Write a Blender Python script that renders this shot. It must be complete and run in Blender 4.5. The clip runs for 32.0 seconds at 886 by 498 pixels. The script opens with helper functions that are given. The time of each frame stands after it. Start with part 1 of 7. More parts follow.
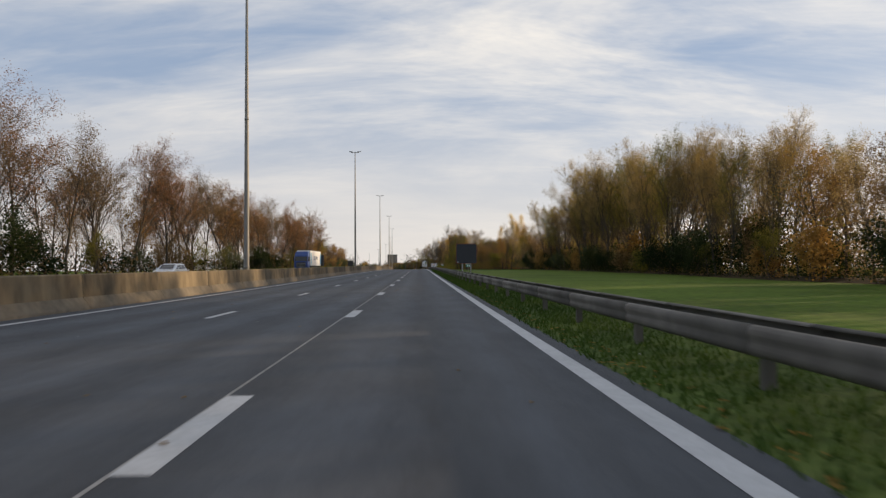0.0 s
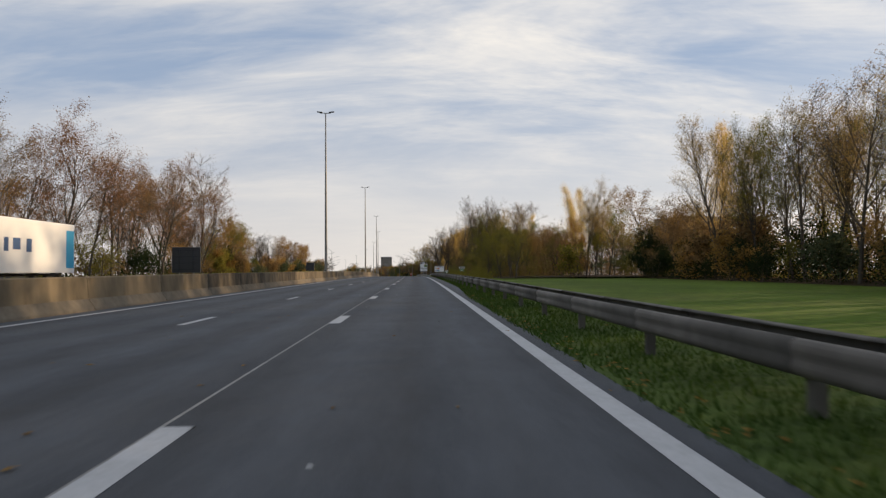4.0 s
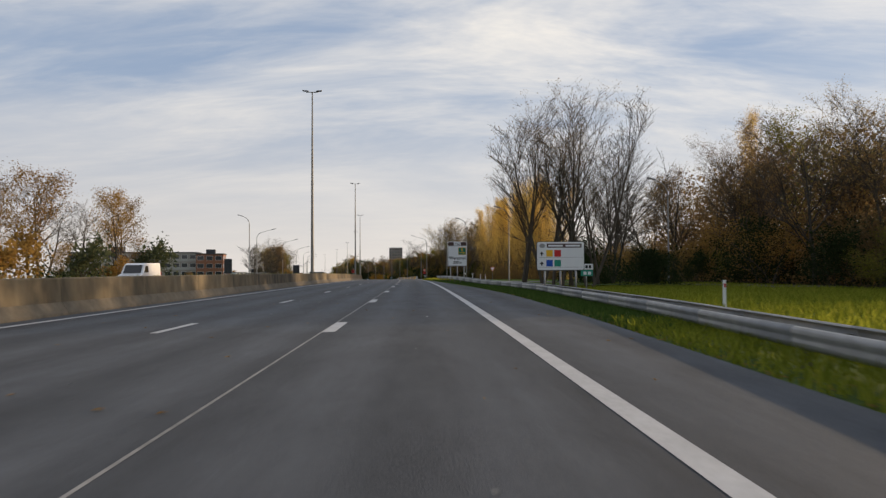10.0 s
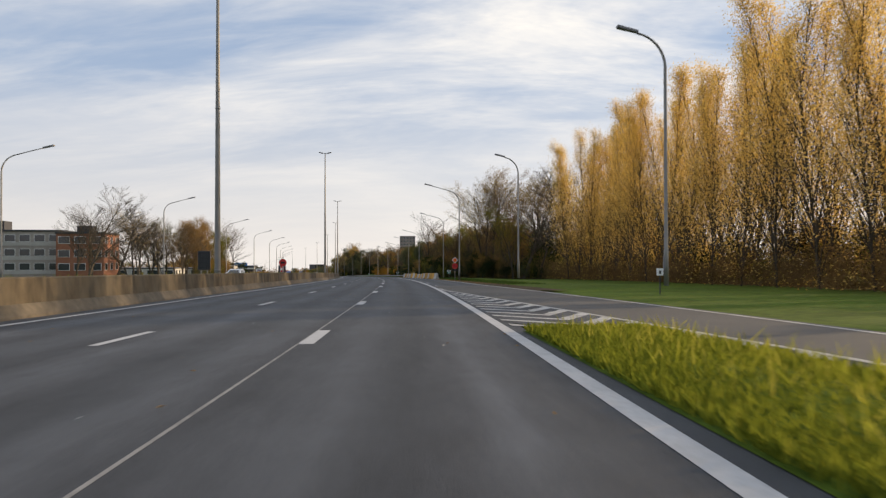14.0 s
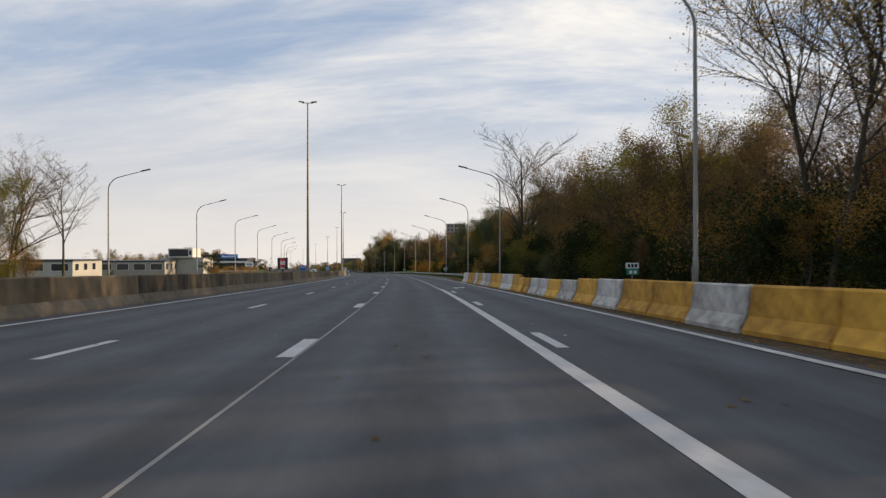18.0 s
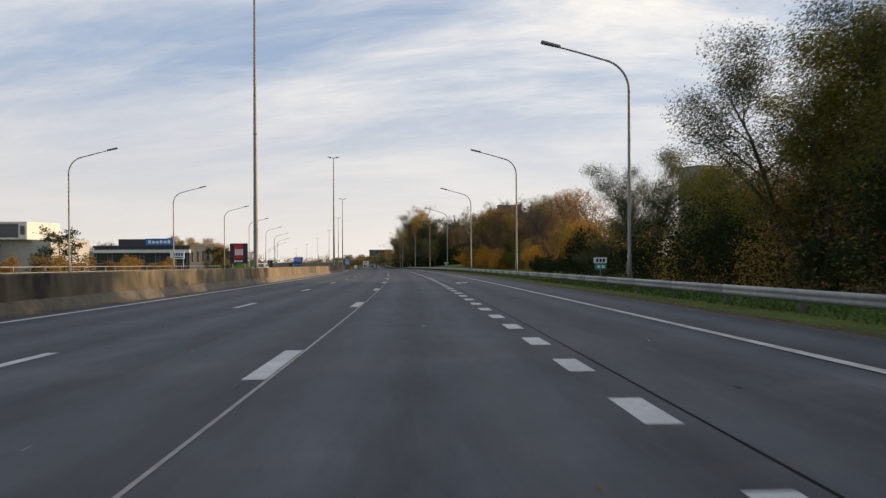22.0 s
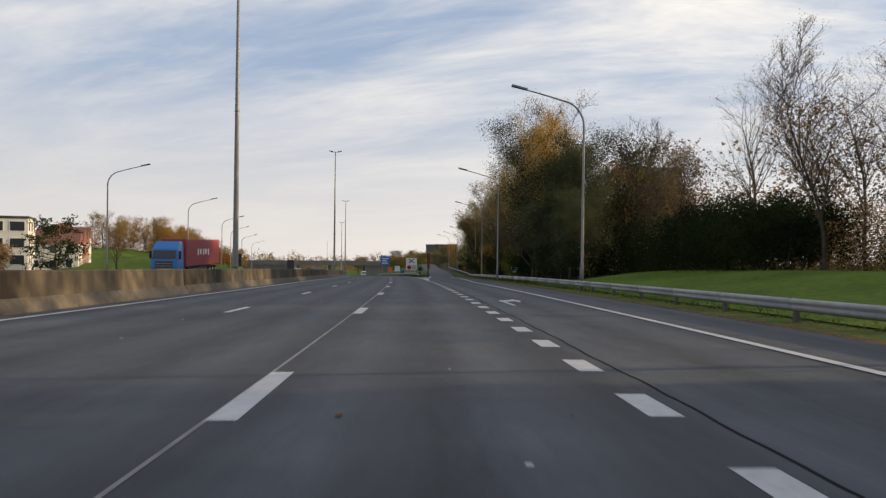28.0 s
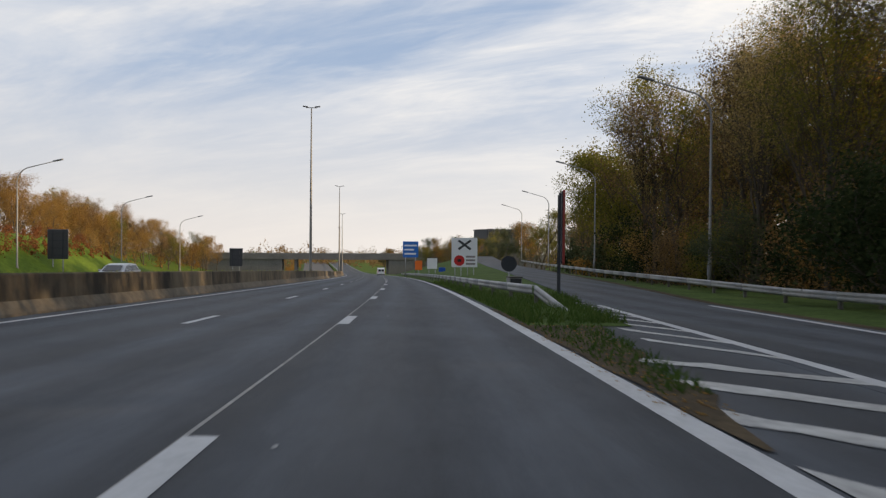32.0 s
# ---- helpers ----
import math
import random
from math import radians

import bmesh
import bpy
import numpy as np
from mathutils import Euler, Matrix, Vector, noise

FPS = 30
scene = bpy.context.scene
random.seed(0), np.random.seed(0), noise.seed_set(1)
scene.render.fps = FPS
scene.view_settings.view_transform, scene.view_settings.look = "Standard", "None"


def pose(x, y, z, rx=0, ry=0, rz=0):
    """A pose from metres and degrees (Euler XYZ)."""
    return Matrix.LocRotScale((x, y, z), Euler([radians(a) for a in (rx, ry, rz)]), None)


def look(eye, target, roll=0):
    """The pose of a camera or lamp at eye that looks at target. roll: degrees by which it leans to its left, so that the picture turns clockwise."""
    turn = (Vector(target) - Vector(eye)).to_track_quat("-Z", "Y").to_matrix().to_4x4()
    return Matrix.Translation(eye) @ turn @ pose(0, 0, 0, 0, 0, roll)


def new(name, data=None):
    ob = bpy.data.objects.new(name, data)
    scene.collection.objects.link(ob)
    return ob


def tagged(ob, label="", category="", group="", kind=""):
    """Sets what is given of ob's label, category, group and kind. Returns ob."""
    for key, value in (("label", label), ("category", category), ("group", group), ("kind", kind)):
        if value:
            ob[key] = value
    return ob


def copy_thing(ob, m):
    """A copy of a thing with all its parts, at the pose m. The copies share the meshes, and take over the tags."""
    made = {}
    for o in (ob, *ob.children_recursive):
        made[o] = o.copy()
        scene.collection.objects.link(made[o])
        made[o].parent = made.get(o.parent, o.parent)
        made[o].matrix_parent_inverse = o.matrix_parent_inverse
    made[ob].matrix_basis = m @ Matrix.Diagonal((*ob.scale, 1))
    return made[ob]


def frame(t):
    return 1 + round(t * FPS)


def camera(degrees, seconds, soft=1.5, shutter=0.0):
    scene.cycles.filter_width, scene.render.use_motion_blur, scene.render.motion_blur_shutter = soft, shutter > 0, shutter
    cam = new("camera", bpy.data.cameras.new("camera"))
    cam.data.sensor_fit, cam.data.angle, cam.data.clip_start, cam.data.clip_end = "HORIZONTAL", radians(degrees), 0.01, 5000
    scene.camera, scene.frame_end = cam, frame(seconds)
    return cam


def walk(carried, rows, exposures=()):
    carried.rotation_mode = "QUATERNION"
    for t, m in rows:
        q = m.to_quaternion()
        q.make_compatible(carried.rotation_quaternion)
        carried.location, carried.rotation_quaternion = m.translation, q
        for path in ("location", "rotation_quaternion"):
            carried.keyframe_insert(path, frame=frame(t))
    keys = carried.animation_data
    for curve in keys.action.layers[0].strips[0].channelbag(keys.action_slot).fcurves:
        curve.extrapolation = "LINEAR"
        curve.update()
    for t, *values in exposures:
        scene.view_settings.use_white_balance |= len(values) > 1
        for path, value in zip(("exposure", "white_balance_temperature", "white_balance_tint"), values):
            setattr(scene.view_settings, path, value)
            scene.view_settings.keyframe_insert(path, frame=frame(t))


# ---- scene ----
# ---- camera ----
cam = camera(65.4, 32.0, soft=1.3, shutter=0.12)
# seconds, x, y, z, pitch, roll, heading
PATH = [
    (0.0, 1.71, -6.64, 1.226, 1.39, 0.33, -1.88),
    (0.5, 1.68, 6.37, 1.226, 1.42, 0.19, -1.93),
    (1.0, 1.61, 19.24, 1.236, 1.39, 0.01, -1.92),
    (1.5, 1.61, 31.79, 1.255, 1.39, -0.03, -1.91),
    (2.0, 1.63, 44.20, 1.282, 1.45, 0.02, -1.98),
    (2.5, 1.71, 56.73, 1.314, 1.61, 0.21, -2.03),
    (3.0, 1.69, 69.31, 1.350, 1.65, 0.22, -2.08),
    (3.5, 1.72, 81.91, 1.387, 1.71, 0.32, -2.11),
    (5.5, 1.86, 132.41, 1.489, 1.51, 0.82, -1.95),
    (6.0, 1.89, 145.05, 1.496, 1.52, 0.93, -1.96),
    (6.5, 1.92, 157.77, 1.493, 1.51, 0.81, -1.94),
    (7.0, 1.78, 170.45, 1.480, 1.47, 0.56, -1.60),
    (7.5, 1.69, 183.13, 1.456, 1.42, 0.57, -1.31),
    (8.0, 1.61, 195.76, 1.420, 1.51, 0.71, -1.14),
    (8.5, 1.45, 208.43, 1.371, 1.45, 0.72, -1.10),
    (9.0, 1.24, 221.13, 1.308, 1.25, 0.67, -1.01),
    (9.5, 1.02, 233.74, 1.232, 1.20, 0.40, -0.94),
    (10.0, 0.78, 246.39, 1.140, 1.19, 0.22, -0.83),
    (10.5, 0.50, 259.21, 1.032, 1.23, 0.36, -0.78),
    (11.0, 0.18, 271.94, 0.908, 1.25, 0.60, -0.68),
    (11.5, -0.15, 284.67, 0.769, 1.15, 0.38, -0.48),
    (12.0, -0.56, 297.51, 0.614, 1.13, 0.19, -0.30),
    (12.5, -1.05, 310.42, 0.442, 0.90, 0.06, -0.19),
    (13.0, -1.42, 323.20, 0.258, 0.83, 0.12, -0.21),
    (13.5, -1.83, 335.98, 0.060, 0.74, -0.17, -0.06),
    (14.0, -2.40, 348.71, -0.152, 0.59, 0.13, 0.36),
    (14.5, -3.00, 361.29, -0.375, 0.47, 0.16, 0.88),
    (16.5, -6.40, 411.77, -1.415, 0.23, -0.11, 2.80),
    (17.0, -7.54, 424.51, -1.712, 0.16, -0.07, 3.24),
    (17.5, -8.82, 437.31, -2.023, 0.19, 0.05, 3.72),
    (18.0, -10.19, 450.15, -2.344, 0.18, 0.12, 4.15),
    (18.5, -11.59, 462.88, -2.672, 0.01, -0.04, 4.63),
    (19.0, -13.01, 475.47, -3.001, -0.03, 0.04, 5.10),
    (19.5, -14.73, 488.25, -3.341, -0.02, 0.09, 5.44),
    (20.0, -16.35, 500.99, -3.684, -0.07, 0.27, 5.73),
    (20.5, -18.16, 513.64, -4.027, -0.29, 0.47, 6.13),
    (21.0, -20.12, 526.28, -4.373, -0.38, 0.57, 6.56),
    (21.5, -22.09, 538.86, -4.719, -0.24, 0.40, 6.95),
    (22.0, -24.14, 551.54, -5.070, -0.32, 0.25, 7.30),
    (22.5, -26.15, 564.24, -5.420, -0.29, 0.15, 7.65),
    (23.0, -28.38, 576.71, -5.766, -0.32, -0.14, 8.11),
    (23.5, -30.59, 588.75, -6.100, -0.39, -0.16, 8.34),
    (24.0, -32.87, 600.96, -6.439, -0.37, -0.20, 8.54),
    (24.5, -35.34, 614.02, -6.801, -0.27, 0.06, 9.08),
    (25.0, -38.08, 627.23, -7.169, -0.20, 0.31, 9.69),
    (25.5, -40.75, 639.52, -7.521, -0.24, 0.17, 10.19),
    (27.5, -52.37, 688.23, -8.911, -0.10, -0.65, 12.16),
    (28.0, -55.45, 700.33, -9.276, -0.21, -0.71, 12.63),
    (28.5, -58.67, 712.55, -9.655, -0.14, -0.64, 13.02),
    (29.0, -61.97, 724.82, -10.047, -0.15, -0.54, 13.27),
    (29.5, -65.35, 737.03, -10.450, -0.26, -0.80, 13.70),
    (30.0, -68.88, 749.36, -10.870, -0.34, -0.83, 14.22),
    (30.5, -72.58, 761.91, -11.314, -0.45, -0.70, 14.67),
    (31.0, -76.32, 774.47, -11.775, -0.47, -0.65, 14.89),
    (31.5, -80.14, 786.91, -12.248, -0.51, -0.52, 15.25),
    (32.0, -84.09, 799.29, -12.735, -0.62, -0.49, 15.75),
]
walk(cam, [(t, pose(x, y, z, 90 + p, r, h)) for t, x, y, z, p, r, h in PATH],
     [(0.0, -0.03), (7.2, 0.0), (7.8, 0.2), (8.2, 0.2), (8.8, -0.03), (11.2, -0.08), (12.0, -0.18), (12.8, -0.05), (13.4, 0.02), (13.9, 0.17), (14.4, 0.14), (16.0, 0.1), (22.0, 0.12), (23.0, 0.05), (24.4, -0.03), (25.0, 0.06), (26.5, 0.06), (28.0, 0.1), (30.0, 0.2), (32.0, 0.18)])

# ---- world, sun ----
SUN_EL, SUN_AZ = 10.8, 67.0          # degrees; azimuth clockwise from the first heading
world = bpy.data.worlds.new("sky")
scene.world = world
world.use_nodes = True
wn, wl = world.node_tree.nodes, world.node_tree.links
wn.clear()
w_out = wn.new("ShaderNodeOutputWorld")
w_bg = wn.new("ShaderNodeBackground")
w_bg.inputs["Strength"].default_value = 0.094
w_sky = wn.new("ShaderNodeTexSky")
w_sky.sky_type = "NISHITA"
w_sky.sun_disc = False
w_sky.sun_elevation = radians(SUN_EL + 8)
w_sky.sun_rotation = radians(SUN_AZ)
w_sky.air_density, w_sky.dust_density, w_sky.ozone_density = 1.0, 1.6, 2.0
w_co = wn.new("ShaderNodeTexCoord")
w_sep = wn.new("ShaderNodeSeparateXYZ")
wl.new(w_co.outputs["Generated"], w_sep.inputs[0])


def wmath(op, a, b=None):
    n = wn.new("ShaderNodeMath")
    n.operation = op
    for k, v in enumerate((a, b)):
        if v is None:
            continue
        if isinstance(v, (int, float)):
            n.inputs[k].default_value = v
        else:
            wl.new(v, n.inputs[k])
    return n.outputs[0]


# high thin cloud: a layer seen in perspective, drawn out into streaks
w_h = wmath("ADD", wmath("MAXIMUM", w_sep.outputs[2], 0.0), 0.26)
w_cu, w_cv = wmath("DIVIDE", w_sep.outputs[0], w_h), wmath("DIVIDE", w_sep.outputs[1], w_h)
w_comb = wn.new("ShaderNodeCombineXYZ")
wl.new(w_cu, w_comb.inputs[0])
wl.new(w_cv, w_comb.inputs[1])


def wcloud(scale, rot, stretch, detail, lo, hi):
    mp = wn.new("ShaderNodeMapping")
    mp.inputs["Rotation"].default_value = (0, 0, radians(rot))
    mp.inputs["Scale"].default_value = (scale, scale * stretch, 1)
    wl.new(w_comb.outputs[0], mp.inputs[0])
    nz = wn.new("ShaderNodeTexNoise")
    nz.inputs["Scale"].default_value = 1.0
    nz.inputs["Detail"].default_value = detail
    nz.inputs["Roughness"].default_value = 0.62
    nz.inputs["Distortion"].default_value = 0.5
    wl.new(mp.outputs[0], nz.inputs["Vector"])
    mr = wn.new("ShaderNodeMapRange")
    mr.interpolation_type = "SMOOTHSTEP"
    mr.inputs["From Min"].default_value, mr.inputs["From Max"].default_value = lo, hi
    wl.new(nz.outputs["Fac"], mr.inputs["Value"])
    return mr.outputs[0]


w_c1 = wcloud(0.75, 58, 2.3, 6, 0.34, 0.76)
w_c2 = wcloud(2.2, 50, 3.2, 7, 0.38, 0.78)
w_cl = wmath("MINIMUM", wmath("ADD", wmath("MULTIPLY", w_c1, 0.72), wmath("MULTIPLY", w_c2, 0.30)), 0.92)
# low haze near the horizon
w_hz = wn.new("ShaderNodeMapRange")
w_hz.inputs["From Min"].default_value, w_hz.inputs["From Max"].default_value = 0.0, 0.24
w_hz.inputs["To Min"].default_value, w_hz.inputs["To Max"].default_value = 0.75, 0.0
wl.new(w_sep.outputs[2], w_hz.inputs["Value"])
w_thin = wn.new("ShaderNodeMapRange")
w_thin.interpolation_type = "SMOOTHSTEP"
w_thin.inputs["From Min"].default_value, w_thin.inputs["From Max"].default_value = 0.03, 0.26
w_thin.inputs["To Min"].default_value, w_thin.inputs["To Max"].default_value = 0.35, 1.0
wl.new(w_sep.outputs[2], w_thin.inputs["Value"])
w_fac = wmath("MULTIPLY", w_cl, w_thin.outputs[0])
# cloud brightness follows the side that the sun is on
w_dot = wn.new("ShaderNodeVectorMath")
w_dot.operation = "DOT_PRODUCT"
wl.new(w_co.outputs["Generated"], w_dot.inputs[0])
w_dot.inputs[1].default_value = (math.sin(radians(SUN_AZ)), math.cos(radians(SUN_AZ)), 0.2)
w_cr = wn.new("ShaderNodeValToRGB")
w_cr.color_ramp.elements[0].position, w_cr.color_ramp.elements[0].color = 0.0, (6.3, 6.5, 6.9, 1)
w_cr.color_ramp.elements[1].position, w_cr.color_ramp.elements[1].color = 0.95, (12.4, 11.4, 10.0, 1)
wl.new(wmath("ADD", wmath("MULTIPLY", w_dot.outputs["Value"], 0.5), 0.5), w_cr.inputs[0])
w_mix = wn.new("ShaderNodeMix")
w_mix.data_type = "RGBA"
wl.new(w_fac, w_mix.inputs["Factor"])
w_blue = wn.new("ShaderNodeMix")
w_blue.data_type, w_blue.blend_type = "RGBA", "MIX"
w_blue.inputs["Factor"].default_value = 0.75
w_blue.inputs[7].default_value = (4.1, 5.15, 7.0, 1)
wl.new(w_sky.outputs[0], w_blue.inputs[6])
wl.new(w_blue.outputs[2], w_mix.inputs[6])
wl.new(w_cr.outputs[0], w_mix.inputs[7])
w_haze = wn.new("ShaderNodeMix")
w_haze.data_type = "RGBA"
wl.new(w_hz.outputs[0], w_haze.inputs["Factor"])
wl.new(w_mix.outputs[2], w_haze.inputs[6])
w_hc = wn.new("ShaderNodeValToRGB")
w_hc.color_ramp.elements[0].position, w_hc.color_ramp.elements[0].color = 0.1, (8.1, 7.3, 6.5, 1)
w_hc.color_ramp.elements[1].position, w_hc.color_ramp.elements[1].color = 0.95, (11.6, 10.5, 9.2, 1)
wl.new(wmath("ADD", wmath("MULTIPLY", w_dot.outputs["Value"], 0.5), 0.5), w_hc.inputs[0])
wl.new(w_hc.outputs[0], w_haze.inputs[7])
wl.new(w_haze.outputs[2], w_bg.inputs["Color"])
wl.new(w_bg.outputs[0], w_out.inputs["Surface"])

sun_way = Vector((math.sin(radians(SUN_AZ)) * math.cos(radians(SUN_EL)), math.cos(radians(SUN_AZ)) * math.cos(radians(SUN_EL)), math.sin(radians(SUN_EL))))
sun = new("sun", bpy.data.lights.new("sun", "SUN"))
sun.data.energy, sun.data.angle, sun.data.color = 5.0, radians(0.6), (1.0, 0.72, 0.43)
sun.matrix_world = look(sun_way * 100, (0, 0, 0))

# ---- the road's line: curvature and grade along it ----
KNOT = [-50 + 75 * i for i in range(19)]
BEND = [0.59, 0.41, -0.7, 2.07, 1.49, 3.78, 6.68, 5.24, 5.24, 5.96, 6.04, 5.73, 6.44, 5.08, 3.49, 2.42, 1.74, 1.34, 1.16]
CREST = [0.513, 0.611, -0.376, -0.728, -0.986, -0.862, -0.911, -0.271, -0.018, 0.024, -0.582, -0.964, -0.7, -0.2, 0.2, 0.9, 1.6, 1.2, 0.3]
RS = np.arange(-400, 2600, 2.0)


def line_of(values, start):
    k = np.interp(RS, KNOT, values) * 1e-4
    k[RS < -50] = 0
    k[RS > 1300] = 0
    a = np.concatenate([[0], np.cumsum(k[1:] + k[:-1])])
    return a - np.interp(start, RS, a)


R_H, R_G = line_of(BEND, 0), line_of(CREST, 0)
R_G = R_G * np.clip(1 - (RS - 1120) / 160, 0, 1)


def summed(v):
    q = np.concatenate([[0], np.cumsum(v[1:] + v[:-1])])
    return q - np.interp(0, RS, q)


R_X, R_Y, R_Z = summed(-np.sin(R_H)), summed(np.cos(R_H)), summed(R_G)


def at(s, o=0.0, z=0.0):
    """A place by the way along the road, the distance to its right and the height over it."""
    a = float(np.interp(s, RS, R_H))
    return Vector((float(np.interp(s, RS, R_X)) + o * math.cos(a), float(np.interp(s, RS, R_Y)) + o * math.sin(a), float(np.interp(s, RS, R_Z)) + z))


def put(s, o=0.0, z=0.0, turn=0.0, size=1.0, grade=False):
    """The pose there: x to the road's right, y along it."""
    m = Matrix.Translation(at(s, o, z)) @ Matrix.Rotation(float(np.interp(s, RS, R_H)) + radians(turn), 4, "Z")
    if grade:
        m = m @ Matrix.Rotation(math.atan(float(np.interp(s, RS, R_G))), 4, "X")
    return m @ Matrix.Scale(size, 4) if size != 1.0 else m


# ---- materials ----
def mat(name, base, rough=0.8, metal=0.0, var=0.25, scale=3.0, scale2=0.25, bump=0.15, tint=None, spec=0.4, detail=6, island=0.0, obrand=0.0, stretch=None):
    """A painted or grown surface: two scales of noise over the base colour, with fine relief."""
    m = bpy.data.materials.new(name)
    m.use_nodes = True
    nt = m.node_tree
    n, l = nt.nodes, nt.links
    bs = n["Principled BSDF"]
    bs.inputs["Roughness"].default_value, bs.inputs["Metallic"].default_value = rough, metal
    bs.inputs["Specular IOR Level"].default_value = spec
    co = n.new("ShaderNodeTexCoord")
    vec = co.outputs["Object"]
    if stretch:
        mp = n.new("ShaderNodeMapping")
        mp.inputs["Scale"].default_value = stretch
        l.new(vec, mp.inputs[0])
        vec = mp.outputs[0]
    outs = []
    for sc in (scale, scale2):
        nz = n.new("ShaderNodeTexNoise")
        nz.inputs["Scale"].default_value, nz.inputs["Detail"].default_value = sc, detail
        nz.inputs["Roughness"].default_value = 0.6
        l.new(vec, nz.inputs["Vector"])
        outs.append(nz.outputs["Fac"])
    add = n.new("ShaderNodeMath")
    add.operation = "ADD"
    l.new(outs[0], add.inputs[0])
    l.new(outs[1], add.inputs[1])
    last = add.outputs[0]
    if island or obrand:
        src = n.new("ShaderNodeNewGeometry").outputs["Random Per Island"] if island else n.new("ShaderNodeObjectInfo").outputs["Random"]
        ma = n.new("ShaderNodeMath")
        ma.operation = "MULTIPLY_ADD"
        l.new(src, ma.inputs[0])
        ma.inputs[1].default_value = island or obrand
        l.new(last, ma.inputs[2])
        sb = n.new("ShaderNodeMath")
        sb.operation = "SUBTRACT"
        l.new(ma.outputs[0], sb.inputs[0])
        sb.inputs[1].default_value = (island or obrand) / 2
        last = sb.outputs[0]
    mr = n.new("ShaderNodeMapRange")
    mr.inputs["From Min"].default_value, mr.inputs["From Max"].default_value = 0.6, 1.4
    l.new(last, mr.inputs["Value"])
    rp = n.new("ShaderNodeValToRGB")
    c = Vector(base)
    t = Vector(tint) if tint else c * (1 + var)
    rp.color_ramp.elements[0].color = (*(c * (1 - var)), 1)
    rp.color_ramp.elements[1].color = (*t, 1)
    l.new(mr.outputs[0], rp.inputs[0])
    l.new(rp.outputs[0], bs.inputs["Base Color"])
    if bump:
        bp = n.new("ShaderNodeBump")
        bp.inputs["Strength"].default_value, bp.inputs["Distance"].default_value = bump, 0.03
        l.new(outs[0], bp.inputs["Height"])
        l.new(bp.outputs[0], bs.inputs["Normal"])
    return m


def leaf_mat(name, a, b, c, glow=0.35):
    """Leaves: three colours by leaf, some light let through."""
    m = bpy.data.materials.new(name)
    m.use_nodes = True
    n, l = m.node_tree.nodes, m.node_tree.links
    n.remove(n["Principled BSDF"])
    geo, info = n.new("ShaderNodeNewGeometry"), n.new("ShaderNodeObjectInfo")
    ma = n.new("ShaderNodeMath")
    ma.operation = "MULTIPLY_ADD"
    l.new(info.outputs["Random"], ma.inputs[0])
    ma.inputs[1].default_value = 0.45
    mb = n.new("ShaderNodeMath")
    mb.operation = "MULTIPLY"
    l.new(geo.outputs["Random Per Island"], mb.inputs[0])
    mb.inputs[1].default_value = 0.6
    l.new(mb.outputs[0], ma.inputs[2])
    rp = n.new("ShaderNodeValToRGB")
    e = rp.color_ramp.elements
    e[0].color, e[1].color = (*a, 1), (*c, 1)
    mid = e.new(0.5)
    mid.color = (*b, 1)
    l.new(ma.outputs[0], rp.inputs[0])
    d, t, mx = n.new("ShaderNodeBsdfDiffuse"), n.new("ShaderNodeBsdfTranslucent"), n.new("ShaderNodeMixShader")
    l.new(rp.outputs[0], d.inputs["Color"])
    l.new(rp.outputs[0], t.inputs["Color"])
    mx.inputs[0].default_value = glow
    l.new(d.outputs[0], mx.inputs[1])
    l.new(t.outputs[0], mx.inputs[2])
    l.new(mx.outputs[0], n["Material Output"].inputs["Surface"])
    return m


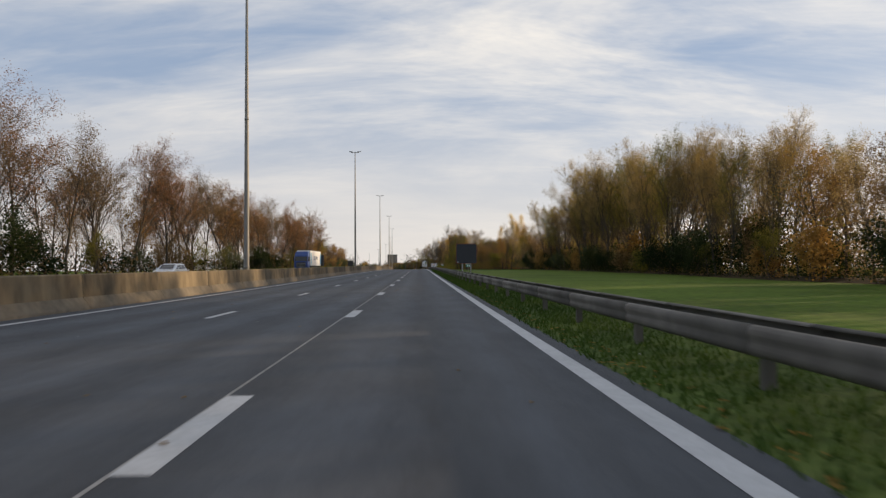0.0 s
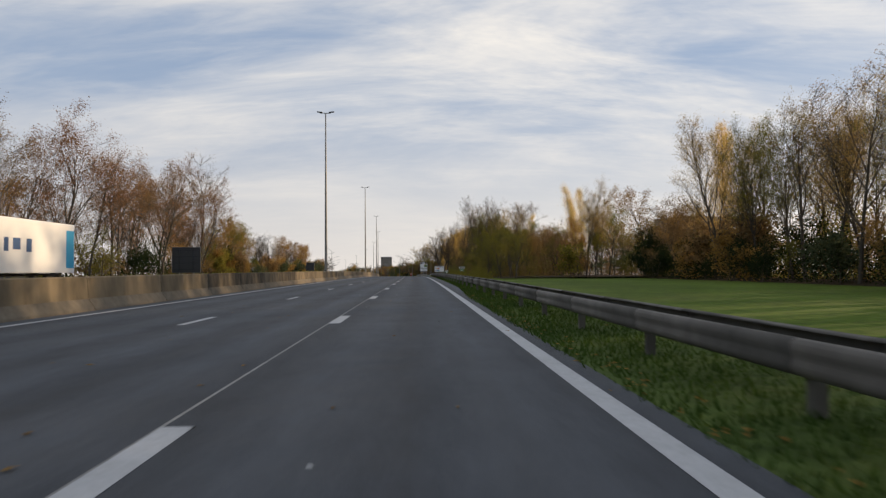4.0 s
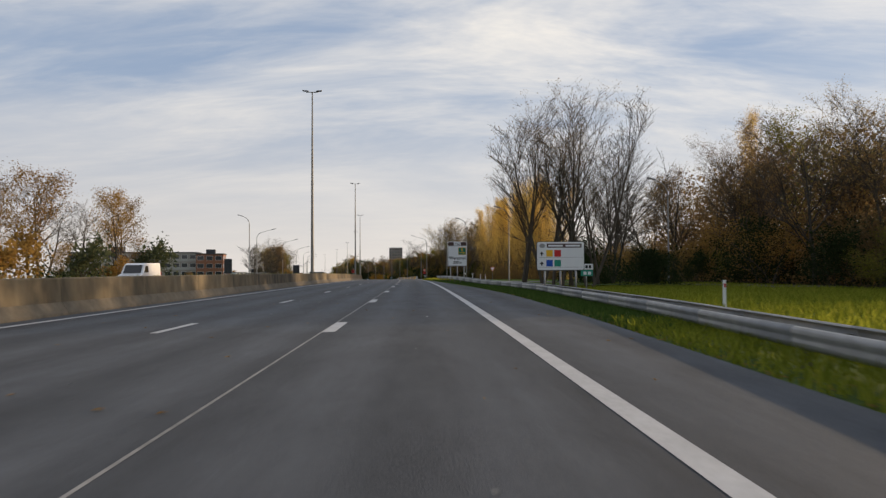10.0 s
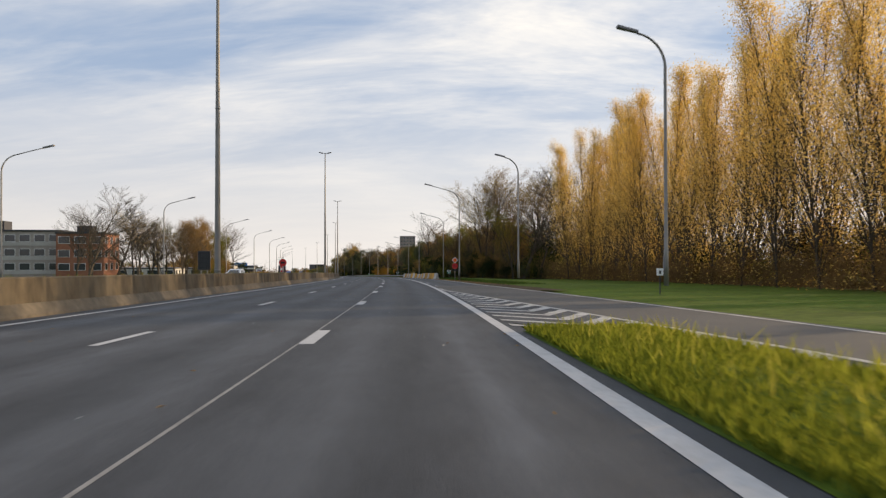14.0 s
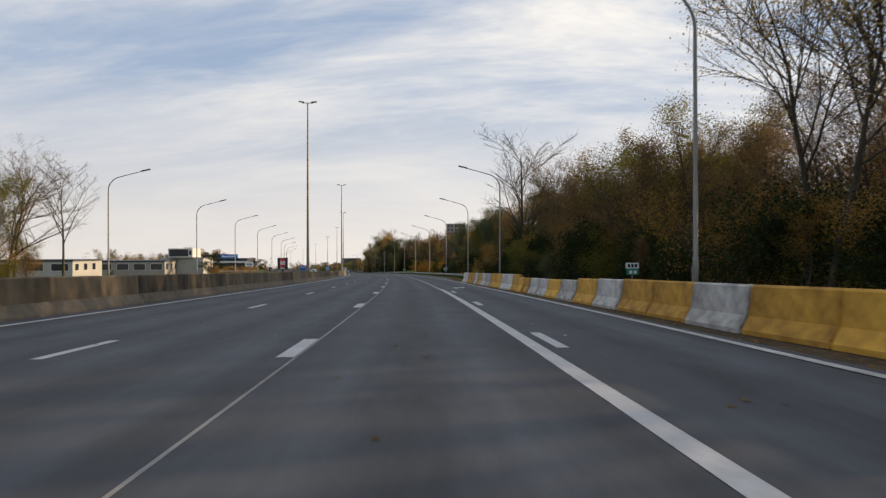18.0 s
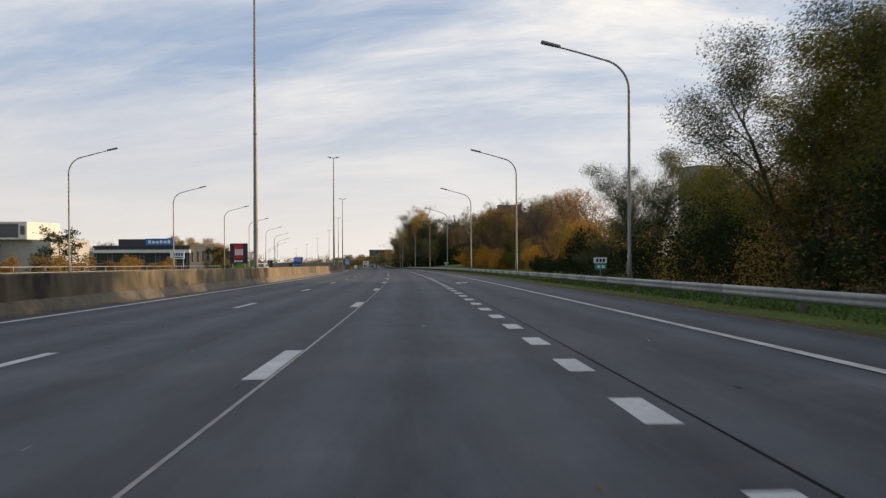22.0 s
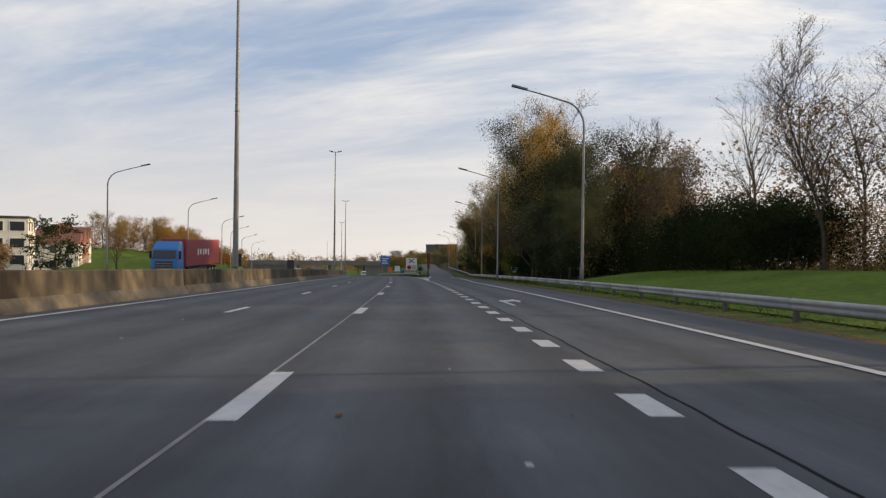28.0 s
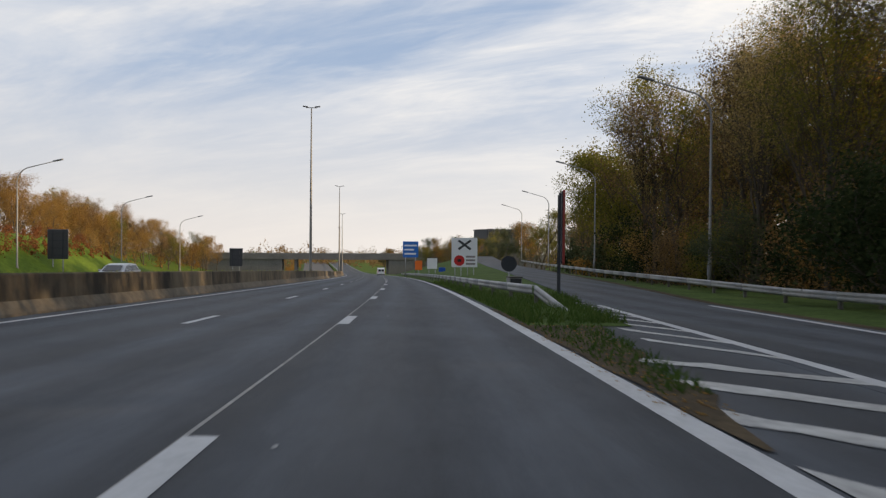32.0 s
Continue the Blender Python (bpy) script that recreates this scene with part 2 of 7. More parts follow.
def road_mat():
    m = mat("asphalt", (0.0590, 0.0648, 0.0745), 0.78, var=0.30, scale=60, scale2=0.35, bump=0.35, detail=8, spec=0.26)
    n, l = m.node_tree.nodes, m.node_tree.links
    bs = n["Principled BSDF"]
    src = bs.inputs["Base Color"].links[0].from_socket
    # wheel tracks and lane-long streaks, along the way stored in the mesh
    uv = n.new("ShaderNodeUVMap")
    uv.uv_map = "way"
    mp = n.new("ShaderNodeMapping")
    mp.inputs["Scale"].default_value = (1.1, 0.02, 1)
    l.new(uv.outputs[0], mp.inputs[0])
    nz = n.new("ShaderNodeTexNoise")
    nz.inputs["Scale"].default_value, nz.inputs["Detail"].default_value = 1.0, 5
    l.new(mp.outputs[0], nz.inputs["Vector"])
    mr = n.new("ShaderNodeMapRange")
    mr.inputs["From Min"].default_value, mr.inputs["From Max"].default_value = 0.3, 0.7
    mr.inputs["To Min"].default_value, mr.inputs["To Max"].default_value = 0.66, 1.30
    l.new(nz.outputs["Fac"], mr.inputs["Value"])
    sep = n.new("ShaderNodeSeparateXYZ")
    l.new(uv.outputs[0], sep.inputs[0])
    ph = n.new("ShaderNodeMath")
    ph.operation = "MULTIPLY"
    l.new(sep.outputs[0], ph.inputs[0])
    ph.inputs[1].default_value = math.tau / 1.75
    wave = n.new("ShaderNodeMath")
    wave.operation = "COSINE"
    off = n.new("ShaderNodeMath")
    off.operation = "SUBTRACT"
    l.new(ph.outputs[0], off.inputs[0])
    off.inputs[1].default_value = math.tau * 0.5
    l.new(off.outputs[0], wave.inputs[0])
    band = n.new("ShaderNodeMath")
    band.operation = "MULTIPLY_ADD"
    l.new(wave.outputs[0], band.inputs[0])
    band.inputs[1].default_value, band.inputs[2].default_value = 0.20, 1.0
    mp3 = n.new("ShaderNodeMapping")
    mp3.inputs["Scale"].default_value = (2.6, 0.5, 1)
    l.new(uv.outputs[0], mp3.inputs[0])
    nz3 = n.new("ShaderNodeTexNoise")
    nz3.inputs["Scale"].default_value, nz3.inputs["Detail"].default_value, nz3.inputs["Roughness"].default_value = 1.0, 7, 0.7
    l.new(mp3.outputs[0], nz3.inputs["Vector"])
    mr3 = n.new("ShaderNodeMapRange")
    mr3.inputs["From Min"].default_value, mr3.inputs["From Max"].default_value = 0.3, 0.7
    mr3.inputs["To Min"].default_value, mr3.inputs["To Max"].default_value = -0.22, 0.22
    l.new(nz3.outputs["Fac"], mr3.inputs["Value"])
    blot = n.new("ShaderNodeMath")
    blot.operation = "ADD"
    l.new(band.outputs[0], blot.inputs[0])
    l.new(mr3.outputs[0], blot.inputs[1])
    both = n.new("ShaderNodeMath")
    both.operation = "MULTIPLY"
    l.new(mr.outputs[0], both.inputs[0])
    l.new(blot.outputs[0], both.inputs[1])
    mx = n.new("ShaderNodeVectorMath")
    mx.operation = "SCALE"
    l.new(src, mx.inputs[0])
    l.new(both.outputs[0], mx.inputs["Scale"])
    l.new(mx.outputs[0], bs.inputs["Base Color"])
    mr2 = n.new("ShaderNodeMapRange")
    mr2.inputs["From Min"].default_value, mr2.inputs["From Max"].default_value = 0.3, 0.7
    mr2.inputs["To Min"].default_value, mr2.inputs["To Max"].default_value = 0.66, 0.86
    l.new(nz.outputs["Fac"], mr2.inputs["Value"])
    l.new(mr2.outputs[0], bs.inputs["Roughness"])
    return m


ASPHALT = road_mat()
ASPHALT_OLD = mat("weathered_asphalt", (0.085, 0.083, 0.08), 0.85, var=0.3, scale=40, scale2=0.3, bump=0.3)
PAINT = mat("road_paint", (0.43, 0.435, 0.44), 0.7, var=0.22, scale=14, scale2=1.5, bump=0.1)
PAINT_WORN = mat("worn_road_paint", (0.36, 0.36, 0.35), 0.75, var=0.45, scale=7, scale2=1.1, bump=0.1, tint=(0.58, 0.58, 0.56))
SEAM = mat("joint_sealing", (0.23, 0.225, 0.215), 0.7, var=0.6, scale=5, scale2=0.2, bump=0.0)
CRACK = mat("bitumen_joint", (0.012, 0.012, 0.013), 0.95, var=0.3, scale=5, scale2=0.3, bump=0.1, spec=0.1)
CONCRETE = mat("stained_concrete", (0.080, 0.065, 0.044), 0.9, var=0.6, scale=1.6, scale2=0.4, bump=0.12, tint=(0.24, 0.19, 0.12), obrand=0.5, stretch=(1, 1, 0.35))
PALE_TOE = mat("pale_toe_concrete", (0.125, 0.106, 0.079), 0.95, var=0.4, scale=3.5, scale2=0.6, bump=0.25, tint=(0.21, 0.178, 0.132), obrand=0.3)
YELLOW = mat("yellow_painted_concrete", (0.46, 0.215, 0.024), 0.8, var=0.55, scale=4.0, scale2=1.1, bump=0.25, tint=(0.72, 0.40, 0.055), obrand=0.4)
WHITE_CON = mat("white_painted_concrete", (0.36, 0.34, 0.31), 0.85, var=0.55, scale=4.0, scale2=1.1, bump=0.25, tint=(0.66, 0.64, 0.60), obrand=0.3)
GRASS = mat("grass", (0.062, 0.115, 0.012), 0.95, var=0.62, scale=2.6, scale2=0.10, bump=0.5, tint=(0.125, 0.19, 0.022), detail=8, spec=0.1)
VERGE = mat("verge_grass", (0.045, 0.080, 0.018), 0.95, var=0.55, scale=5.0, scale2=0.4, bump=0.8, tint=(0.10, 0.15, 0.036), detail=8, spec=0.1)
# two blade colours: sunlight put into the yellow one, shade into the dark
BLADE = leaf_mat("grass_blades", (0.10, 0.13, 0.015), (0.23, 0.255, 0.03), (0.42, 0.385, 0.075), 0.58)
BLADE_DARK = leaf_mat("dark_grass_blades", (0.032, 0.062, 0.015), (0.06, 0.105, 0.024), (0.115, 0.15, 0.042), 0.45)
FLOOR_LEAF = mat("woodland_floor", (0.036, 0.029, 0.019), 0.95, var=0.5, scale=7, scale2=0.5, bump=0.6, tint=(0.08, 0.058, 0.032), detail=8, spec=0.1)
DIRT = mat("leaf_litter", (0.05, 0.042, 0.032), 0.95, var=0.5, scale=9, scale2=0.7, bump=0.6, tint=(0.12, 0.09, 0.055), detail=8, spec=0.1)
GALV = mat("galvanised_steel", (0.30, 0.30, 0.30), 0.55, 0.6, var=0.25, scale=3, scale2=0.6, bump=0.05, obrand=0.3)
GALV_DULL = mat("dull_galvanised_steel", (0.125, 0.116, 0.102), 0.78, 0.15, var=0.4, scale=2.5, scale2=0.5, bump=0.08, obrand=0.5)
POLE = mat("weathered_pole_steel", (0.24, 0.235, 0.22), 0.6, 0.3, var=0.2, scale=2, scale2=0.3, bump=0.05)
LAMP_GREY = mat("lamp_housing", (0.20, 0.20, 0.21), 0.5, 0.2, var=0.15, scale=4, scale2=1, bump=0.0)
BARK = mat("bark", (0.062, 0.052, 0.042), 0.95, var=0.4, scale=6, scale2=0.8, bump=0.6, tint=(0.14, 0.12, 0.095), spec=0.1, stretch=(1, 1, 0.3))
SIGN_BACK = mat("dark_sign_panel", (0.028, 0.032, 0.040), 0.55, var=0.15, scale=2, scale2=0.4, bump=0.0)
SIGN_WHITE = mat("white_sign_sheet", (0.74, 0.75, 0.76), 0.5, var=0.04, scale=2, scale2=0.4, bump=0.0)
BLACK = mat("black_sheet", (0.012, 0.012, 0.014), 0.5, var=0.1, scale=2, scale2=0.4, bump=0.0)
DGREY = mat("dark_grey_sheet", (0.045, 0.047, 0.052), 0.5, var=0.1, scale=2, scale2=0.4, bump=0.0)


# ---- building helpers ----
def mesh_of(name, verts, faces, material=None, smooth=False):
    me = bpy.data.meshes.new(name)
    me.from_pydata([tuple(v) for v in verts], [], faces)
    if material:
        for m in (material if isinstance(material, (list, tuple)) else [material]):
            me.materials.append(m)
    if smooth:
        me.polygons.foreach_set("use_smooth", [True] * len(me.polygons))
    me.update()
    return me


def child(name, me, parent, m=None, label=""):
    """A mesh as one part under a thing or a part."""
    ob = new(name, me)
    ob.parent = parent
    if m is not None:
        ob.matrix_basis = m
    if label:
        ob["label"] = label
    return ob


def part(name, bm, material, parent, label="", smooth=False):
    me = bpy.data.meshes.new(name)
    bm.to_mesh(me)
    bm.free()
    me.materials.append(material)
    if smooth:
        me.polygons.foreach_set("use_smooth", [True] * len(me.polygons))
    return child(name, me, parent, None, label)


def thing(name, m, label, category, group="", kind=""):
    ob = new(name)
    ob.empty_display_size = 0.2
    ob.matrix_basis = m
    return tagged(ob, label, category, group, kind)


def box(bm, x0, x1, y0, y1, z0, z1, bevel=0.0):
    r = bmesh.ops.create_cube(bm, size=1.0, matrix=Matrix.Translation(((x0 + x1) / 2, (y0 + y1) / 2, (z0 + z1) / 2)) @ Matrix.Diagonal((x1 - x0, y1 - y0, z1 - z0, 1)))
    if bevel:
        es = list({e for v in r["verts"] for e in v.link_edges})
        bmesh.ops.bevel(bm, geom=es, offset=bevel, segments=2, affect="EDGES", profile=0.5)
    return bm


def tube(bm, pts, radii, sides=8, cap=True):
    """A round bar along points."""
    rings = []
    up = Vector((0, 0, 1))
    for i, p in enumerate(pts):
        d = (Vector(pts[min(i + 1, len(pts) - 1)]) - Vector(pts[max(i - 1, 0)])).normalized()
        a = d.cross(up if abs(d.z) < 0.9 else Vector((1, 0, 0))).normalized()
        b = d.cross(a)
        rings.append([bm.verts.new(Vector(p) + (a * math.cos(k * math.tau / sides) + b * math.sin(k * math.tau / sides)) * radii[i]) for k in range(sides)])
    for r0, r1 in zip(rings, rings[1:]):
        for k in range(sides):
            f = bm.faces.new((r0[k], r0[(k + 1) % sides], r1[(k + 1) % sides], r1[k]))
            f.smooth = True
    if cap:
        bm.faces.new(rings[0][::-1])
        bm.faces.new(rings[-1])
    return bm


def ribbon(name, ss, left, right, z=0.0, material=None, thick=0.0):
    """A strip of road: left and right edge as functions of the way s (or numbers); a top and, with thick, sides."""
    lf = left if callable(left) else (lambda s: left)
    rf = right if callable(right) else (lambda s: right)
    zf = z if callable(z) else (lambda s, k: z)
    nx = 6
    verts, faces, uv = [], [], []
    for s in ss:
        for k in range(nx + 1):
            o = lf(s) + (rf(s) - lf(s)) * k / nx
            verts.append(at(s, o, zf(s, k / nx)))
            uv.append((o, s))
    row = nx + 1
    for i in range(len(ss) - 1):
        for k in range(nx):
            a = i * row + k
            faces.append((a, a + 1, a + row + 1, a + row))
    if thick:
        b = len(verts)
        for s in ss:
            for k, o in ((0, lf(s)), (1, rf(s))):
                verts.append(at(s, o, zf(s, k) - thick))
                uv.append((o, s))
        for i in range(len(ss) - 1):
            a, c = i * row, b + i * 2
            faces.append((a, a + row, c + 2, c))
            faces.append((a + nx, c + 1, c + 3, a + row + nx))
    me = mesh_of(name, verts, faces, material)
    lay = me.uv_layers.new(name="way")
    for lp in me.loops:
        lay.data[lp.index].uv = uv[lp.vertex_index]
    return me


def along(pairs):
    xs, ys = [p[0] for p in pairs], [p[1] for p in pairs]
    return lambda s: float(np.interp(s, xs, ys))


# ---- ground ----
def ease(v):
    v = min(1.0, max(0.0, v))
    return v * v * (3 - 2 * v)


bank_right = along([(590, 0.0), (612, 0.3), (660, 0.5), (700, 0.9), (745, 1.3), (770, 1.3), (800, 0.7), (835, 0.0)])


def lift(s, o):
    """Rising ground at the far end, off the road."""
    return (9.0 * ease((s - 830) / 120) * ease((-o - 46) / 36)) * (1 - ease((s - 1040) / 130)) + 6.0 * ease((s - 900) / 90) * ease((o - 24 - max(0, s - 900) * 0.25) / 22) * (1 - ease((s - 1120) / 160)) + bank_right(s) * ease((o - 12.5 - max(0, s - 765) * 0.2) / 14)


def dip(s):
    """How far the verge falls away beside the lay-by."""
    return 0.28 * ease((s - 236) / 16) * (1 - ease((s - 300) / 26))


def ground_height(x, y):
    d = (R_X - x) ** 2 + (R_Y - y) ** 2
    k = int(np.argmin(d))
    a = R_H[k]
    s = RS[k] - (x - R_X[k]) * math.sin(a) + (y - R_Y[k]) * math.cos(a)
    o = (x - R_X[k]) * math.cos(a) + (y - R_Y[k]) * math.sin(a)
    z = float(np.interp(s, RS, R_Z)) - 0.12 + lift(s, o) - (0.35 * ease(bank_right(s) / 0.4) if o > 10 else 0) - 1.3 * dip(s) * ease((o - 4) / 2) * (1 - ease((o - 13) / 8))
    far_off = math.hypot(x + 90, y - 560) - 640
    z += (-26.0 - z) * ease(far_off / 420) - 0.026 * max(0.0, far_off)
    return z, s, o


gx = [-5000, -3000, -1800, -1100, -800, -620, -520] + list(range(-460, -130, 10)) + list(range(-130, 60, 5)) + list(range(60, 300, 10)) + [330, 420, 560, 800, 1300, 2400, 5000]
gy = [-4000, -1500, -600, -380] + list(range(-260, 560, 12)) + list(range(568, 860, 6)) + list(range(868, 1300, 12)) + [1340, 1420, 1600, 1900, 2500, 5000]
gv, gf = [], []
for y in gy:
    for x in gx:
        z, s, o = ground_height(x, y)
        if abs(o) > 22:
            z += 0.35 * noise.noise(Vector((x * 0.03, y * 0.03, 0))) * min(1, (abs(o) - 22) / 20) - 0.1
        gv.append((x, y, z))
for j in range(len(gy) - 1):
    for i in range(len(gx) - 1):
        a = j * len(gx) + i
        gf.append((a, a + 1, a + len(gx) + 1, a + len(gx)))
tagged(new("ground", mesh_of("ground", gv, gf, GRASS, True)), "wide green grass ground of roadside fields", "ground", kind="structure")

# ---- carriageways ----
WAY = [-200 + 6 * i for i in range(260)]
shoulder = along([(-300, 3.92), (122, 3.95), (138, 4.45), (190, 4.6), (226, 4.8), (245, 5.4), (254, 5.75), (264, 6.1), (278, 6.35), (290, 6.1), (305, 5.5), (325, 4.7), (340, 4.3), (350, 4.1), (362, 4.0), (380, 4.0)])
merge_l = along([(296, 26), (312, 17.5), (325, 13.2), (336, 10.6), (350, 8.4), (363, 6.9), (375, 5.4), (388, 3.9), (400, 3.7)])
merge_r = along([(296, 31), (312, 22.5), (325, 17.8), (338, 13.2), (352, 10.8), (366, 10.0), (385, 8.8), (402, 7.8), (430, 7.5), (460, 7.0), (500, 6.65), (540, 6.95), (580, 6.85), (620, 6.85), (765, 7.3)])
exit_l = along([(760, 3.75), (776, 3.75), (796, 4.9), (815, 6.6), (827, 7.5), (838, 8.7), (860, 11.0), (890, 13.9), (916, 16.5), (960, 21.5), (990, 25.5)])
exit_r = along([(640, 6.85), (765, 7.3), (792, 9.0), (804, 9.7), (820, 10.6), (832, 11.9), (850, 14.2), (870, 16.6), (890, 18.8), (916, 21.5), (960, 26.5), (990, 30.5)])


def right_edge(s):
    if s < 362:
        return shoulder(s)
    if s < 640:
        return merge_r(s) + 0.35 + 1.9 * ease((s - 522) / 40) if s > 388 else shoulder(s)
    if s < 782:
        return exit_r(s) + 2.25
    return exit_l(s) + 0.06 if s < 834 else 3.95


tagged(new("road", ribbon("road", WAY, -8.02, right_edge, 0.0, ASPHALT, 0.15)), "dark grey asphalt motorway carriageway with three lanes", "road", kind="structure")
rise = along([(832, 0), (870, 0.7), (916, 1.9), (945, 2.9), (990, 5.5)])
tagged(new("road_slip_in", ribbon("road_slip_in", [292 + 4 * i for i in range(28)], merge_l, lambda s: merge_r(s) + 0.3, 0.006, ASPHALT_OLD, 0.15)), "grey asphalt slip road joining the motorway", "road", kind="structure")
tagged(new("road_slip_out", ribbon("road_slip_out", [778 + 4 * i for i in range(52)], lambda s: exit_l(s) - (0.3 if s > 812 else 0), lambda s: exit_r(s) + 0.35 + 1.9 * (1 - ease((s - 772) / 40)), lambda s, k: 0.006 + rise(s), ASPHALT, 0.4)), "grey asphalt exit slip road climbing away", "road", kind="structure")
opp_l = along([(-300, -23.6), (330, -23.6), (400, -26), (1200, -26)])
tagged(new("road_opposite", ribbon("road_opposite", WAY, opp_l, -9.75, 0.0, ASPHALT_OLD, 0.15)), "asphalt carriageway for the opposite direction", "road", kind="structure")

# verges
tagged(new("verge_right", ribbon("verge_right", [-200 + 6 * i for i in range(90)], lambda s: shoulder(s) - 0.12, lambda s: shoulder(s) + 3.2, lambda s, k: -0.012 + 0.02 * k - 0.1 * max(0, k - 0.7) - dip(s) * min(1.0, k * 1.6), VERGE)), "rough green grass verge beside the carriageway", "verge", kind="structure")


def strip_edge(s):
    return (merge_r(s) if s < 640 else exit_r(s)) + 0.3 + 1.85 * ease((s - 522) / 40) * (1 - ease((s - 772) / 40))


tagged(new("verge_litter", ribbon("verge_litter", [388 + 4 * i for i in range(134)], strip_edge, lambda s: strip_edge(s) + 2.2 - 1.5 * ease((s - 522) / 40), lambda s, k: -0.02 + rise(s) * (1 if s > 800 else 0), DIRT)), "brown strip of fallen leaves along the road edge", "verge", kind="structure")
tagged(new("verge_lawn", ribbon("verge_lawn", [380 + 4 * i for i in range(27)], lambda s: strip_edge(s) + 1.9, lambda s: strip_edge(s) + 9.0, lambda s, k: -0.03 + 0.05 * k - 0.5 * (1 - ease((s - 380) / 16)), GRASS)), "green lawn beside the joining lane", "verge", kind="structure")
tagged(new("verge_outer", ribbon("verge_outer", [484 + 4 * i for i in range(110)], lambda s: strip_edge(s) + 1.9 - 1.5 * ease((s - 522) / 40), lambda s: strip_edge(s) + 9.0, lambda s, k: -0.03 + 0.05 * k + rise(s) * (1 - k), VERGE)), "grass bank under the guard rail", "verge", kind="structure")
tagged(new("verge_left", ribbon("verge_left", WAY, lambda s: opp_l(s) - 6, lambda s: opp_l(s) + 0.1, lambda s, k: -0.04, VERGE)), "grass verge beyond the opposite carriageway", "verge", kind="structure")
tagged(new("median_strip", ribbon("median_strip", WAY, -9.55, -8.3, lambda s, k: 0.80 + 0.1 * math.sin(k * math.pi), VERGE)), "narrow grass strip between the median walls", "verge", kind="structure")


tagged(new("verge_earth", ribbon("verge_earth", [184 + 4 * i for i in range(12)], lambda s: shoulder(s) - 0.14, lambda s: shoulder(s) + 2.2, 0.012, DIRT)), "shaded earth with leaves under the guard rail", "verge", kind="structure")


rail_line = along([(500, 11.2), (640, 11.0), (720, 10.7), (770, 11.6), (800, 12.8)])
lawn_far = along([(600, 22), (712, 22), (730, 30), (752, 30), (768, 23)])
tagged(new("lawn_strip", ribbon("lawn_strip", [604 + 4 * i for i in range(42)], lambda s: rail_line(s) + 0.7, lawn_far, lambda s, k: 0.02 + lift(s, rail_line(s) + 0.7 + (lawn_far(s) - rail_line(s) - 0.7) * k), GRASS)), "mown green lawn between rail and thicket", "lawn", kind="structure")


# dark ground under the woods
def wood_floor(s0, s1, left, right):
    n = max(2, int((s1 - s0) / 6))
    lf = left if callable(left) else (lambda s: left)
    return tagged(new("woodland_floor", ribbon("woodland_floor", [s0 + (s1 - s0) * i / n for i in range(n + 1)], lf, right, lambda s, k: -0.42 + 0.45 * min(1.0, 6 * k) * min(1.0, 6 * (1 - k)) + lift(s, lf(s) + (right - lf(s)) * k), FLOOR_LEAF)), "dark leaf-covered ground under the trees", "ground", kind="structure")


wood_edge = along([(462, 30), (468, 25), (474, 21.5), (484, 17.5), (496, 14.8), (520, 13.8), (604, 13.8)])
for s0, s1, left, right in ((-110, 196, 31, 50), (186, 246, 9.2, 46), (279, 346, 30, 46), (376, 448, 30.6, 46), (462, 604, wood_edge, 46), (612, 646, 21.5, 46), (646, 716, 18.8, 46), (736, 770, 27, 46), (770, 905, lambda s: max(16.3, exit_r(s) + 5.5), 46), (20, 226, -48, -29.2), (204, 338, -48, -29.4)):
    wood_floor(s0, s1, left, right)


# ---- markings ----
def stripe(name, s0, s1, o, width, material, z=0.004, step=4.0):
    of = o if callable(o) else (lambda s: o)
    n = max(1, int(math.ceil((s1 - s0) / step)))
    ss = [s0 + (s1 - s0) * i / n for i in range(n + 1)]
    v, f = [], []
    for s in ss:
        v += [at(s, of(s) - width / 2, z), at(s, of(s) + width / 2, z)]
    for i in range(n):
        f.append((2 * i, 2 * i + 1, 2 * i + 3, 2 * i + 2))
    return mesh_of(name, v, f, material)


def marking(name, me, label="white painted road marking", group=""):
    return tagged(new(name, me), label, "road marking", group, kind="structure")


marking("edge_line", stripe("edge_line", -200, 1350, -7.24, 0.2, PAINT), "solid white edge line beside the median wall")
marking("edge_line", stripe("edge_line", -200, 492, along([(-200, 3.56), (330, 3.57), (460, 3.70)]), 0.235, PAINT), "broad solid white edge line of the right lane")
marking("edge_line", stripe("edge_line", 388, 640, merge_r, 0.19, PAINT_WORN, 0.012), "solid white outer edge line")
marking("edge_line", stripe("edge_line", 640, 832, exit_r, 0.2, PAINT, 0.012), "solid white outer edge line")
marking("edge_line", stripe("edge_line", 776, 1350, 3.72, 0.26, PAINT), "solid white edge line after the exit")
marking("edge_line", stripe("edge_line", 800, 832, exit_l, 0.22, PAINT, 0.012), "white line along the exit slip road")
marking("edge_line", stripe("edge_line", 300, 392, merge_l, 0.18, PAINT_WORN, 0.012), "worn white line of the joining slip road")
marking("edge_line", stripe("edge_line", 300, 390, merge_r, 0.16, PAINT_WORN, 0.012), "worn white line of the joining slip road")
seam_o = along([(-200, -0.13), (395, -0.13), (425, 0.15), (640, 0.16), (700, -0.12), (1200, -0.12)])
marking("road_seam", stripe("road_seam", -200, 320, seam_o, 0.036, SEAM, 0.003), "pale sealed joint between two lanes")
marking("road_seam", stripe("road_seam", 326, 1100, seam_o, 0.04, SEAM, 0.003), "pale sealed joint between two lanes")
marking("road_seam", stripe("road_seam", 495, 690, 3.95, 0.03, CRACK, 0.003), "dark joint beside the broken line")
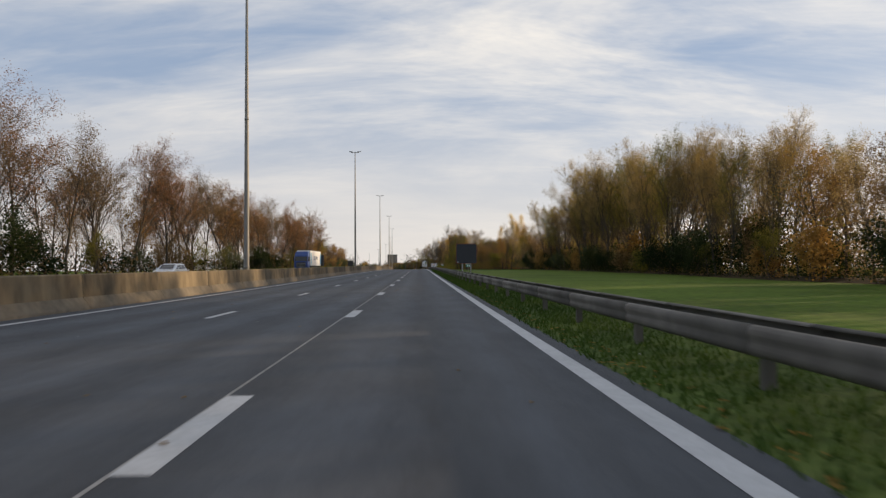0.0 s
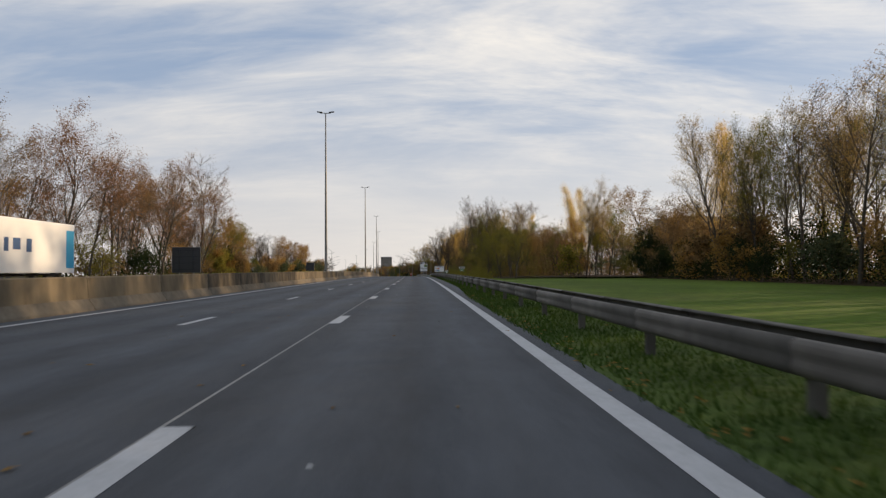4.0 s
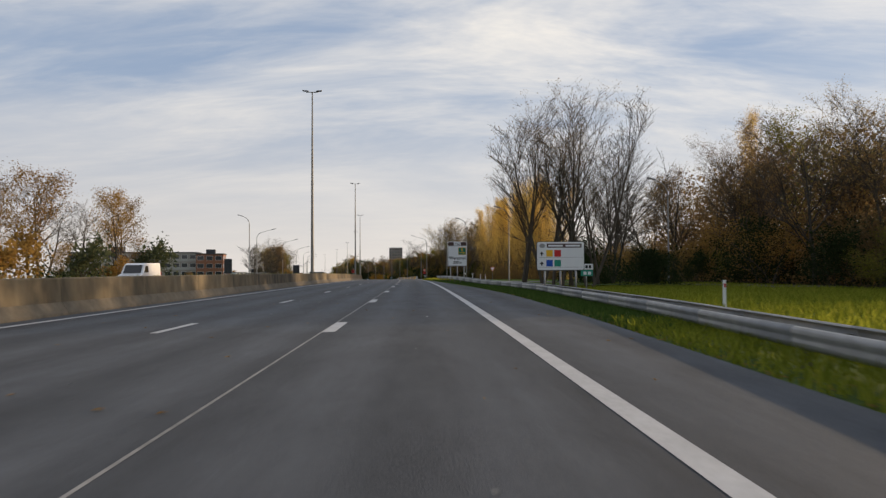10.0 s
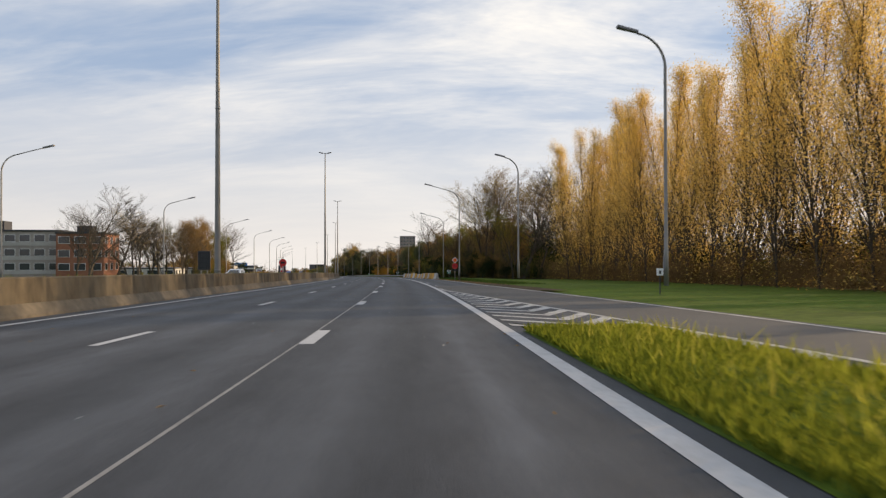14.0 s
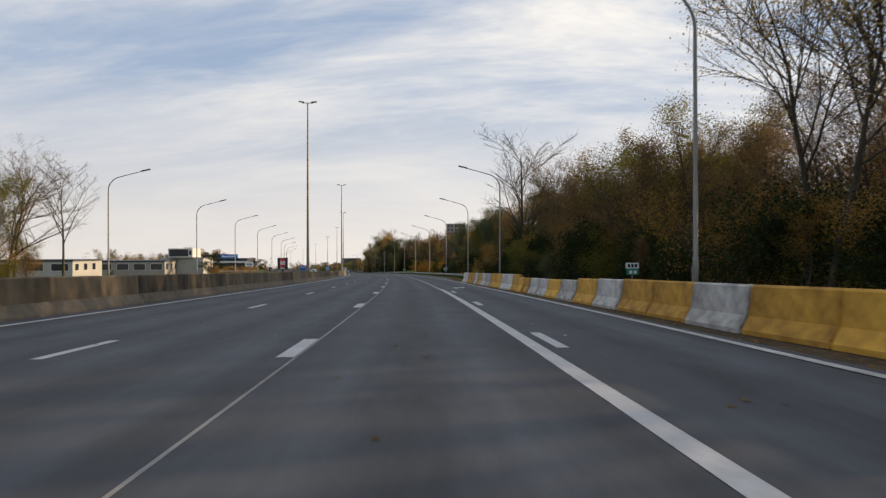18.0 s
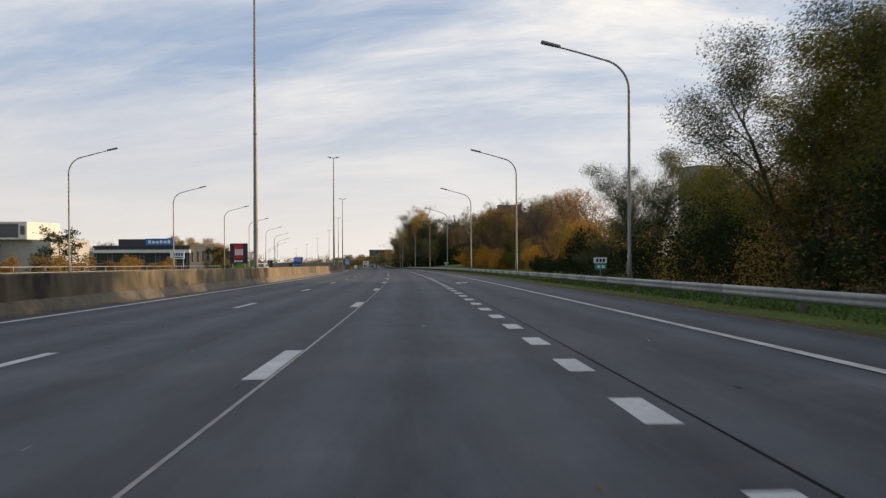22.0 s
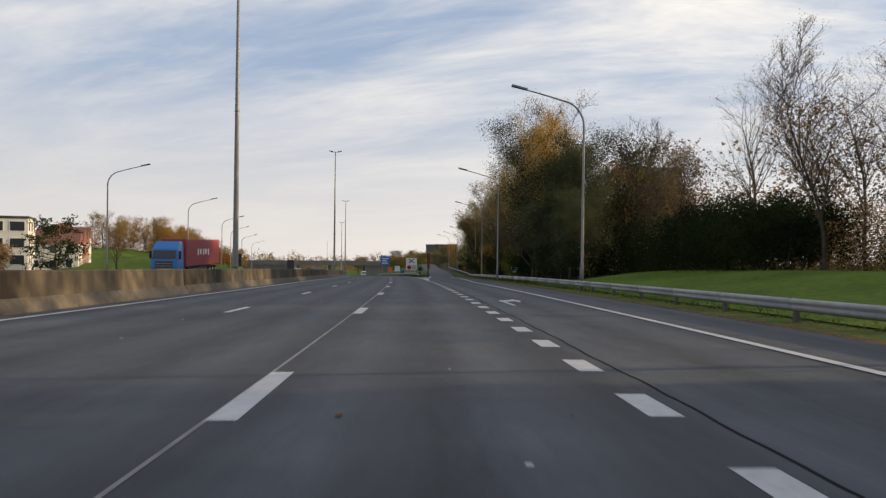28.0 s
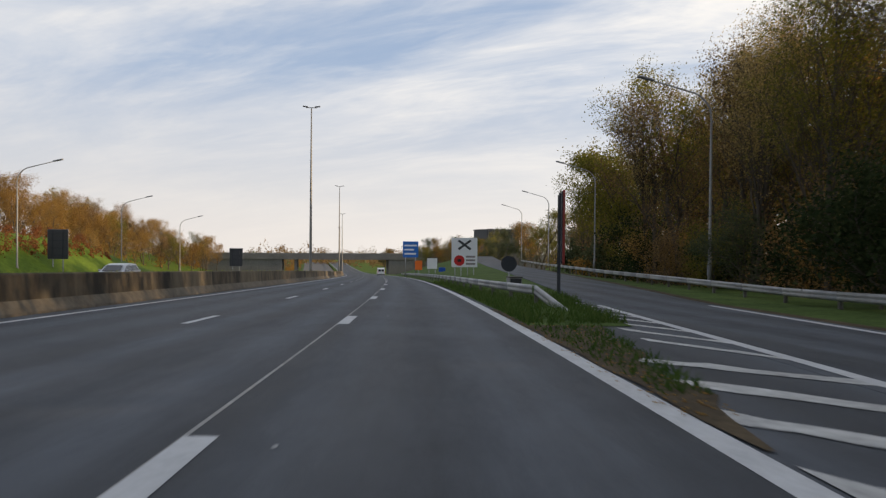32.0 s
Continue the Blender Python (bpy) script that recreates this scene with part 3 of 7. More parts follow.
marking("road_seam", stripe("road_seam", 690, 778, lambda s: 3.97 + 0.016 * math.sin(s * 1.3) + 0.012 * math.sin(s * 4.3), 0.035, CRACK, 0.003, 0.4), "ragged dark bitumen joint beside the broken line")

# broken lines: one painted bar each, near ones as pieces of their line
for name, o, wd in (("lane_line", 0.0, 0.25), ("lane_line", -3.38, 0.17)):
    line = tagged(new(name), "broken white line between lanes", "road marking", kind="structure")
    far_v, far_f = [], []
    for k in range(-16, 100):
        s1 = 12.5 * k
        if -10 <= k <= 82:
            child("dash", stripe("dash", s1 - 2.5, s1, o, wd, PAINT), line)
        else:
            b = len(far_v)
            far_v += [at(s1 - 2.5, o - wd / 2, 0.004), at(s1 - 2.5, o + wd / 2, 0.004), at(s1, o + wd / 2, 0.004), at(s1, o - wd / 2, 0.004)]
            far_f.append((b, b + 1, b + 2, b + 3))
    child("far_dashes", mesh_of("far_dashes", far_v, far_f, PAINT), line)["kind"] = "stuff"
side = tagged(new("merge_line"), "short white dashes beside the solid line", "road marking", kind="structure")
for k in range(31, 40):
    child("dash", stripe("dash", 12.5 * k - 1.6, 12.5 * k + 0.9, 4.1, 0.2, PAINT), side)
blocks = tagged(new("block_line"), "row of broad white blocks beside the extra lane", "road marking", kind="structure")
for k in range(114):
    s0 = 491.15 + 2.5 * k
    s0 += float(np.interp(s0, (508, 535, 560, 586, 611, 638, 713, 738, 764), (0.2, 1.0, 1.7, 2.3, 2.2, 1.7, 1.55, 2.0, 2.85)))
    child("block", stripe("block", s0, s0 + 1.02, 3.62, 0.3, PAINT), blocks)


def arrow_mark(s):
    """A lane arrow: slim shaft, a broad slanted head and a barb."""
    pts = [(4.72, 0), (4.84, 0.05), (4.80, 2.5), (5.24, 3.0), (5.27, 2.1), (5.44, 3.0), (5.48, 3.5), (5.42, 4.0), (5.31, 4.8), (5.24, 3.95), (4.64, 3.35), (4.68, 2.1)]
    vs = [at(s + y, x, 0.005) for x, y in pts]
    return marking("road_arrow", mesh_of("road_arrow", vs, [tuple(range(len(pts)))], PAINT), "white painted arrow bending to the next lane", "lane arrows")


for s in (492.4, 594, 727):
    arrow_mark(s)


# hatched areas
def hatch(name, s0, s1, lf, rf, step, wd, skew, material, label):
    """Painted bars with worn, uneven edges."""
    r = random.Random(int(s0))
    th = tagged(new(name), label, "road marking", kind="structure")
    s = s0
    while s < s1:
        if rf(s) - lf(s) > 0.2:
            v, n = [], 9
            o0, o1 = lf(s), rf(s + skew)
            for k in range(n + 1):
                q, o = s + skew * k / n, o0 + (o1 - o0) * k / n
                w = wd * r.uniform(0.62, 1.0)
                v += [at(q + r.uniform(0, 0.12), o, 0.011), at(q + w, o, 0.011)]
            child("bar", mesh_of("bar", v, [(2 * k, 2 * k + 2, 2 * k + 3, 2 * k + 1) for k in range(n)], material), th)
        s += step
    return th


def chevrons(label):
    """Chevron bars whose points face the traffic; behind the grass wedge only their outer arms show."""
    r = random.Random(340)
    th = tagged(new("hatched_area"), label, "road marking", kind="structure")
    for i in range(20):
        s = 351.6 + 1.62 * i
        inner, outer = 3.84, merge_l(s + 1.2) - 0.12
        tip = inner + 0.6 * (outer - inner) if s > 360 else merge_l(s) - 0.92
        if outer - inner < 0.35:
            continue
        arms = [((s, tip), (s + 2.0 * (outer - tip), outer), 0.42)]
        if s > 360.9:
            arms.append(((s, tip), (s + 1.05 * (tip - inner), inner), 0.36))
        for (s0, o0), (s1, o1), w in arms:
            d = math.hypot(s1 - s0, o1 - o0)
            wide = w * d / max(0.2, abs(o1 - o0))
            v, n = [], 7
            for k in range(n + 1):
                f = k / n
                q, o = s0 + (s1 - s0) * f, o0 + (o1 - o0) * f
                v += [at(q + r.uniform(0, 0.07), o, 0.011), at(q + wide * r.uniform(0.8, 1.0), o, 0.011)]
            child("bar", mesh_of("bar", v, [(2 * k, 2 * k + 2, 2 * k + 3, 2 * k + 1) if o1 > o0 else (2 * k, 2 * k + 1, 2 * k + 3, 2 * k + 2) for k in range(n)], PAINT_WORN), th)
    return th


chevrons("worn white chevrons between the carriageway and slip road")
hatch("hatched_area", 797, 834, lambda s: 3.9 if s < 818 else min(exit_l(s) - 0.2, 5.4 + (s - 818) * 0.12), exit_l, 2.0, 0.75, -2.6, PAINT_WORN, "white hatching in front of the exit nose")
marking("exit_gore", ribbon("exit_gore", [775 + 2 * i for i in range(11)], 3.62, lambda s: max(3.7, exit_l(s) + 0.1), 0.009, PAINT_WORN), "solid worn white paint where the exit lane leaves")
nose_l, nose_r = along([(815, 3.95), (900, 4.2), (990, 4.4)]), lambda s: max(4.0, exit_l(s) - (0.9 if s < 832 else 0.4))
tagged(new("exit_nose", ribbon("exit_nose", [822 + 3 * i for i in range(55)], nose_l, nose_r, lambda s, k: 0.014 + (0.12 if s > 822 else 0.0) * math.sin(math.pi * k) + rise(s) * k, VERGE)), "grass nose between motorway and exit slip road", "verge", kind="structure")
tagged(new("nose_dirt", ribbon("nose_dirt", [812 + 0.5 * i for i in range(33)], lambda s: 3.87 + 0.03 * math.sin(s * 2.1), lambda s: max(3.95, min(4.0 + (s - 812) * 0.14, exit_l(s) - 1.0) + 0.12 * math.sin(s * 1.7) + 0.07 * math.sin(s * 4.1)), 0.018, DIRT)), "bare brown earth at the tip of the exit nose", "verge", kind="structure")
# near stretch in the darker verge grass, its shade put into the colour
tagged(new("merge_verge", ribbon("merge_verge", [296 + 3 * i for i in range(14)], lambda s: shoulder(s) - 0.12, lambda s: max(shoulder(s) + 0.1, min(merge_l(s) - 0.95, 30)), lambda s, k: 0.008 + 0.11 * math.sin(math.pi * k), VERGE)), "grass between motorway and joining slip road, shade in its colour", "verge", kind="structure")
tagged(new("merge_wedge", ribbon("merge_wedge", [335 + 3 * i for i in range(10)], lambda s: shoulder(s) - 0.12, lambda s: max(shoulder(s) + 0.1, min(merge_l(s) - 0.95, 30)), lambda s, k: 0.008 + 0.11 * math.sin(math.pi * k) * (1 - ease((s - 356) / 6)), GRASS)), "grass wedge between motorway and joining slip road", "verge", kind="structure")


tagged(new("hatch_pavement", ribbon("hatch_pavement", [334 + 3 * i for i in range(20)], lambda s: shoulder(s) - 0.1 if s > 361 else max(shoulder(s), merge_l(s) - 1.2), lambda s: max(shoulder(s), merge_l(s) + 0.05), 0.004, ASPHALT)), "asphalt under the hatching beside the slip road", "road", kind="structure")


# ---- median wall ----
def wall_profile(h):
    return [(0.02, 0.0), (0.0, 0.07), (-0.20, 0.36), (-0.25, h - 0.04), (-0.28, h), (-0.40, h), (-0.44, h - 0.04), (-0.46, 0.0)]


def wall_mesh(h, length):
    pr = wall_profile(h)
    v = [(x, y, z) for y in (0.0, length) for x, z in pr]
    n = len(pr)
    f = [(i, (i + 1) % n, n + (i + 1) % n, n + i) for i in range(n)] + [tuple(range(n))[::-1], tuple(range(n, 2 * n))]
    me = mesh_of("wall_segment", v, [q[::-1] for q in f], [CONCRETE, PALE_TOE])
    # toe faces take a paler brown-grey than the wall above
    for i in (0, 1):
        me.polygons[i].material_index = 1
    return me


median = tagged(new("median_wall"), "stained brownish concrete median wall in lengths", "barrier", kind="structure")
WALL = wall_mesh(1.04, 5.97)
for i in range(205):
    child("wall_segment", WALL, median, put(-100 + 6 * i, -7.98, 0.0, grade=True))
far = tagged(new("median_wall_far"), "concrete wall along the opposite carriageway", "barrier", kind="structure")
fv, ff = [], []
pr = wall_profile(1.0)
for i in range(206):
    for x, z in pr:
        fv.append(at(-100 + 6 * i, -9.7 - x - 0.02 + 0.0, z))
for i in range(205):
    for k in range(len(pr) - 1):
        a = i * len(pr) + k
        ff.append((a, a + 1, a + len(pr) + 1, a + len(pr)))
child("wall_run", mesh_of("wall_run", fv, ff, CONCRETE), far)


# ---- guard rails ----
BEAM = [(-0.05, 0.28), (-0.03, 0.302), (0.0, 0.312), (0.035, 0.30), (0.06, 0.27), (0.068, 0.22), (0.05, 0.175), (0.045, 0.14), (0.062, 0.095), (0.055, 0.05), (0.03, 0.018), (-0.01, 0.0)]


def beam_mesh(length, material):
    v = []
    for y in (0.0, length):
        v += [(-x, y, z) for x, z in BEAM] + [(-x + 0.012, y, z) for x, z in BEAM[::-1]]
    n = len(BEAM) * 2
    f = [(i, (i + 1) % n, n + (i + 1) % n, n + i) for i in range(n)] + [tuple(range(n))[::-1], tuple(range(n, 2 * n))]
    return mesh_of("beam", v, f, material, True)


def post_mesh(h, material):
    bm = bmesh.new()
    box(bm, 0.02, 0.14, -0.05, -0.035, -0.1, h)
    box(bm, 0.02, 0.14, 0.035, 0.05, -0.1, h)
    box(bm, 0.02, 0.035, -0.035, 0.035, -0.1, h)
    me = bpy.data.meshes.new("post")
    bm.to_mesh(me)
    bm.free()
    me.materials.append(material)
    return me


def spacer_mesh():
    bm = bmesh.new()
    box(bm, 0.0, 0.97, -0.06, 0.06, 0.0, 0.05, 0.01)
    me = bpy.data.meshes.new("spacer")
    bm.to_mesh(me)
    bm.free()
    me.materials.append(GALV_DULL)
    return me


def guard_rail(s0, s1, of, double, material, label, zf=lambda s: 0.0, top=0.72):
    th = tagged(new("guard_rail"), label, "guard rail", kind="structure")
    beam, post, spacer = beam_mesh(4.03, material), post_mesh(top - 0.06, GALV_DULL), spacer_mesh()
    n = int((s1 - s0) / 4)
    for i in range(n):
        s = s0 + 4 * i
        a, b = at(s, of(s), zf(s)), at(s + 4, of(s + 4), zf(s + 4))
        d = b - a
        m = Matrix.Translation(a) @ Matrix.Rotation(math.atan2(-d.x, d.y), 4, "Z") @ Matrix.Rotation(math.atan2(d.z, d.xy.length), 4, "X")
        child("beam", beam, th, m @ Matrix.Translation((0, 0, top - 0.31)))
        child("post", post, th, m @ Matrix.Translation((0.06 if double else 0.0, 0, 0)))
        if double:
            child("beam", beam, th, m @ Matrix.Translation((double, 4.0, top - 0.31)) @ Matrix.Rotation(math.pi, 4, "Z"))
            child("spacer", spacer, th, m @ Matrix.Translation((0.02, 0, top - 0.16)) @ Matrix.Diagonal(((double - 0.04) / 0.97, 1, 1, 1)))
    return th, post


rail_o = along([(-200, 4.98), (225, 4.92), (232, 5.25), (240, 5.85), (257, 7.2), (264, 7.7), (284, 8.3), (296, 7.9), (310, 6.7), (322, 5.7), (335, 5.1), (345, 5.1)])
guard_rail(-120, 240, rail_o, 0.62, GALV_DULL, "double dull steel guard rail with rounded beams on posts", top=0.635)
guard_rail(240, 342, rail_o, 0.8, GALV, "double galvanised guard rail bulging round a lay-by", lambda s: -dip(s), top=0.68)
back_wall = tagged(new("mossy_wall"), "low mossy concrete wall behind the guard rail", "barrier", kind="structure")
MOSSY = mat("mossy_concrete", (0.06, 0.062, 0.03), 0.95, var=0.5, scale=2.5, scale2=0.5, bump=0.3, tint=(0.13, 0.12, 0.07), obrand=0.4)
SHORT = wall_mesh(0.82, 3.98)
SHORT.materials[0] = MOSSY
for i in range(8):
    child("wall_segment", SHORT, back_wall, put(198 + 4 * i, 6.55, 0.0, grade=True))
rail_r = along([(500, 11.2), (640, 11.0), (720, 10.7), (770, 11.6), (800, 12.8), (827, 15.0), (850, 17.6), (880, 21.0), (900, 23.2), (950, 29)])
guard_rail(505, 945, rail_r, False, GALV, "galvanised steel guard rail on posts along the verge", lambda s: rise(s) - 0.16)
NOSE_DIRT_R = along([(812, 4.0), (820, 5.1), (828, 6.0)])
rail_n = along([(828, 5.4), (836, 5.0), (846, 4.8), (1000, 4.8)])
nose_rail, _ = guard_rail(829, 960, rail_n, False, GALV, "steel guard rail on the exit nose with a sunken end")
lo_end, hi_end = at(825.0, 5.75, -0.32), at(829.03, 5.40, 0.41)
way = hi_end - lo_end
child("sunken_end", beam_mesh(way.length, GALV), nose_rail, Matrix.Translation(lo_end) @ Matrix.Rotation(math.atan2(-way.x, way.y), 4, "Z") @ Matrix.Rotation(math.atan2(way.z, way.xy.length), 4, "X"))


# ---- light masts and street lamps ----
def light_mast():
    th = thing("light_mast", Matrix.Identity(4), "tall tapered grey steel light mast with twin lamps", "street lamp", "median light masts")
    bm = bmesh.new()
    tube(bm, [(0, 0, z) for z in (0.0, 0.9, 6.5, 13, 19.1)], [0.17, 0.165, 0.135, 0.10, 0.065], 12)
    tube(bm, [(0, 0, 0.85), (0, 0, 0.95)], [0.185, 0.185], 12)
    tube(bm, [(0, 0, 9.7), (0, 0, 9.85)], [0.13, 0.13], 12)
    part("pole", bm, POLE, th)
    bm = bmesh.new()
    box(bm, -0.62, 0.62, -0.045, 0.045, 19.06, 19.14, 0.02)
    part("crossbar", bm, POLE, th)
    for sx in (-1, 1):
        bm = bmesh.new()
        box(bm, 0.0, 0.62, -0.14, 0.14, 0.0, 0.12, 0.04)
        for v in bm.verts:
            v.co.x, v.co.z = sx * (0.36 + v.co.x), 19.12 + v.co.z + v.co.x * 0.12
        bmesh.ops.recalc_face_normals(bm, faces=bm.faces)
        part("lamp_head", bm, LAMP_GREY, th, "grey lamp head tilted upward")
    return th


mast = light_mast()
MASTS = [(-36, -8.65), (35, -8.65), (105, -8.65), (174.7, -8.65), (245.2, -8.6), (316.5, -8.6), (387, -8.6), (456, -8.6), (526.3, -8.6), (599.7, -8.6), (671.4, -8.7), (744.5, -8.6), (813.2, -8.6), (886.3, -8.6), (958.5, -8.6), (1030, -8.6), (1102, -8.6)]
for i, (s, o) in enumerate(MASTS):
    m = put(s, o, 0.3)
    if i == 0:
        mast.matrix_basis = m
    else:
        copy_thing(mast, m)


def street_lamp(reach=4.2):
    """Curved-arm lamp; the arm reaches along -x."""
    th = thing("street_lamp", Matrix.Identity(4), "grey street lamp with a long curved arm", "street lamp", "curved street lamps")
    pts, rad = [(0, 0, 0), (0, 0, 1.6), (0, 0, 1.62), (0, 0, 9.6)], [0.11, 0.10, 0.085, 0.065]
    for k in range(1, 9):
        a = k / 8 * radians(80)
        pts.append((-1.5 * (1 - math.cos(a)), 0, 9.6 + 1.5 * math.sin(a)))
        rad.append(0.062 - k * 0.002)
    if reach > 3:
        pts += [(-2.4, 0, 11.40), (-3.5, 0, 11.68)]
        rad += [0.042, 0.036]
    bm = bmesh.new()
    tube(bm, pts, rad, 10)
    part("pole", bm, POLE, th)
    bm = bmesh.new()
    box(bm, -0.95, 0.0, -0.15, 0.15, -0.05, 0.09, 0.04)
    for v in bm.verts:
        t = -v.co.x / 0.95
        v.co.y *= 0.6 + 0.4 * math.sin(min(1, t * 1.4) * math.pi / 2)
        v.co = Vector((-reach + 0.85 + v.co.x, v.co.y, (11.66 if reach > 3 else 11.12) + v.co.z + t * 0.22))
    part("lamp_head", bm, LAMP_GREY, th, "long flat grey lamp head")
    bm = bmesh.new()
    box(bm, -0.125, -0.09, -0.06, 0.06, 0.7, 1.3, 0.01)
    part("hatch", bm, LAMP_GREY, th)
    return th


lamp = street_lamp()
lamp_short = street_lamp(2.05)
lamp_short["label"] = "grey street lamp with a short curved arm"
lamp_short.matrix_basis = put(378.3, 13.0, 0.45)
copy_thing(lamp_short, put(411.3, 12.4, 0.45))
copy_thing(lamp_short, put(343, 15.4, -0.9))
copy_thing(lamp_short, put(314, 27.0, -0.9))
copy_thing(lamp_short, put(374.4, -27.2, 0.6))
LAMPS_R = [(433.5, 5.2), (474, 7.5), (521.3, 7.5), (553.3, 8.0), (585.6, 8.1), (616.8, 7.9), (649.4, 7.6), (683.2, 7.9), (714, 7.7), (744.5, 7.25), (777.3, 7.0), (811.7, 10.2), (845.7, 14.4), (880, 18), (914, 21.5), (948, 25)]
LAMPS_L = [(409.4, -27.8), (450, -26.6), (490, -25.6), (525, -24.9), (557, -24.2), (586.4, -24.2), (617, -24.4), (648, -24.4), (679.2, -24.2), (711.5, -24.9), (745, -25), (779, -25.5), (813, -26.5), (847, -28.4), (878.3, -32), (912, -34), (948, -35)]
first = True
for s, o in LAMPS_R:
    m = put(s, o + 4.2, rise(s) if s > 800 else 0)
    if first:
        lamp.matrix_basis, first = m, False
    else:
        copy_thing(lamp, m)
for s, o in LAMPS_L:
    copy_thing(lamp, put(s, o - 4.2, 0, 180))


# ---- yellow and white concrete barriers ----
def block_barrier(length, h):
    bm = bmesh.new()
    pr = [(-0.30, 0.0), (-0.30, 0.09), (-0.13, 0.34), (-0.09, h - 0.04), (-0.06, h), (0.06, h), (0.09, h - 0.04), (0.13, 0.34), (0.30, 0.09), (0.30, 0.0)]
    a = [bm.verts.new((x, 0.02, z)) for x, z in pr]
    b = [bm.verts.new((x, length - 0.02, z)) for x, z in pr]
    n = len(pr)
    for i in range(n):
        bm.faces.new((a[i], a[(i + 1) % n], b[(i + 1) % n], b[i]))
    bm.faces.new(a[::-1])
    bm.faces.new(b)
    bmesh.ops.bevel(bm, geom=[e for e in bm.edges if abs(e.verts[0].co.y - e.verts[1].co.y) < 0.01], offset=0.02, segments=1, affect="EDGES")
    bmesh.ops.recalc_face_normals(bm, faces=bm.faces)
    return bm


bar_o = along([(455, 8.7), (463, 8.2), (480, 7.9), (515, 7.45)])
rnd = random.Random(5)
s = 455.5
for c, n_, size, h in (("W", 1, 2.5, 0.92), ("Y", 2, 2.5, 0.92), ("W", 1, 2.5, 0.92), ("Y", 2, 2.5, 0.92), ("W", 1, 2.5, 0.9), ("Y", 1, 2.5, 0.88), ("W", 1, 2.5, 0.8), ("Y", 1, 2.2, 0.78), ("W", 2, 2.15, 0.78), ("Y", 2, 1.45, 0.77), ("Y", 1, 2.1, 0.93), ("W", 1, 4.0, 0.93), ("Y", 2, 2.35, 0.93), ("W", 2, 2.4, 0.92), ("Y", 1, 2.3, 0.92), ("W", 1, 2.2, 0.92), ("Y", 2, 2.1, 0.9), ("W", 2, 2.0, 0.92)):
  for i in range(n_):
    slope = (bar_o(s + size) - bar_o(s)) / size
    me = bpy.data.meshes.new("concrete_barrier")
    bm = block_barrier(size, h)
    bm.to_mesh(me)
    bm.free()
    me.materials.append(YELLOW if c == "Y" else WHITE_CON)
    ob = new("concrete_barrier", me)
    ob.matrix_basis = put(s, bar_o(s) + rnd.uniform(-0.03, 0.03), -0.01, -math.degrees(slope) + rnd.uniform(-0.6, 0.6), grade=True)
    s += size
    tagged(ob, "weathered yellow painted concrete traffic barrier" if c == "Y" else "weathered white painted concrete traffic barrier", "barrier", "painted concrete barriers")


# ---- trees ----
LEAF_BROWN = leaf_mat("brown_leaves", (0.13, 0.088, 0.046), (0.21, 0.14, 0.066), (0.32, 0.215, 0.098), 0.5)
LEAF_RUST = leaf_mat("rust_leaves", (0.19, 0.095, 0.05), (0.27, 0.145, 0.07), (0.36, 0.22, 0.10), 0.5)
LEAF_TAN = leaf_mat("tan_gold_leaves", (0.22, 0.155, 0.06), (0.36, 0.26, 0.095), (0.52, 0.39, 0.15), 0.58)
LEAF_ORANGE = leaf_mat("orange_leaves", (0.20, 0.115, 0.04), (0.31, 0.18, 0.052), (0.40, 0.26, 0.08), 0.5)
LEAF_GOLD = leaf_mat("golden_leaves", (0.47, 0.295, 0.06), (0.69, 0.475, 0.12), (0.85, 0.68, 0.26), 0.63)
LEAF_GREEN = leaf_mat("dull_green_leaves", (0.055, 0.070, 0.040), (0.095, 0.112, 0.058), (0.18, 0.172, 0.082), 0.45)
LEAF_OLIVE = leaf_mat("olive_yellow_leaves", (0.08, 0.088, 0.022), (0.155, 0.15, 0.032), (0.30, 0.25, 0.052), 0.5)
# evergreen colour, also laid under the woods as shade put into the leaves
LEAF_DARK = leaf_mat("evergreen_and_shade_leaves", (0.016, 0.026, 0.013), (0.026, 0.040, 0.017), (0.055, 0.066, 0.026), 0.3)


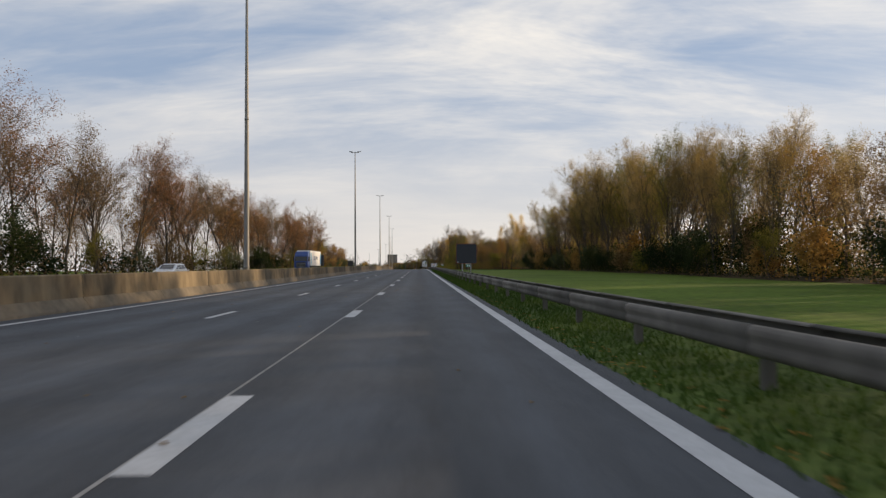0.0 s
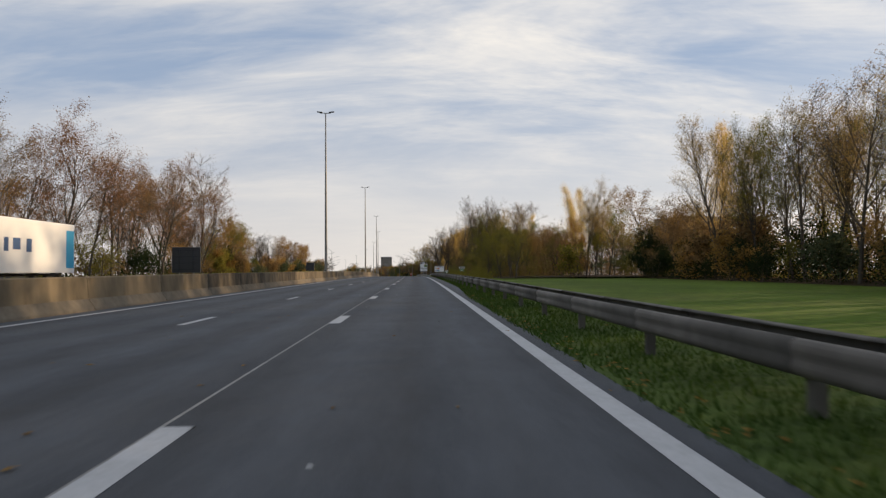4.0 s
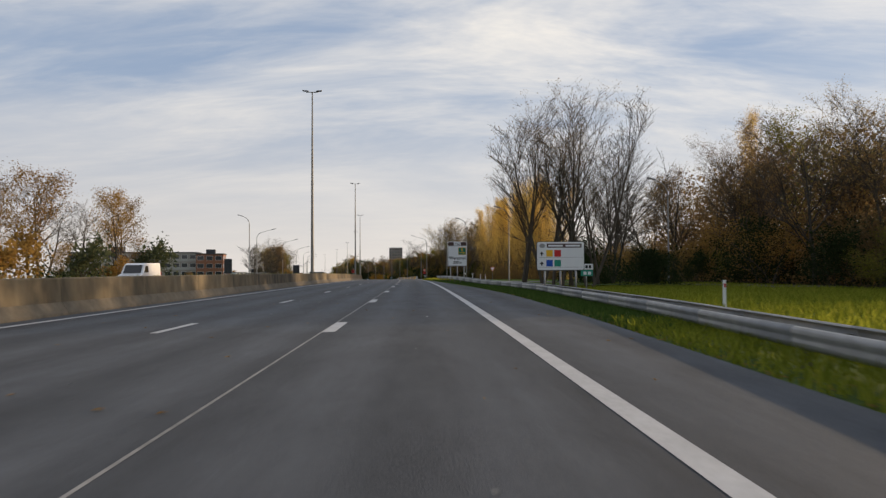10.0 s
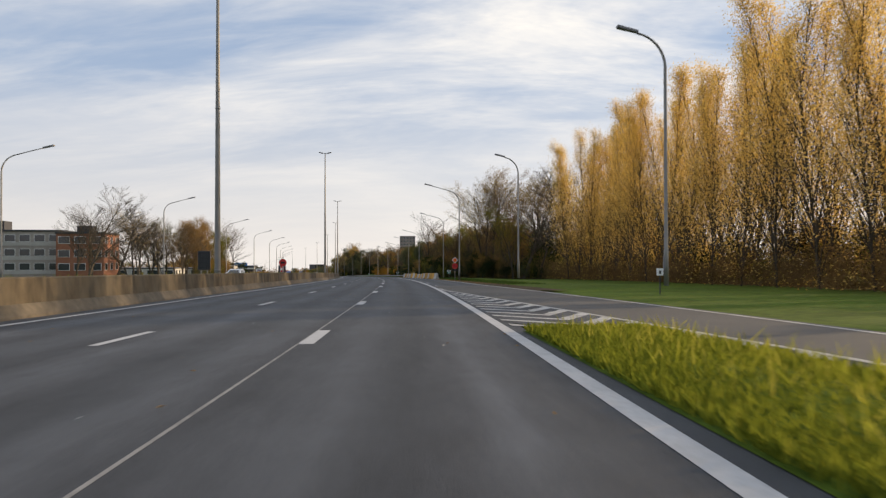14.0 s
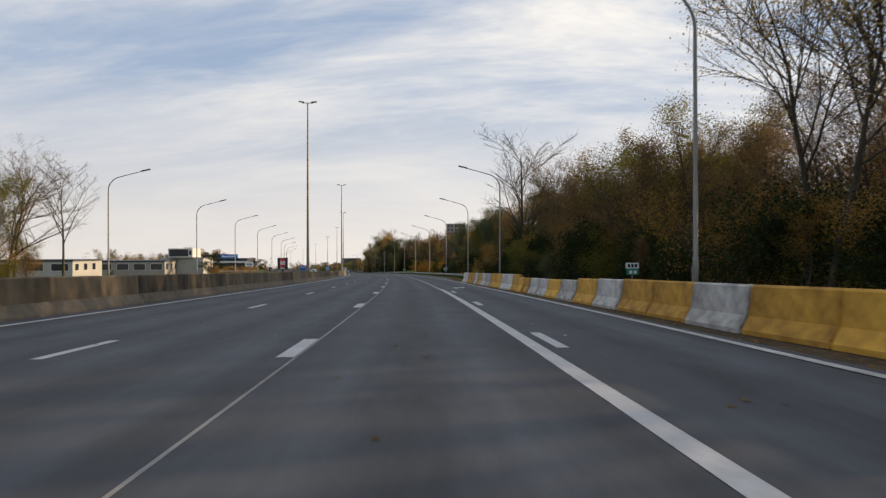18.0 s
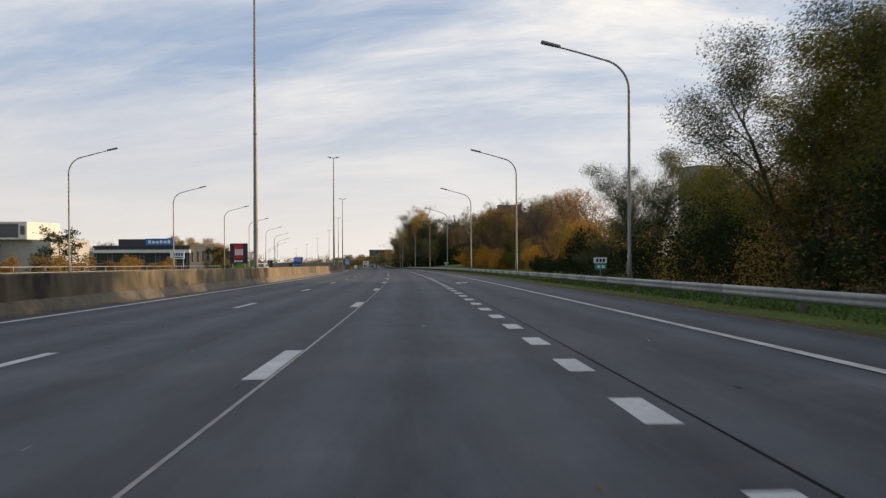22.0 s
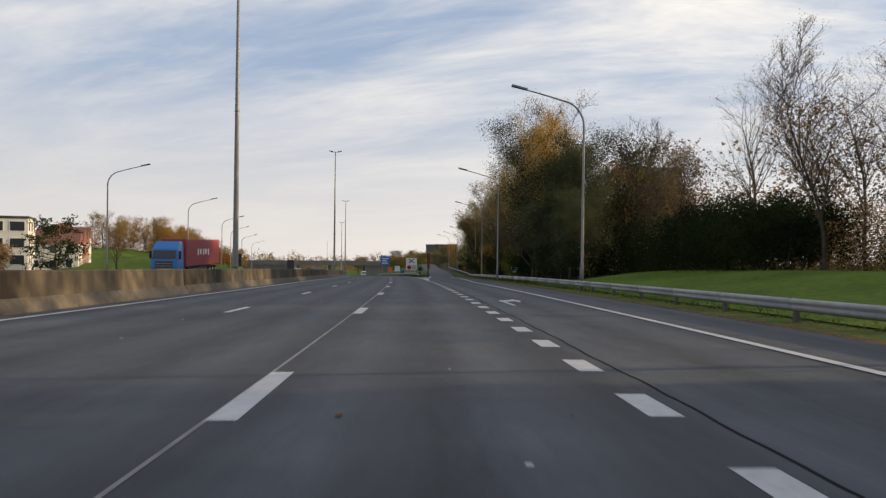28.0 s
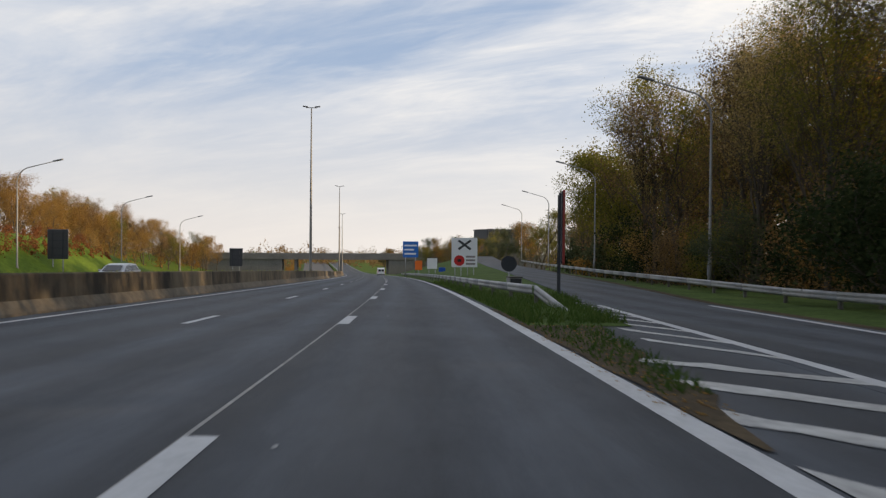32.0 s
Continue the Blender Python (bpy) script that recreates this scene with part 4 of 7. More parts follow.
def grow(rng, segs, tips, p, d, length, rad, level, levels, kids, spread, up, wob, lo0=0.28, reach=1.0):
    """One limb in steps, with its side limbs."""
    n = 5 if level == 0 else (4 if level == 1 else (2 if level == 2 and levels == 2 else 1))
    step = length / n
    pts = [p.copy()]
    dirs = []
    for i in range(n):
        d = (d + Vector((rng.gauss(0, wob), rng.gauss(0, wob), rng.gauss(0, wob) + up * 0.12))).normalized()
        q = pts[-1] + d * step
        f0, f1 = 1 - 0.8 * i / n, 1 - 0.8 * (i + 1) / n
        segs.append((pts[-1], q, rad * f0, rad * f1, level))
        pts.append(q)
        dirs.append(d.copy())
    if level == levels:
        tips.extend(pts[1:])
        if len(pts) == 2:
            tips.append(pts[0].lerp(pts[1], 0.5))
        return
    if level == levels - 1:
        tips.append(pts[-1])
    k = kids[level]
    lo = lo0 if level == 0 else 0.15
    for j in range(k):
        f = lo + (1 - lo) * (j + rng.random()) / k
        i = min(n - 1, int(f * n))
        base = pts[i].lerp(pts[i + 1], f * n - i)
        side = Vector((rng.gauss(0, 1), rng.gauss(0, 1), 0)).normalized()
        ang = spread[level] * rng.uniform(0.7, 1.25)
        nd = (dirs[i] * math.cos(ang) + side * math.sin(ang)).normalized()
        nl = length * (0.62 - 0.30 * (f - lo)) * rng.uniform(0.75, 1.15) if level else length * (0.52 - (0.26 if reach == 1.0 else 0.46) * (f - lo)) * rng.uniform(0.8, 1.2) * reach
        grow(rng, segs, tips, base, nd, nl, rad * (1 - 0.75 * f) * 0.6, level + 1, levels, kids, spread, up, wob * 1.2, lo0, reach)


def wood_mesh(segs):
    v, f = [], []
    for a, b, r0, r1, lev in segs:
        if lev >= 3 or r0 < 0.012:
            d = (b - a).normalized()
            x = d.cross(Vector((0.31, 0.88, 0.24))).normalized() * max(r0, 0.016)
            s = len(v)
            v += [a - x, a + x, b]
            f.append((s, s + 1, s + 2))
            continue
        k = 7 if lev == 0 else (4 if lev == 1 and r0 > 0.03 else 3)
        d = (b - a).normalized()
        x = d.cross(Vector((0.3, 0.9, 0.2))).normalized()
        y = d.cross(x)
        s = len(v)
        for p, r in ((a, r0), (b, r1)):
            for i in range(k):
                t = math.tau * i / k
                v.append(p + (x * math.cos(t) + y * math.sin(t)) * r)
        for i in range(k):
            f.append((s + i, s + (i + 1) % k, s + k + (i + 1) % k, s + k + i))
    return mesh_of("trunk", v, f, BARK, True)


def leaf_mesh(rng, anchors, per, sigma, size, material, droop=0.0):
    nr = np.random.RandomState(rng.randrange(1 << 30))
    a = np.array([tuple(p) for p in anchors])
    c = np.repeat(a, per, axis=0) + nr.normal(0, sigma, (len(a) * per, 3))
    c[:, 2] -= np.abs(nr.normal(0, droop, len(c))) if droop else 0
    n = len(c)
    u = nr.normal(0, 1, (n, 3))
    u /= np.linalg.norm(u, axis=1, keepdims=True)
    w = np.cross(u, nr.normal(0, 1, (n, 3)))
    w /= np.linalg.norm(w, axis=1, keepdims=True)
    L = size * nr.uniform(0.6, 1.4, (n, 1))
    W = L * nr.uniform(0.4, 0.62, (n, 1))
    bend = np.cross(u, w) * L * 0.15
    v = np.stack([c - u * L * 0.55 + w * W * 0.5, c + u * L * 0.6 + bend, c - w * W * 1.25 - u * L * 0.1], 1).reshape(-1, 3)
    v[:, 2] = np.maximum(v[:, 2], 0.02)
    me = bpy.data.meshes.new("crown")
    me.from_pydata(v.tolist(), [], np.arange(n * 3).reshape(-1, 3).tolist())
    me.materials.append(material)
    return me


def tree(name, seed, h, levels, kids, spread, up, wob, rad, per, sigma, size, leaves, label, category="tree", base=0.0, lean=0.0, keep=1.0, droop=0.0, stems=1, lo=0.28, reach=1.0, inner=0):
    rng = random.Random(seed)
    segs, tips = [], []
    for k in range(stems):
        off = Vector((rng.gauss(0, 0.35), rng.gauss(0, 0.35), 0)) if stems > 1 else Vector()
        d = Vector((rng.gauss(0, lean), rng.gauss(0, lean), 1)).normalized()
        grow(rng, segs, tips, off, d, h * (0.94 if k == 0 else rng.uniform(0.7, 0.95)), rad * (1 if stems == 1 else 0.7), 0, levels, kids, spread, up, wob, lo, reach)
    top = max(p.z for p in tips)
    k = h / top
    segs = [(a * k, b * k, r0, r1, l) for a, b, r0, r1, l in segs]
    tips = [p * k for p in tips if rng.random() < keep and p.z * k > base]
    if inner:
        tips += [a.lerp(b, (j + rng.random()) / inner) for a, b, r0, r1, l in segs if l >= 1 for j in range(inner) if a.z > base + 0.5]
    th = thing(name, Matrix.Identity(4), label, category)
    child("trunk", wood_mesh(segs), th)
    child("crown", leaf_mesh(rng, tips, per, sigma, size, leaves, droop), th)
    th["height"] = h
    return th


PROTO = {}
LEAVES3 = (LEAF_BROWN, LEAF_ORANGE, LEAF_OLIVE)
MIXED_SAYS = ("broad autumn tree with brown leaves", "broad autumn tree with orange leaves", "broad autumn tree with olive yellow leaves")
SHRUB_SAYS = ("dense roadside shrub with dull green leaves", "dense roadside shrub with yellow-green leaves", "dense autumn shrub with brown leaves", "dense autumn shrub with orange leaves")
GREEN_SAYS = ("full leafy tree with dull green leaves", "full leafy tree with yellowing green leaves")
PROTO["bare"] = [tree("bare_tree", 11 + i, 16, 3, (10, 6, 7), (0.55, 0.68, 0.75), 0.8, 0.10, 0.17, 3, 0.2, 0.08, (LEAF_BROWN, LEAF_BROWN, LEAF_ORANGE)[i], "tall half-bare autumn tree with sparse brown leaves", keep=(0.95, 0.6, 1.0)[i], lo=(0.36, 0.42, 0.32)[i]) for i in range(3)]
PROTO["bare_near"] = [tree("bare_tree", 171 + i, 16, 3, (11, 7, 9), (0.55, 0.68, 0.75), 0.8, 0.11, 0.17, 7, 0.2, 0.075, (LEAF_BROWN, LEAF_TAN)[i], "tall half-bare tree with thin scattered leaves", keep=(0.8, 0.7)[i], lo=(0.36, 0.42)[i]) for i in range(2)]
PROTO["upright"] = [tree("upright_tree", 251 + i, 19, 3, (14, 7, 7), (0.40, 0.55, 0.7), 0.9, 0.09, 0.17, 12, 0.24, 0.08, (LEAF_TAN, LEAF_TAN, LEAF_OLIVE)[i], "tall upright tree with thin tan-gold autumn leaves", keep=(0.9, 0.7, 0.85)[i], lo=(0.2, 0.3, 0.16)[i]) for i in range(3)]
PROTO["rust"] = [tree("rust_leaved_tree", 261 + i, 16, 3, (12, 7, 8), (0.5, 0.66, 0.75), 0.8, 0.12, 0.16, 6, 0.22, 0.09, (LEAF_RUST, LEAF_BROWN, LEAF_RUST)[i], "tall thin tree with a scatter of rust-brown leaves", keep=(0.9, 0.6, 1.0)[i], lo=(0.3, 0.4, 0.22)[i]) for i in range(3)]
PROTO["fine"] = [tree("fine_twigged_tree", 291 + i, 17, 3, (14, 8, 9), (0.48, 0.55, 0.65), 0.9, 0.08, 0.15, 2, 0.16, 0.07, LEAF_BROWN, "tall bare tree with a dense crown of fine twigs", keep=(0.25, 0.9)[i], lo=0.2) for i in range(2)]
LEAF_GILT = leaf_mat("gilt_leaves", (0.30, 0.20, 0.05), (0.44, 0.30, 0.08), (0.58, 0.42, 0.14), 0.55)
PROTO["gold"] = [tree("golden_tree", 271, 19, 3, (13, 7, 5), (0.5, 0.7, 0.8), 0.8, 0.10, 0.22, 12, 0.42, 0.125, LEAF_GILT, "tall leafy tree with a golden crown", lo=0.1, inner=1)]
PROTO["fan"] = [tree("fan_tree", 281 + i, 15, 3, (9, 6, 8), (0.56, 0.62, 0.7), 0.72, 0.07, 0.19, 2, 0.16, 0.075, LEAF_BROWN, "bare fan-shaped tree with dark ascending stems", lean=0.15, keep=0.4, stems=2, lo=0.22) for i in range(3)]
PROTO["round"] = [tree("round_bare_tree", 21 + i, 13, 3, (13, 8, 9), (0.80, 0.75, 0.72), 0.55, 0.10, 0.19, 1, 0.2, 0.09, LEAF_BROWN, "round-crowned bare tree with fine grey branches", keep=0.08, lo=0.2) for i in range(2)]
PROTO["multi"] = [tree("many_stemmed_tree", 31 + i, 18, 3, (7, 5, 7), (0.42, 0.6, 0.7), 0.8, 0.09, 0.20, 1, 0.25, 0.09, LEAF_BROWN, "tall many-stemmed bare tree with few leaves", lean=0.2, keep=0.12, stems=4, lo=0.3) for i in range(2)]
PROTO["poplar"] = [tree("poplar_tree", 51 + i, 22, 2, (58, 7), (0.40, 0.62), 0.95, 0.06, 0.10, 12, 0.40, 0.105, LEAF_GOLD, "tall slender poplar with golden autumn leaves", base=0.4, lo=0.03, reach=0.62, keep=0.95) for i in range(4)]
PROTO["mixed"] = [tree(("brown_tree", "orange_tree", "olive_tree")[i], 71 + i, 14, 3, (10, 5, 4), (0.55, 0.7, 0.8), 0.7, 0.12, 0.18, 11, 0.42, 0.15, LEAVES3[i], MIXED_SAYS[i], lo=0.16) for i in range(3)]
PROTO["mixed_near"] = [tree(("brown_tree", "orange_tree", "olive_tree")[i], 181 + i, 14, 3, (11, 6, 6), (0.55, 0.7, 0.8), 0.7, 0.12, 0.18, 13, 0.36, 0.10, LEAVES3[i], MIXED_SAYS[i], lo=0.16) for i in range(3)]
PROTO["green"] = [tree("leafy_tree", 91 + i, 15, 3, (12, 6, 4), (0.72, 0.8, 0.8), 0.5, 0.12, 0.24, 8, 0.44, 0.2, (LEAF_GREEN, LEAF_OLIVE)[i], GREEN_SAYS[i], lo=0.08, inner=1) for i in range(2)]
PROTO["green_near"] = [tree("leafy_tree", 191 + i, 15, 3, (12, 7, 5), (0.72, 0.8, 0.8), 0.5, 0.12, 0.24, 26, 0.42, 0.09, (LEAF_GREEN, LEAF_OLIVE)[i], GREEN_SAYS[i], lo=0.06, inner=1) for i in range(2)]
PROTO["shrub"] = [tree("shrub", 111 + i, 4.5, 2, (9, 5), (0.8, 0.8), 0.5, 0.16, 0.06, 5, 0.32, 0.24, (LEAF_GREEN, LEAF_OLIVE, LEAF_BROWN, LEAF_ORANGE)[i], SHRUB_SAYS[i], "shrub", lean=0.35, stems=3, lo=0.1) for i in range(4)]
PROTO["shrub_near"] = [tree("shrub", 211 + i, 4.5, 2, (9, 6), (0.8, 0.8), 0.5, 0.16, 0.06, 18, 0.27, 0.075, (LEAF_GREEN, LEAF_OLIVE, LEAF_BROWN, LEAF_ORANGE)[i], SHRUB_SAYS[i], "shrub", lean=0.35, stems=3, lo=0.05) for i in range(4)]
LEAF_AMBER = leaf_mat("amber_leaves", (0.34, 0.165, 0.028), (0.47, 0.235, 0.04), (0.55, 0.32, 0.06), 0.5)
PROTO["amber"] = [tree("amber_shrub", 231, 3.4, 2, (10, 7), (0.85, 0.8), 0.35, 0.16, 0.05, 15, 0.24, 0.08, LEAF_AMBER, "round amber-leaved autumn shrub on the lawn", "shrub", lean=0.45, stems=4, lo=0.05)]
PROTO["dark"] = [tree("evergreen_shrub", 131 + i, 5.0, 2, (10, 5), (0.85, 0.8), 0.4, 0.15, 0.07, 16, 0.32, 0.13, LEAF_DARK, "dense dark evergreen shrub by the road", "shrub", lean=0.3, stems=3, lo=0.1) for i in range(2)]
PROTO["fir"] = [tree("fir_tree", 151, 8, 2, (46, 5), (1.45, 0.6), 0.0, 0.04, 0.13, 6, 0.2, 0.24, LEAF_DARK, "dark conical fir tree on grass", base=0.4, lo=0.08)]
used = set()
rng_t = random.Random(77)
TREES = [0]


def plant(kind, s, o, h, which=None, turn=None):
    """One tree of that kind and height."""
    pool = PROTO[kind]
    p = pool[which if which is not None else rng_t.randrange(len(pool))]
    k = h / p["height"]
    m = put(s, o, lift(s, o) - 0.22, turn if turn is not None else rng_t.uniform(0, 360), k)
    TREES[0] += 1
    if p.name not in used:
        used.add(p.name)
        p.matrix_basis = m
        return p
    q = copy_thing(p, Matrix.Identity(4))
    q.matrix_basis = m
    return q


def wood(kinds, s0, s1, o0, o1, n, h0, h1, seed):
    """Trees scattered over a stretch; kinds: letters of the mix."""
    r = random.Random(seed)
    names = {"o": "shrub_near", "b": "bare", "m": "mixed", "g": "green", "p": "poplar", "s": "shrub", "d": "dark", "x": "multi", "r": "round", "B": "bare_near", "M": "mixed_near", "G": "green_near", "S": "shrub_near", "u": "upright", "L": "rust"}
    for i in range(n):
        s = s0 + (s1 - s0) * (i + r.random()) / n
        o = r.uniform(o0, o1)
        plant(names[kinds[r.randrange(len(kinds))]], s, o, r.uniform(h0, h1))


# far side of the field, right
wood("uub", 52, 76, 33, 37, 9, 12.5, 16, 1)
wood("uuu", 76, 128, 33, 37, 20, 17.5, 20.5, 74)
wood("uub", 128, 166, 33, 37, 14, 14.5, 17.5, 75)
wood("ubm", 164, 188, 33, 37, 8, 8.5, 11, 76)
wood("um", 30, 54, 33, 36, 8, 9.5, 11.5, 72)
wood("uubu", 56, 170, 38, 44, 34, 14, 17.5, 2)
# trees out of view, added to shade the wall at the start
wood("mmg", -60, 36, 33, 42, 22, 12, 14.5, 73)
wood("sddm", 14, 190, 31.5, 34, 40, 2.4, 4.6, 3)
wood("mds", 24, 190, 34, 38.5, 24, 4.0, 7.0, 52)
plant("poplar", 193.5, 46.5, 23)
plant("poplar", 196, 49, 22)
for s, o, h in ((255, 40, 21), (259, 42, 21), (262, 43, 19)):
    plant("poplar", s, o, h)
plant("upright", 197, 27.4, 14.8, 1)
plant("upright", 200, 29.5, 12.5, 0)
wood("mLbm", 196, 238, 25, 30, 17, 6, 9.5, 80)
wood("sm", 190, 238, 24, 28, 16, 2.5, 5, 81)
plant("upright", 119, 32.5, 21, 0)
plant("upright", 122, 33.5, 20, 2)
wood("bbm", 186, 232, 34, 46, 10, 9, 13, 4)
wood("SSM", 186, 240, 30, 34, 12, 3, 5, 53)
wood("uBM", 200, 250, 40, 50, 22, 8, 11, 84)
# close wood by the rail
for s, o, h in ((188.5, 13.4, 6.2), (192, 12, 7), (196.5, 13, 7.6), (201, 12.2, 6.6), (205, 13.4, 7), (194, 15.5, 8.2), (185.5, 15, 8), (199, 16.5, 8.5)):
    plant("mixed_near", s, o, h, 2)
for s, o, h, k in ((209, 13.6, 13.5, 0), (215.5, 14.2, 14.5, 2), (222, 14.5, 15, 1), (229.5, 15, 14.5, 0), (233, 13.6, 14.5, 1)):
    plant("fan", s, o, h, k)
plant("mixed_near", 212.5, 13.6, 11.5, 2)
plant("mixed_near", 226, 14.6, 12, 2)
wood("uBB", 206, 236, 15, 20, 7, 10, 13, 5)
for i in range(9):
    plant("shrub_near", 196 + 4.2 * i, 9.6 + 0.6 * math.sin(i * 2.3), 2.2 + 1.2 * abs(math.sin(i * 1.3)), (2, 1, 2, 0)[i % 4])
wood("SSd", 200, 238, 9.5, 16, 22, 1.8, 4.0, 6)
wood("MBB", 208, 236, 17, 27, 9, 6, 9, 7)
plant("bare_near", 238.8, 12.8, 15, 0)
plant("bare_near", 240.6, 13.8, 13, 1)
plant("bare_near", 243, 17.5, 12, 0)
plant("mixed_near", 238.6, 13.6, 6.4, 2)
plant("mixed_near", 242.5, 16.2, 6.8, 1)
plant("shrub_near", 239.4, 12.6, 3.6, 1)
plant("mixed_near", 241.5, 18, 10, 2)
plant("mixed_near", 237, 17.5, 11, 2)
plant("shrub_near", 241, 15.0, 3.8, 0)
plant("shrub_near", 236, 15.0, 6.0, 0)
# behind the small meadow
wood("BrMB", 280, 332, 31, 42, 30, 12, 16, 8)
wood("SM", 264, 304, 40, 48, 14, 4, 6.5, 9)
wood("Sdm", 280, 345, 30, 34, 30, 3, 6, 63)
plant("poplar", 330, 44, 22)
for s, o, h, k in ((297.6, 9.9, 14.5, 0), (297.0, 10.9, 15.5, 1), (295.6, 12.0, 15.2, 2), (295.8, 12.9, 15, 0), (295.0, 13.8, 14.5, 1), (298.5, 15.5, 13, 2)):
    plant("fan", s, o, h, k)
for s, o, h, k in ((306, 19, 14, 0), (311, 20, 15, 1)):
    plant("multi", s, o, h, k)
wood("dS", 300, 326, 18, 24, 9, 3, 5, 10)
plant("round", 343, 30, 13.5, 0)
plant("round", 338.5, 28.5, 12.5, 1)
plant("round", 349, 34, 11, 1)
wood("rmd", 352, 378, 37, 46, 10, 4, 7, 61)
plant("mixed", 372, 36, 6, 1)
# poplar row
for i in range(46):
    plant("poplar", 378 + 1.7 * i + 0.5 * math.sin(i * 4.1), 30.4 + 1.8 * math.sin(i * 2.1), min(20.5, 16 + 1.2 * i) + 1.4 * math.sin(i * 1.7 + 1))
wood("MMS", 368, 470, 36, 44, 22, 3.5, 6, 11)
wood("dSSM", 380, 470, 31.0, 34.5, 50, 2.6, 5.4, 12)
# tall wood past the joining slip road
for s, o, h in ((467, 28, 19), (469, 25.5, 20), (471.5, 27, 20.5), (474, 23.5, 21), (477, 21.5, 21), (480, 24, 20), (482, 20.5, 19), (477, 28, 21), (483, 27, 19), (491, 18.5, 10.5), (472, 32, 20), (466, 32, 20), (479.5, 20, 19)):
    plant(("bare_near", "round", "bare_near")[int(s) % 3], s, o, h)
wood("BMrB", 492, 510, 17, 24, 9, 8.5, 11, 68)
wood("MLMB", 468, 514, 20, 27, 16, 10.5, 13, 82)
for s, o, h, k in ((494, 16.6, 10.5, 0), (498.5, 16.2, 11.5, 2), (503, 16.8, 10.5, 1), (507, 16.4, 9.5, 0)):
    plant("mixed_near", s, o, h, k)
plant("round", 522, 14.2, 16.8, 0)
plant("fan", 523.5, 14.8, 14.5, 1)
plant("bare_near", 519.5, 17, 12.5, 0)
wood("BGM", 506, 536, 16.5, 22, 9, 9, 11.5, 54)
wood("GMBM", 486, 530, 23, 32, 14, 10, 12.5, 14)
for i in range(44):
    s = 467 + 1.4 * i
    plant(("shrub_near", "dark", "dark", "mixed_near")[i * 7 % 4], s, wood_edge(s) - 1.0 + 2.6 * ((i * 37) % 11) / 10, 2.4 + 3.0 * ((i * 53) % 13) / 12)
wood("GGGM", 526, 576, 17, 26, 18, 9, 11.8, 16)
wood("Sdd", 520, 604, 15.4, 19, 44, 2.2, 4.6, 17)
wood("GG", 570, 582, 17.2, 20.5, 7, 10.0, 11.4, 18)
wood("GGM", 586, 597, 18, 22, 7, 6.3, 7.4, 69)
plant("green_near", 597.5, 17.0, 8.0, 0)
plant("green_near", 602.5, 20.0, 10.0, 0)
# hidden behind the leafy edge, added to carry shade farther along the road
wood("GMG", 598, 608, 30, 44, 8, 9.5, 11, 78)
plant("shrub_near", 545, 15.6, 5.0, 3)
plant("shrub_near", 551, 16, 5.0, 3)
# low autumn thicket
wood("MoM", 624, 648, 22.5, 28, 15, 5.2, 6.6, 19)
wood("mmg", 606, 662, 38, 46, 22, 6.8, 8.2, 67)
wood("rrM", 657, 668, 22.5, 28, 8, 10, 11.8, 64)
wood("MMr", 660, 684, 21, 26, 16, 8.2, 9.8, 55)
wood("MMr", 682, 702, 21, 26, 12, 10.5, 12.5, 70)
wood("MMr", 700, 716, 20.5, 26, 8, 11, 13, 62)
wood("mbr", 668, 716, 26, 38, 28, 13, 15.5, 20)
wood("SSMd", 652, 714, 20, 22, 30, 2.6, 5.0, 21)
for s, o, h in ((664, 19.4, 3.4), (670, 19.4, 3.8), (677, 19.6, 3.4), (684, 19.6, 4.0), (692, 19.8, 3.6), (700, 19.8, 4.0), (709, 20, 3.6)):
    plant("amber", s, o, h)
wood("d", 606, 638, 17.5, 20.0, 22, 1.6, 2.3, 22)
# meadow and trees before the exit
for s, o, h, k in ((757, 28.4, 17, 0), (749, 29, 17, 1), (745, 31, 18, 1), (740, 31.5, 18, 1), (752, 34, 17, 0), (747, 36, 18, 1)):
    plant("fine", s, o, h, k)
wood("dd", 750, 771, 27, 31, 14, 4.5, 7, 23)
wood("bm", 725, 765, 36, 46, 12, 12, 16, 24)
plant("green_near", 773, 17.8, 9.5, 0)
plant("green_near", 778, 18.2, 14.5, 0)
plant("green_near", 781.5, 17.8, 17, 0)
plant("gold", 784, 17.6, 20, 0)
plant("gold", 787, 20.5, 19, 0)
plant("bare_near", 787, 19.5, 22, 0)
plant("bare_near", 784, 17.0, 17, 1)
plant("fine", 776, 27, 17, 1)
plant("fine", 781, 25, 18, 0)
plant("mixed_near", 768, 27, 12, 0)
wood("LBuB", 797, 832, 18.5, 24, 17, 15, 19, 25)
wood("uuMu", 830, 862, 20.5, 27, 16, 15, 19, 56)
wood("gmb", 860, 905, 25.5, 33, 16, 14, 17, 57)
wood("gmm", 780, 890, 27, 38, 20, 14, 18, 26)
wood("Sdd", 772, 830, 16.4, 20, 36, 2.4, 5.5, 27)
wood("Sdd", 830, 862, 19.5, 22, 12, 3, 6, 58)
wood("sdm", 862, 905, 24.5, 28, 14, 3, 6, 59)
wood("mgb", 903, 985, 31, 42, 20, 11, 14.5, 28)
# beyond the nose
wood("mmg", 985, 1060, 17, 34, 18, 9, 13, 29)
wood("mb", 1090, 1260, 14, 60, 22, 9, 13, 30)
# opposite side, bare wood
wood("LLLL", 22, 200, -33, -29.5, 46, 13.5, 17, 31)
wood("LLmL", 22, 225, -42, -33, 38, 9, 13.5, 32)
wood("SdM", 22, 225, -32, -29.6, 30, 3.0, 6.0, 33)
wood("rrm", 206, 335, -40, -31, 30, 8.5, 12, 34)
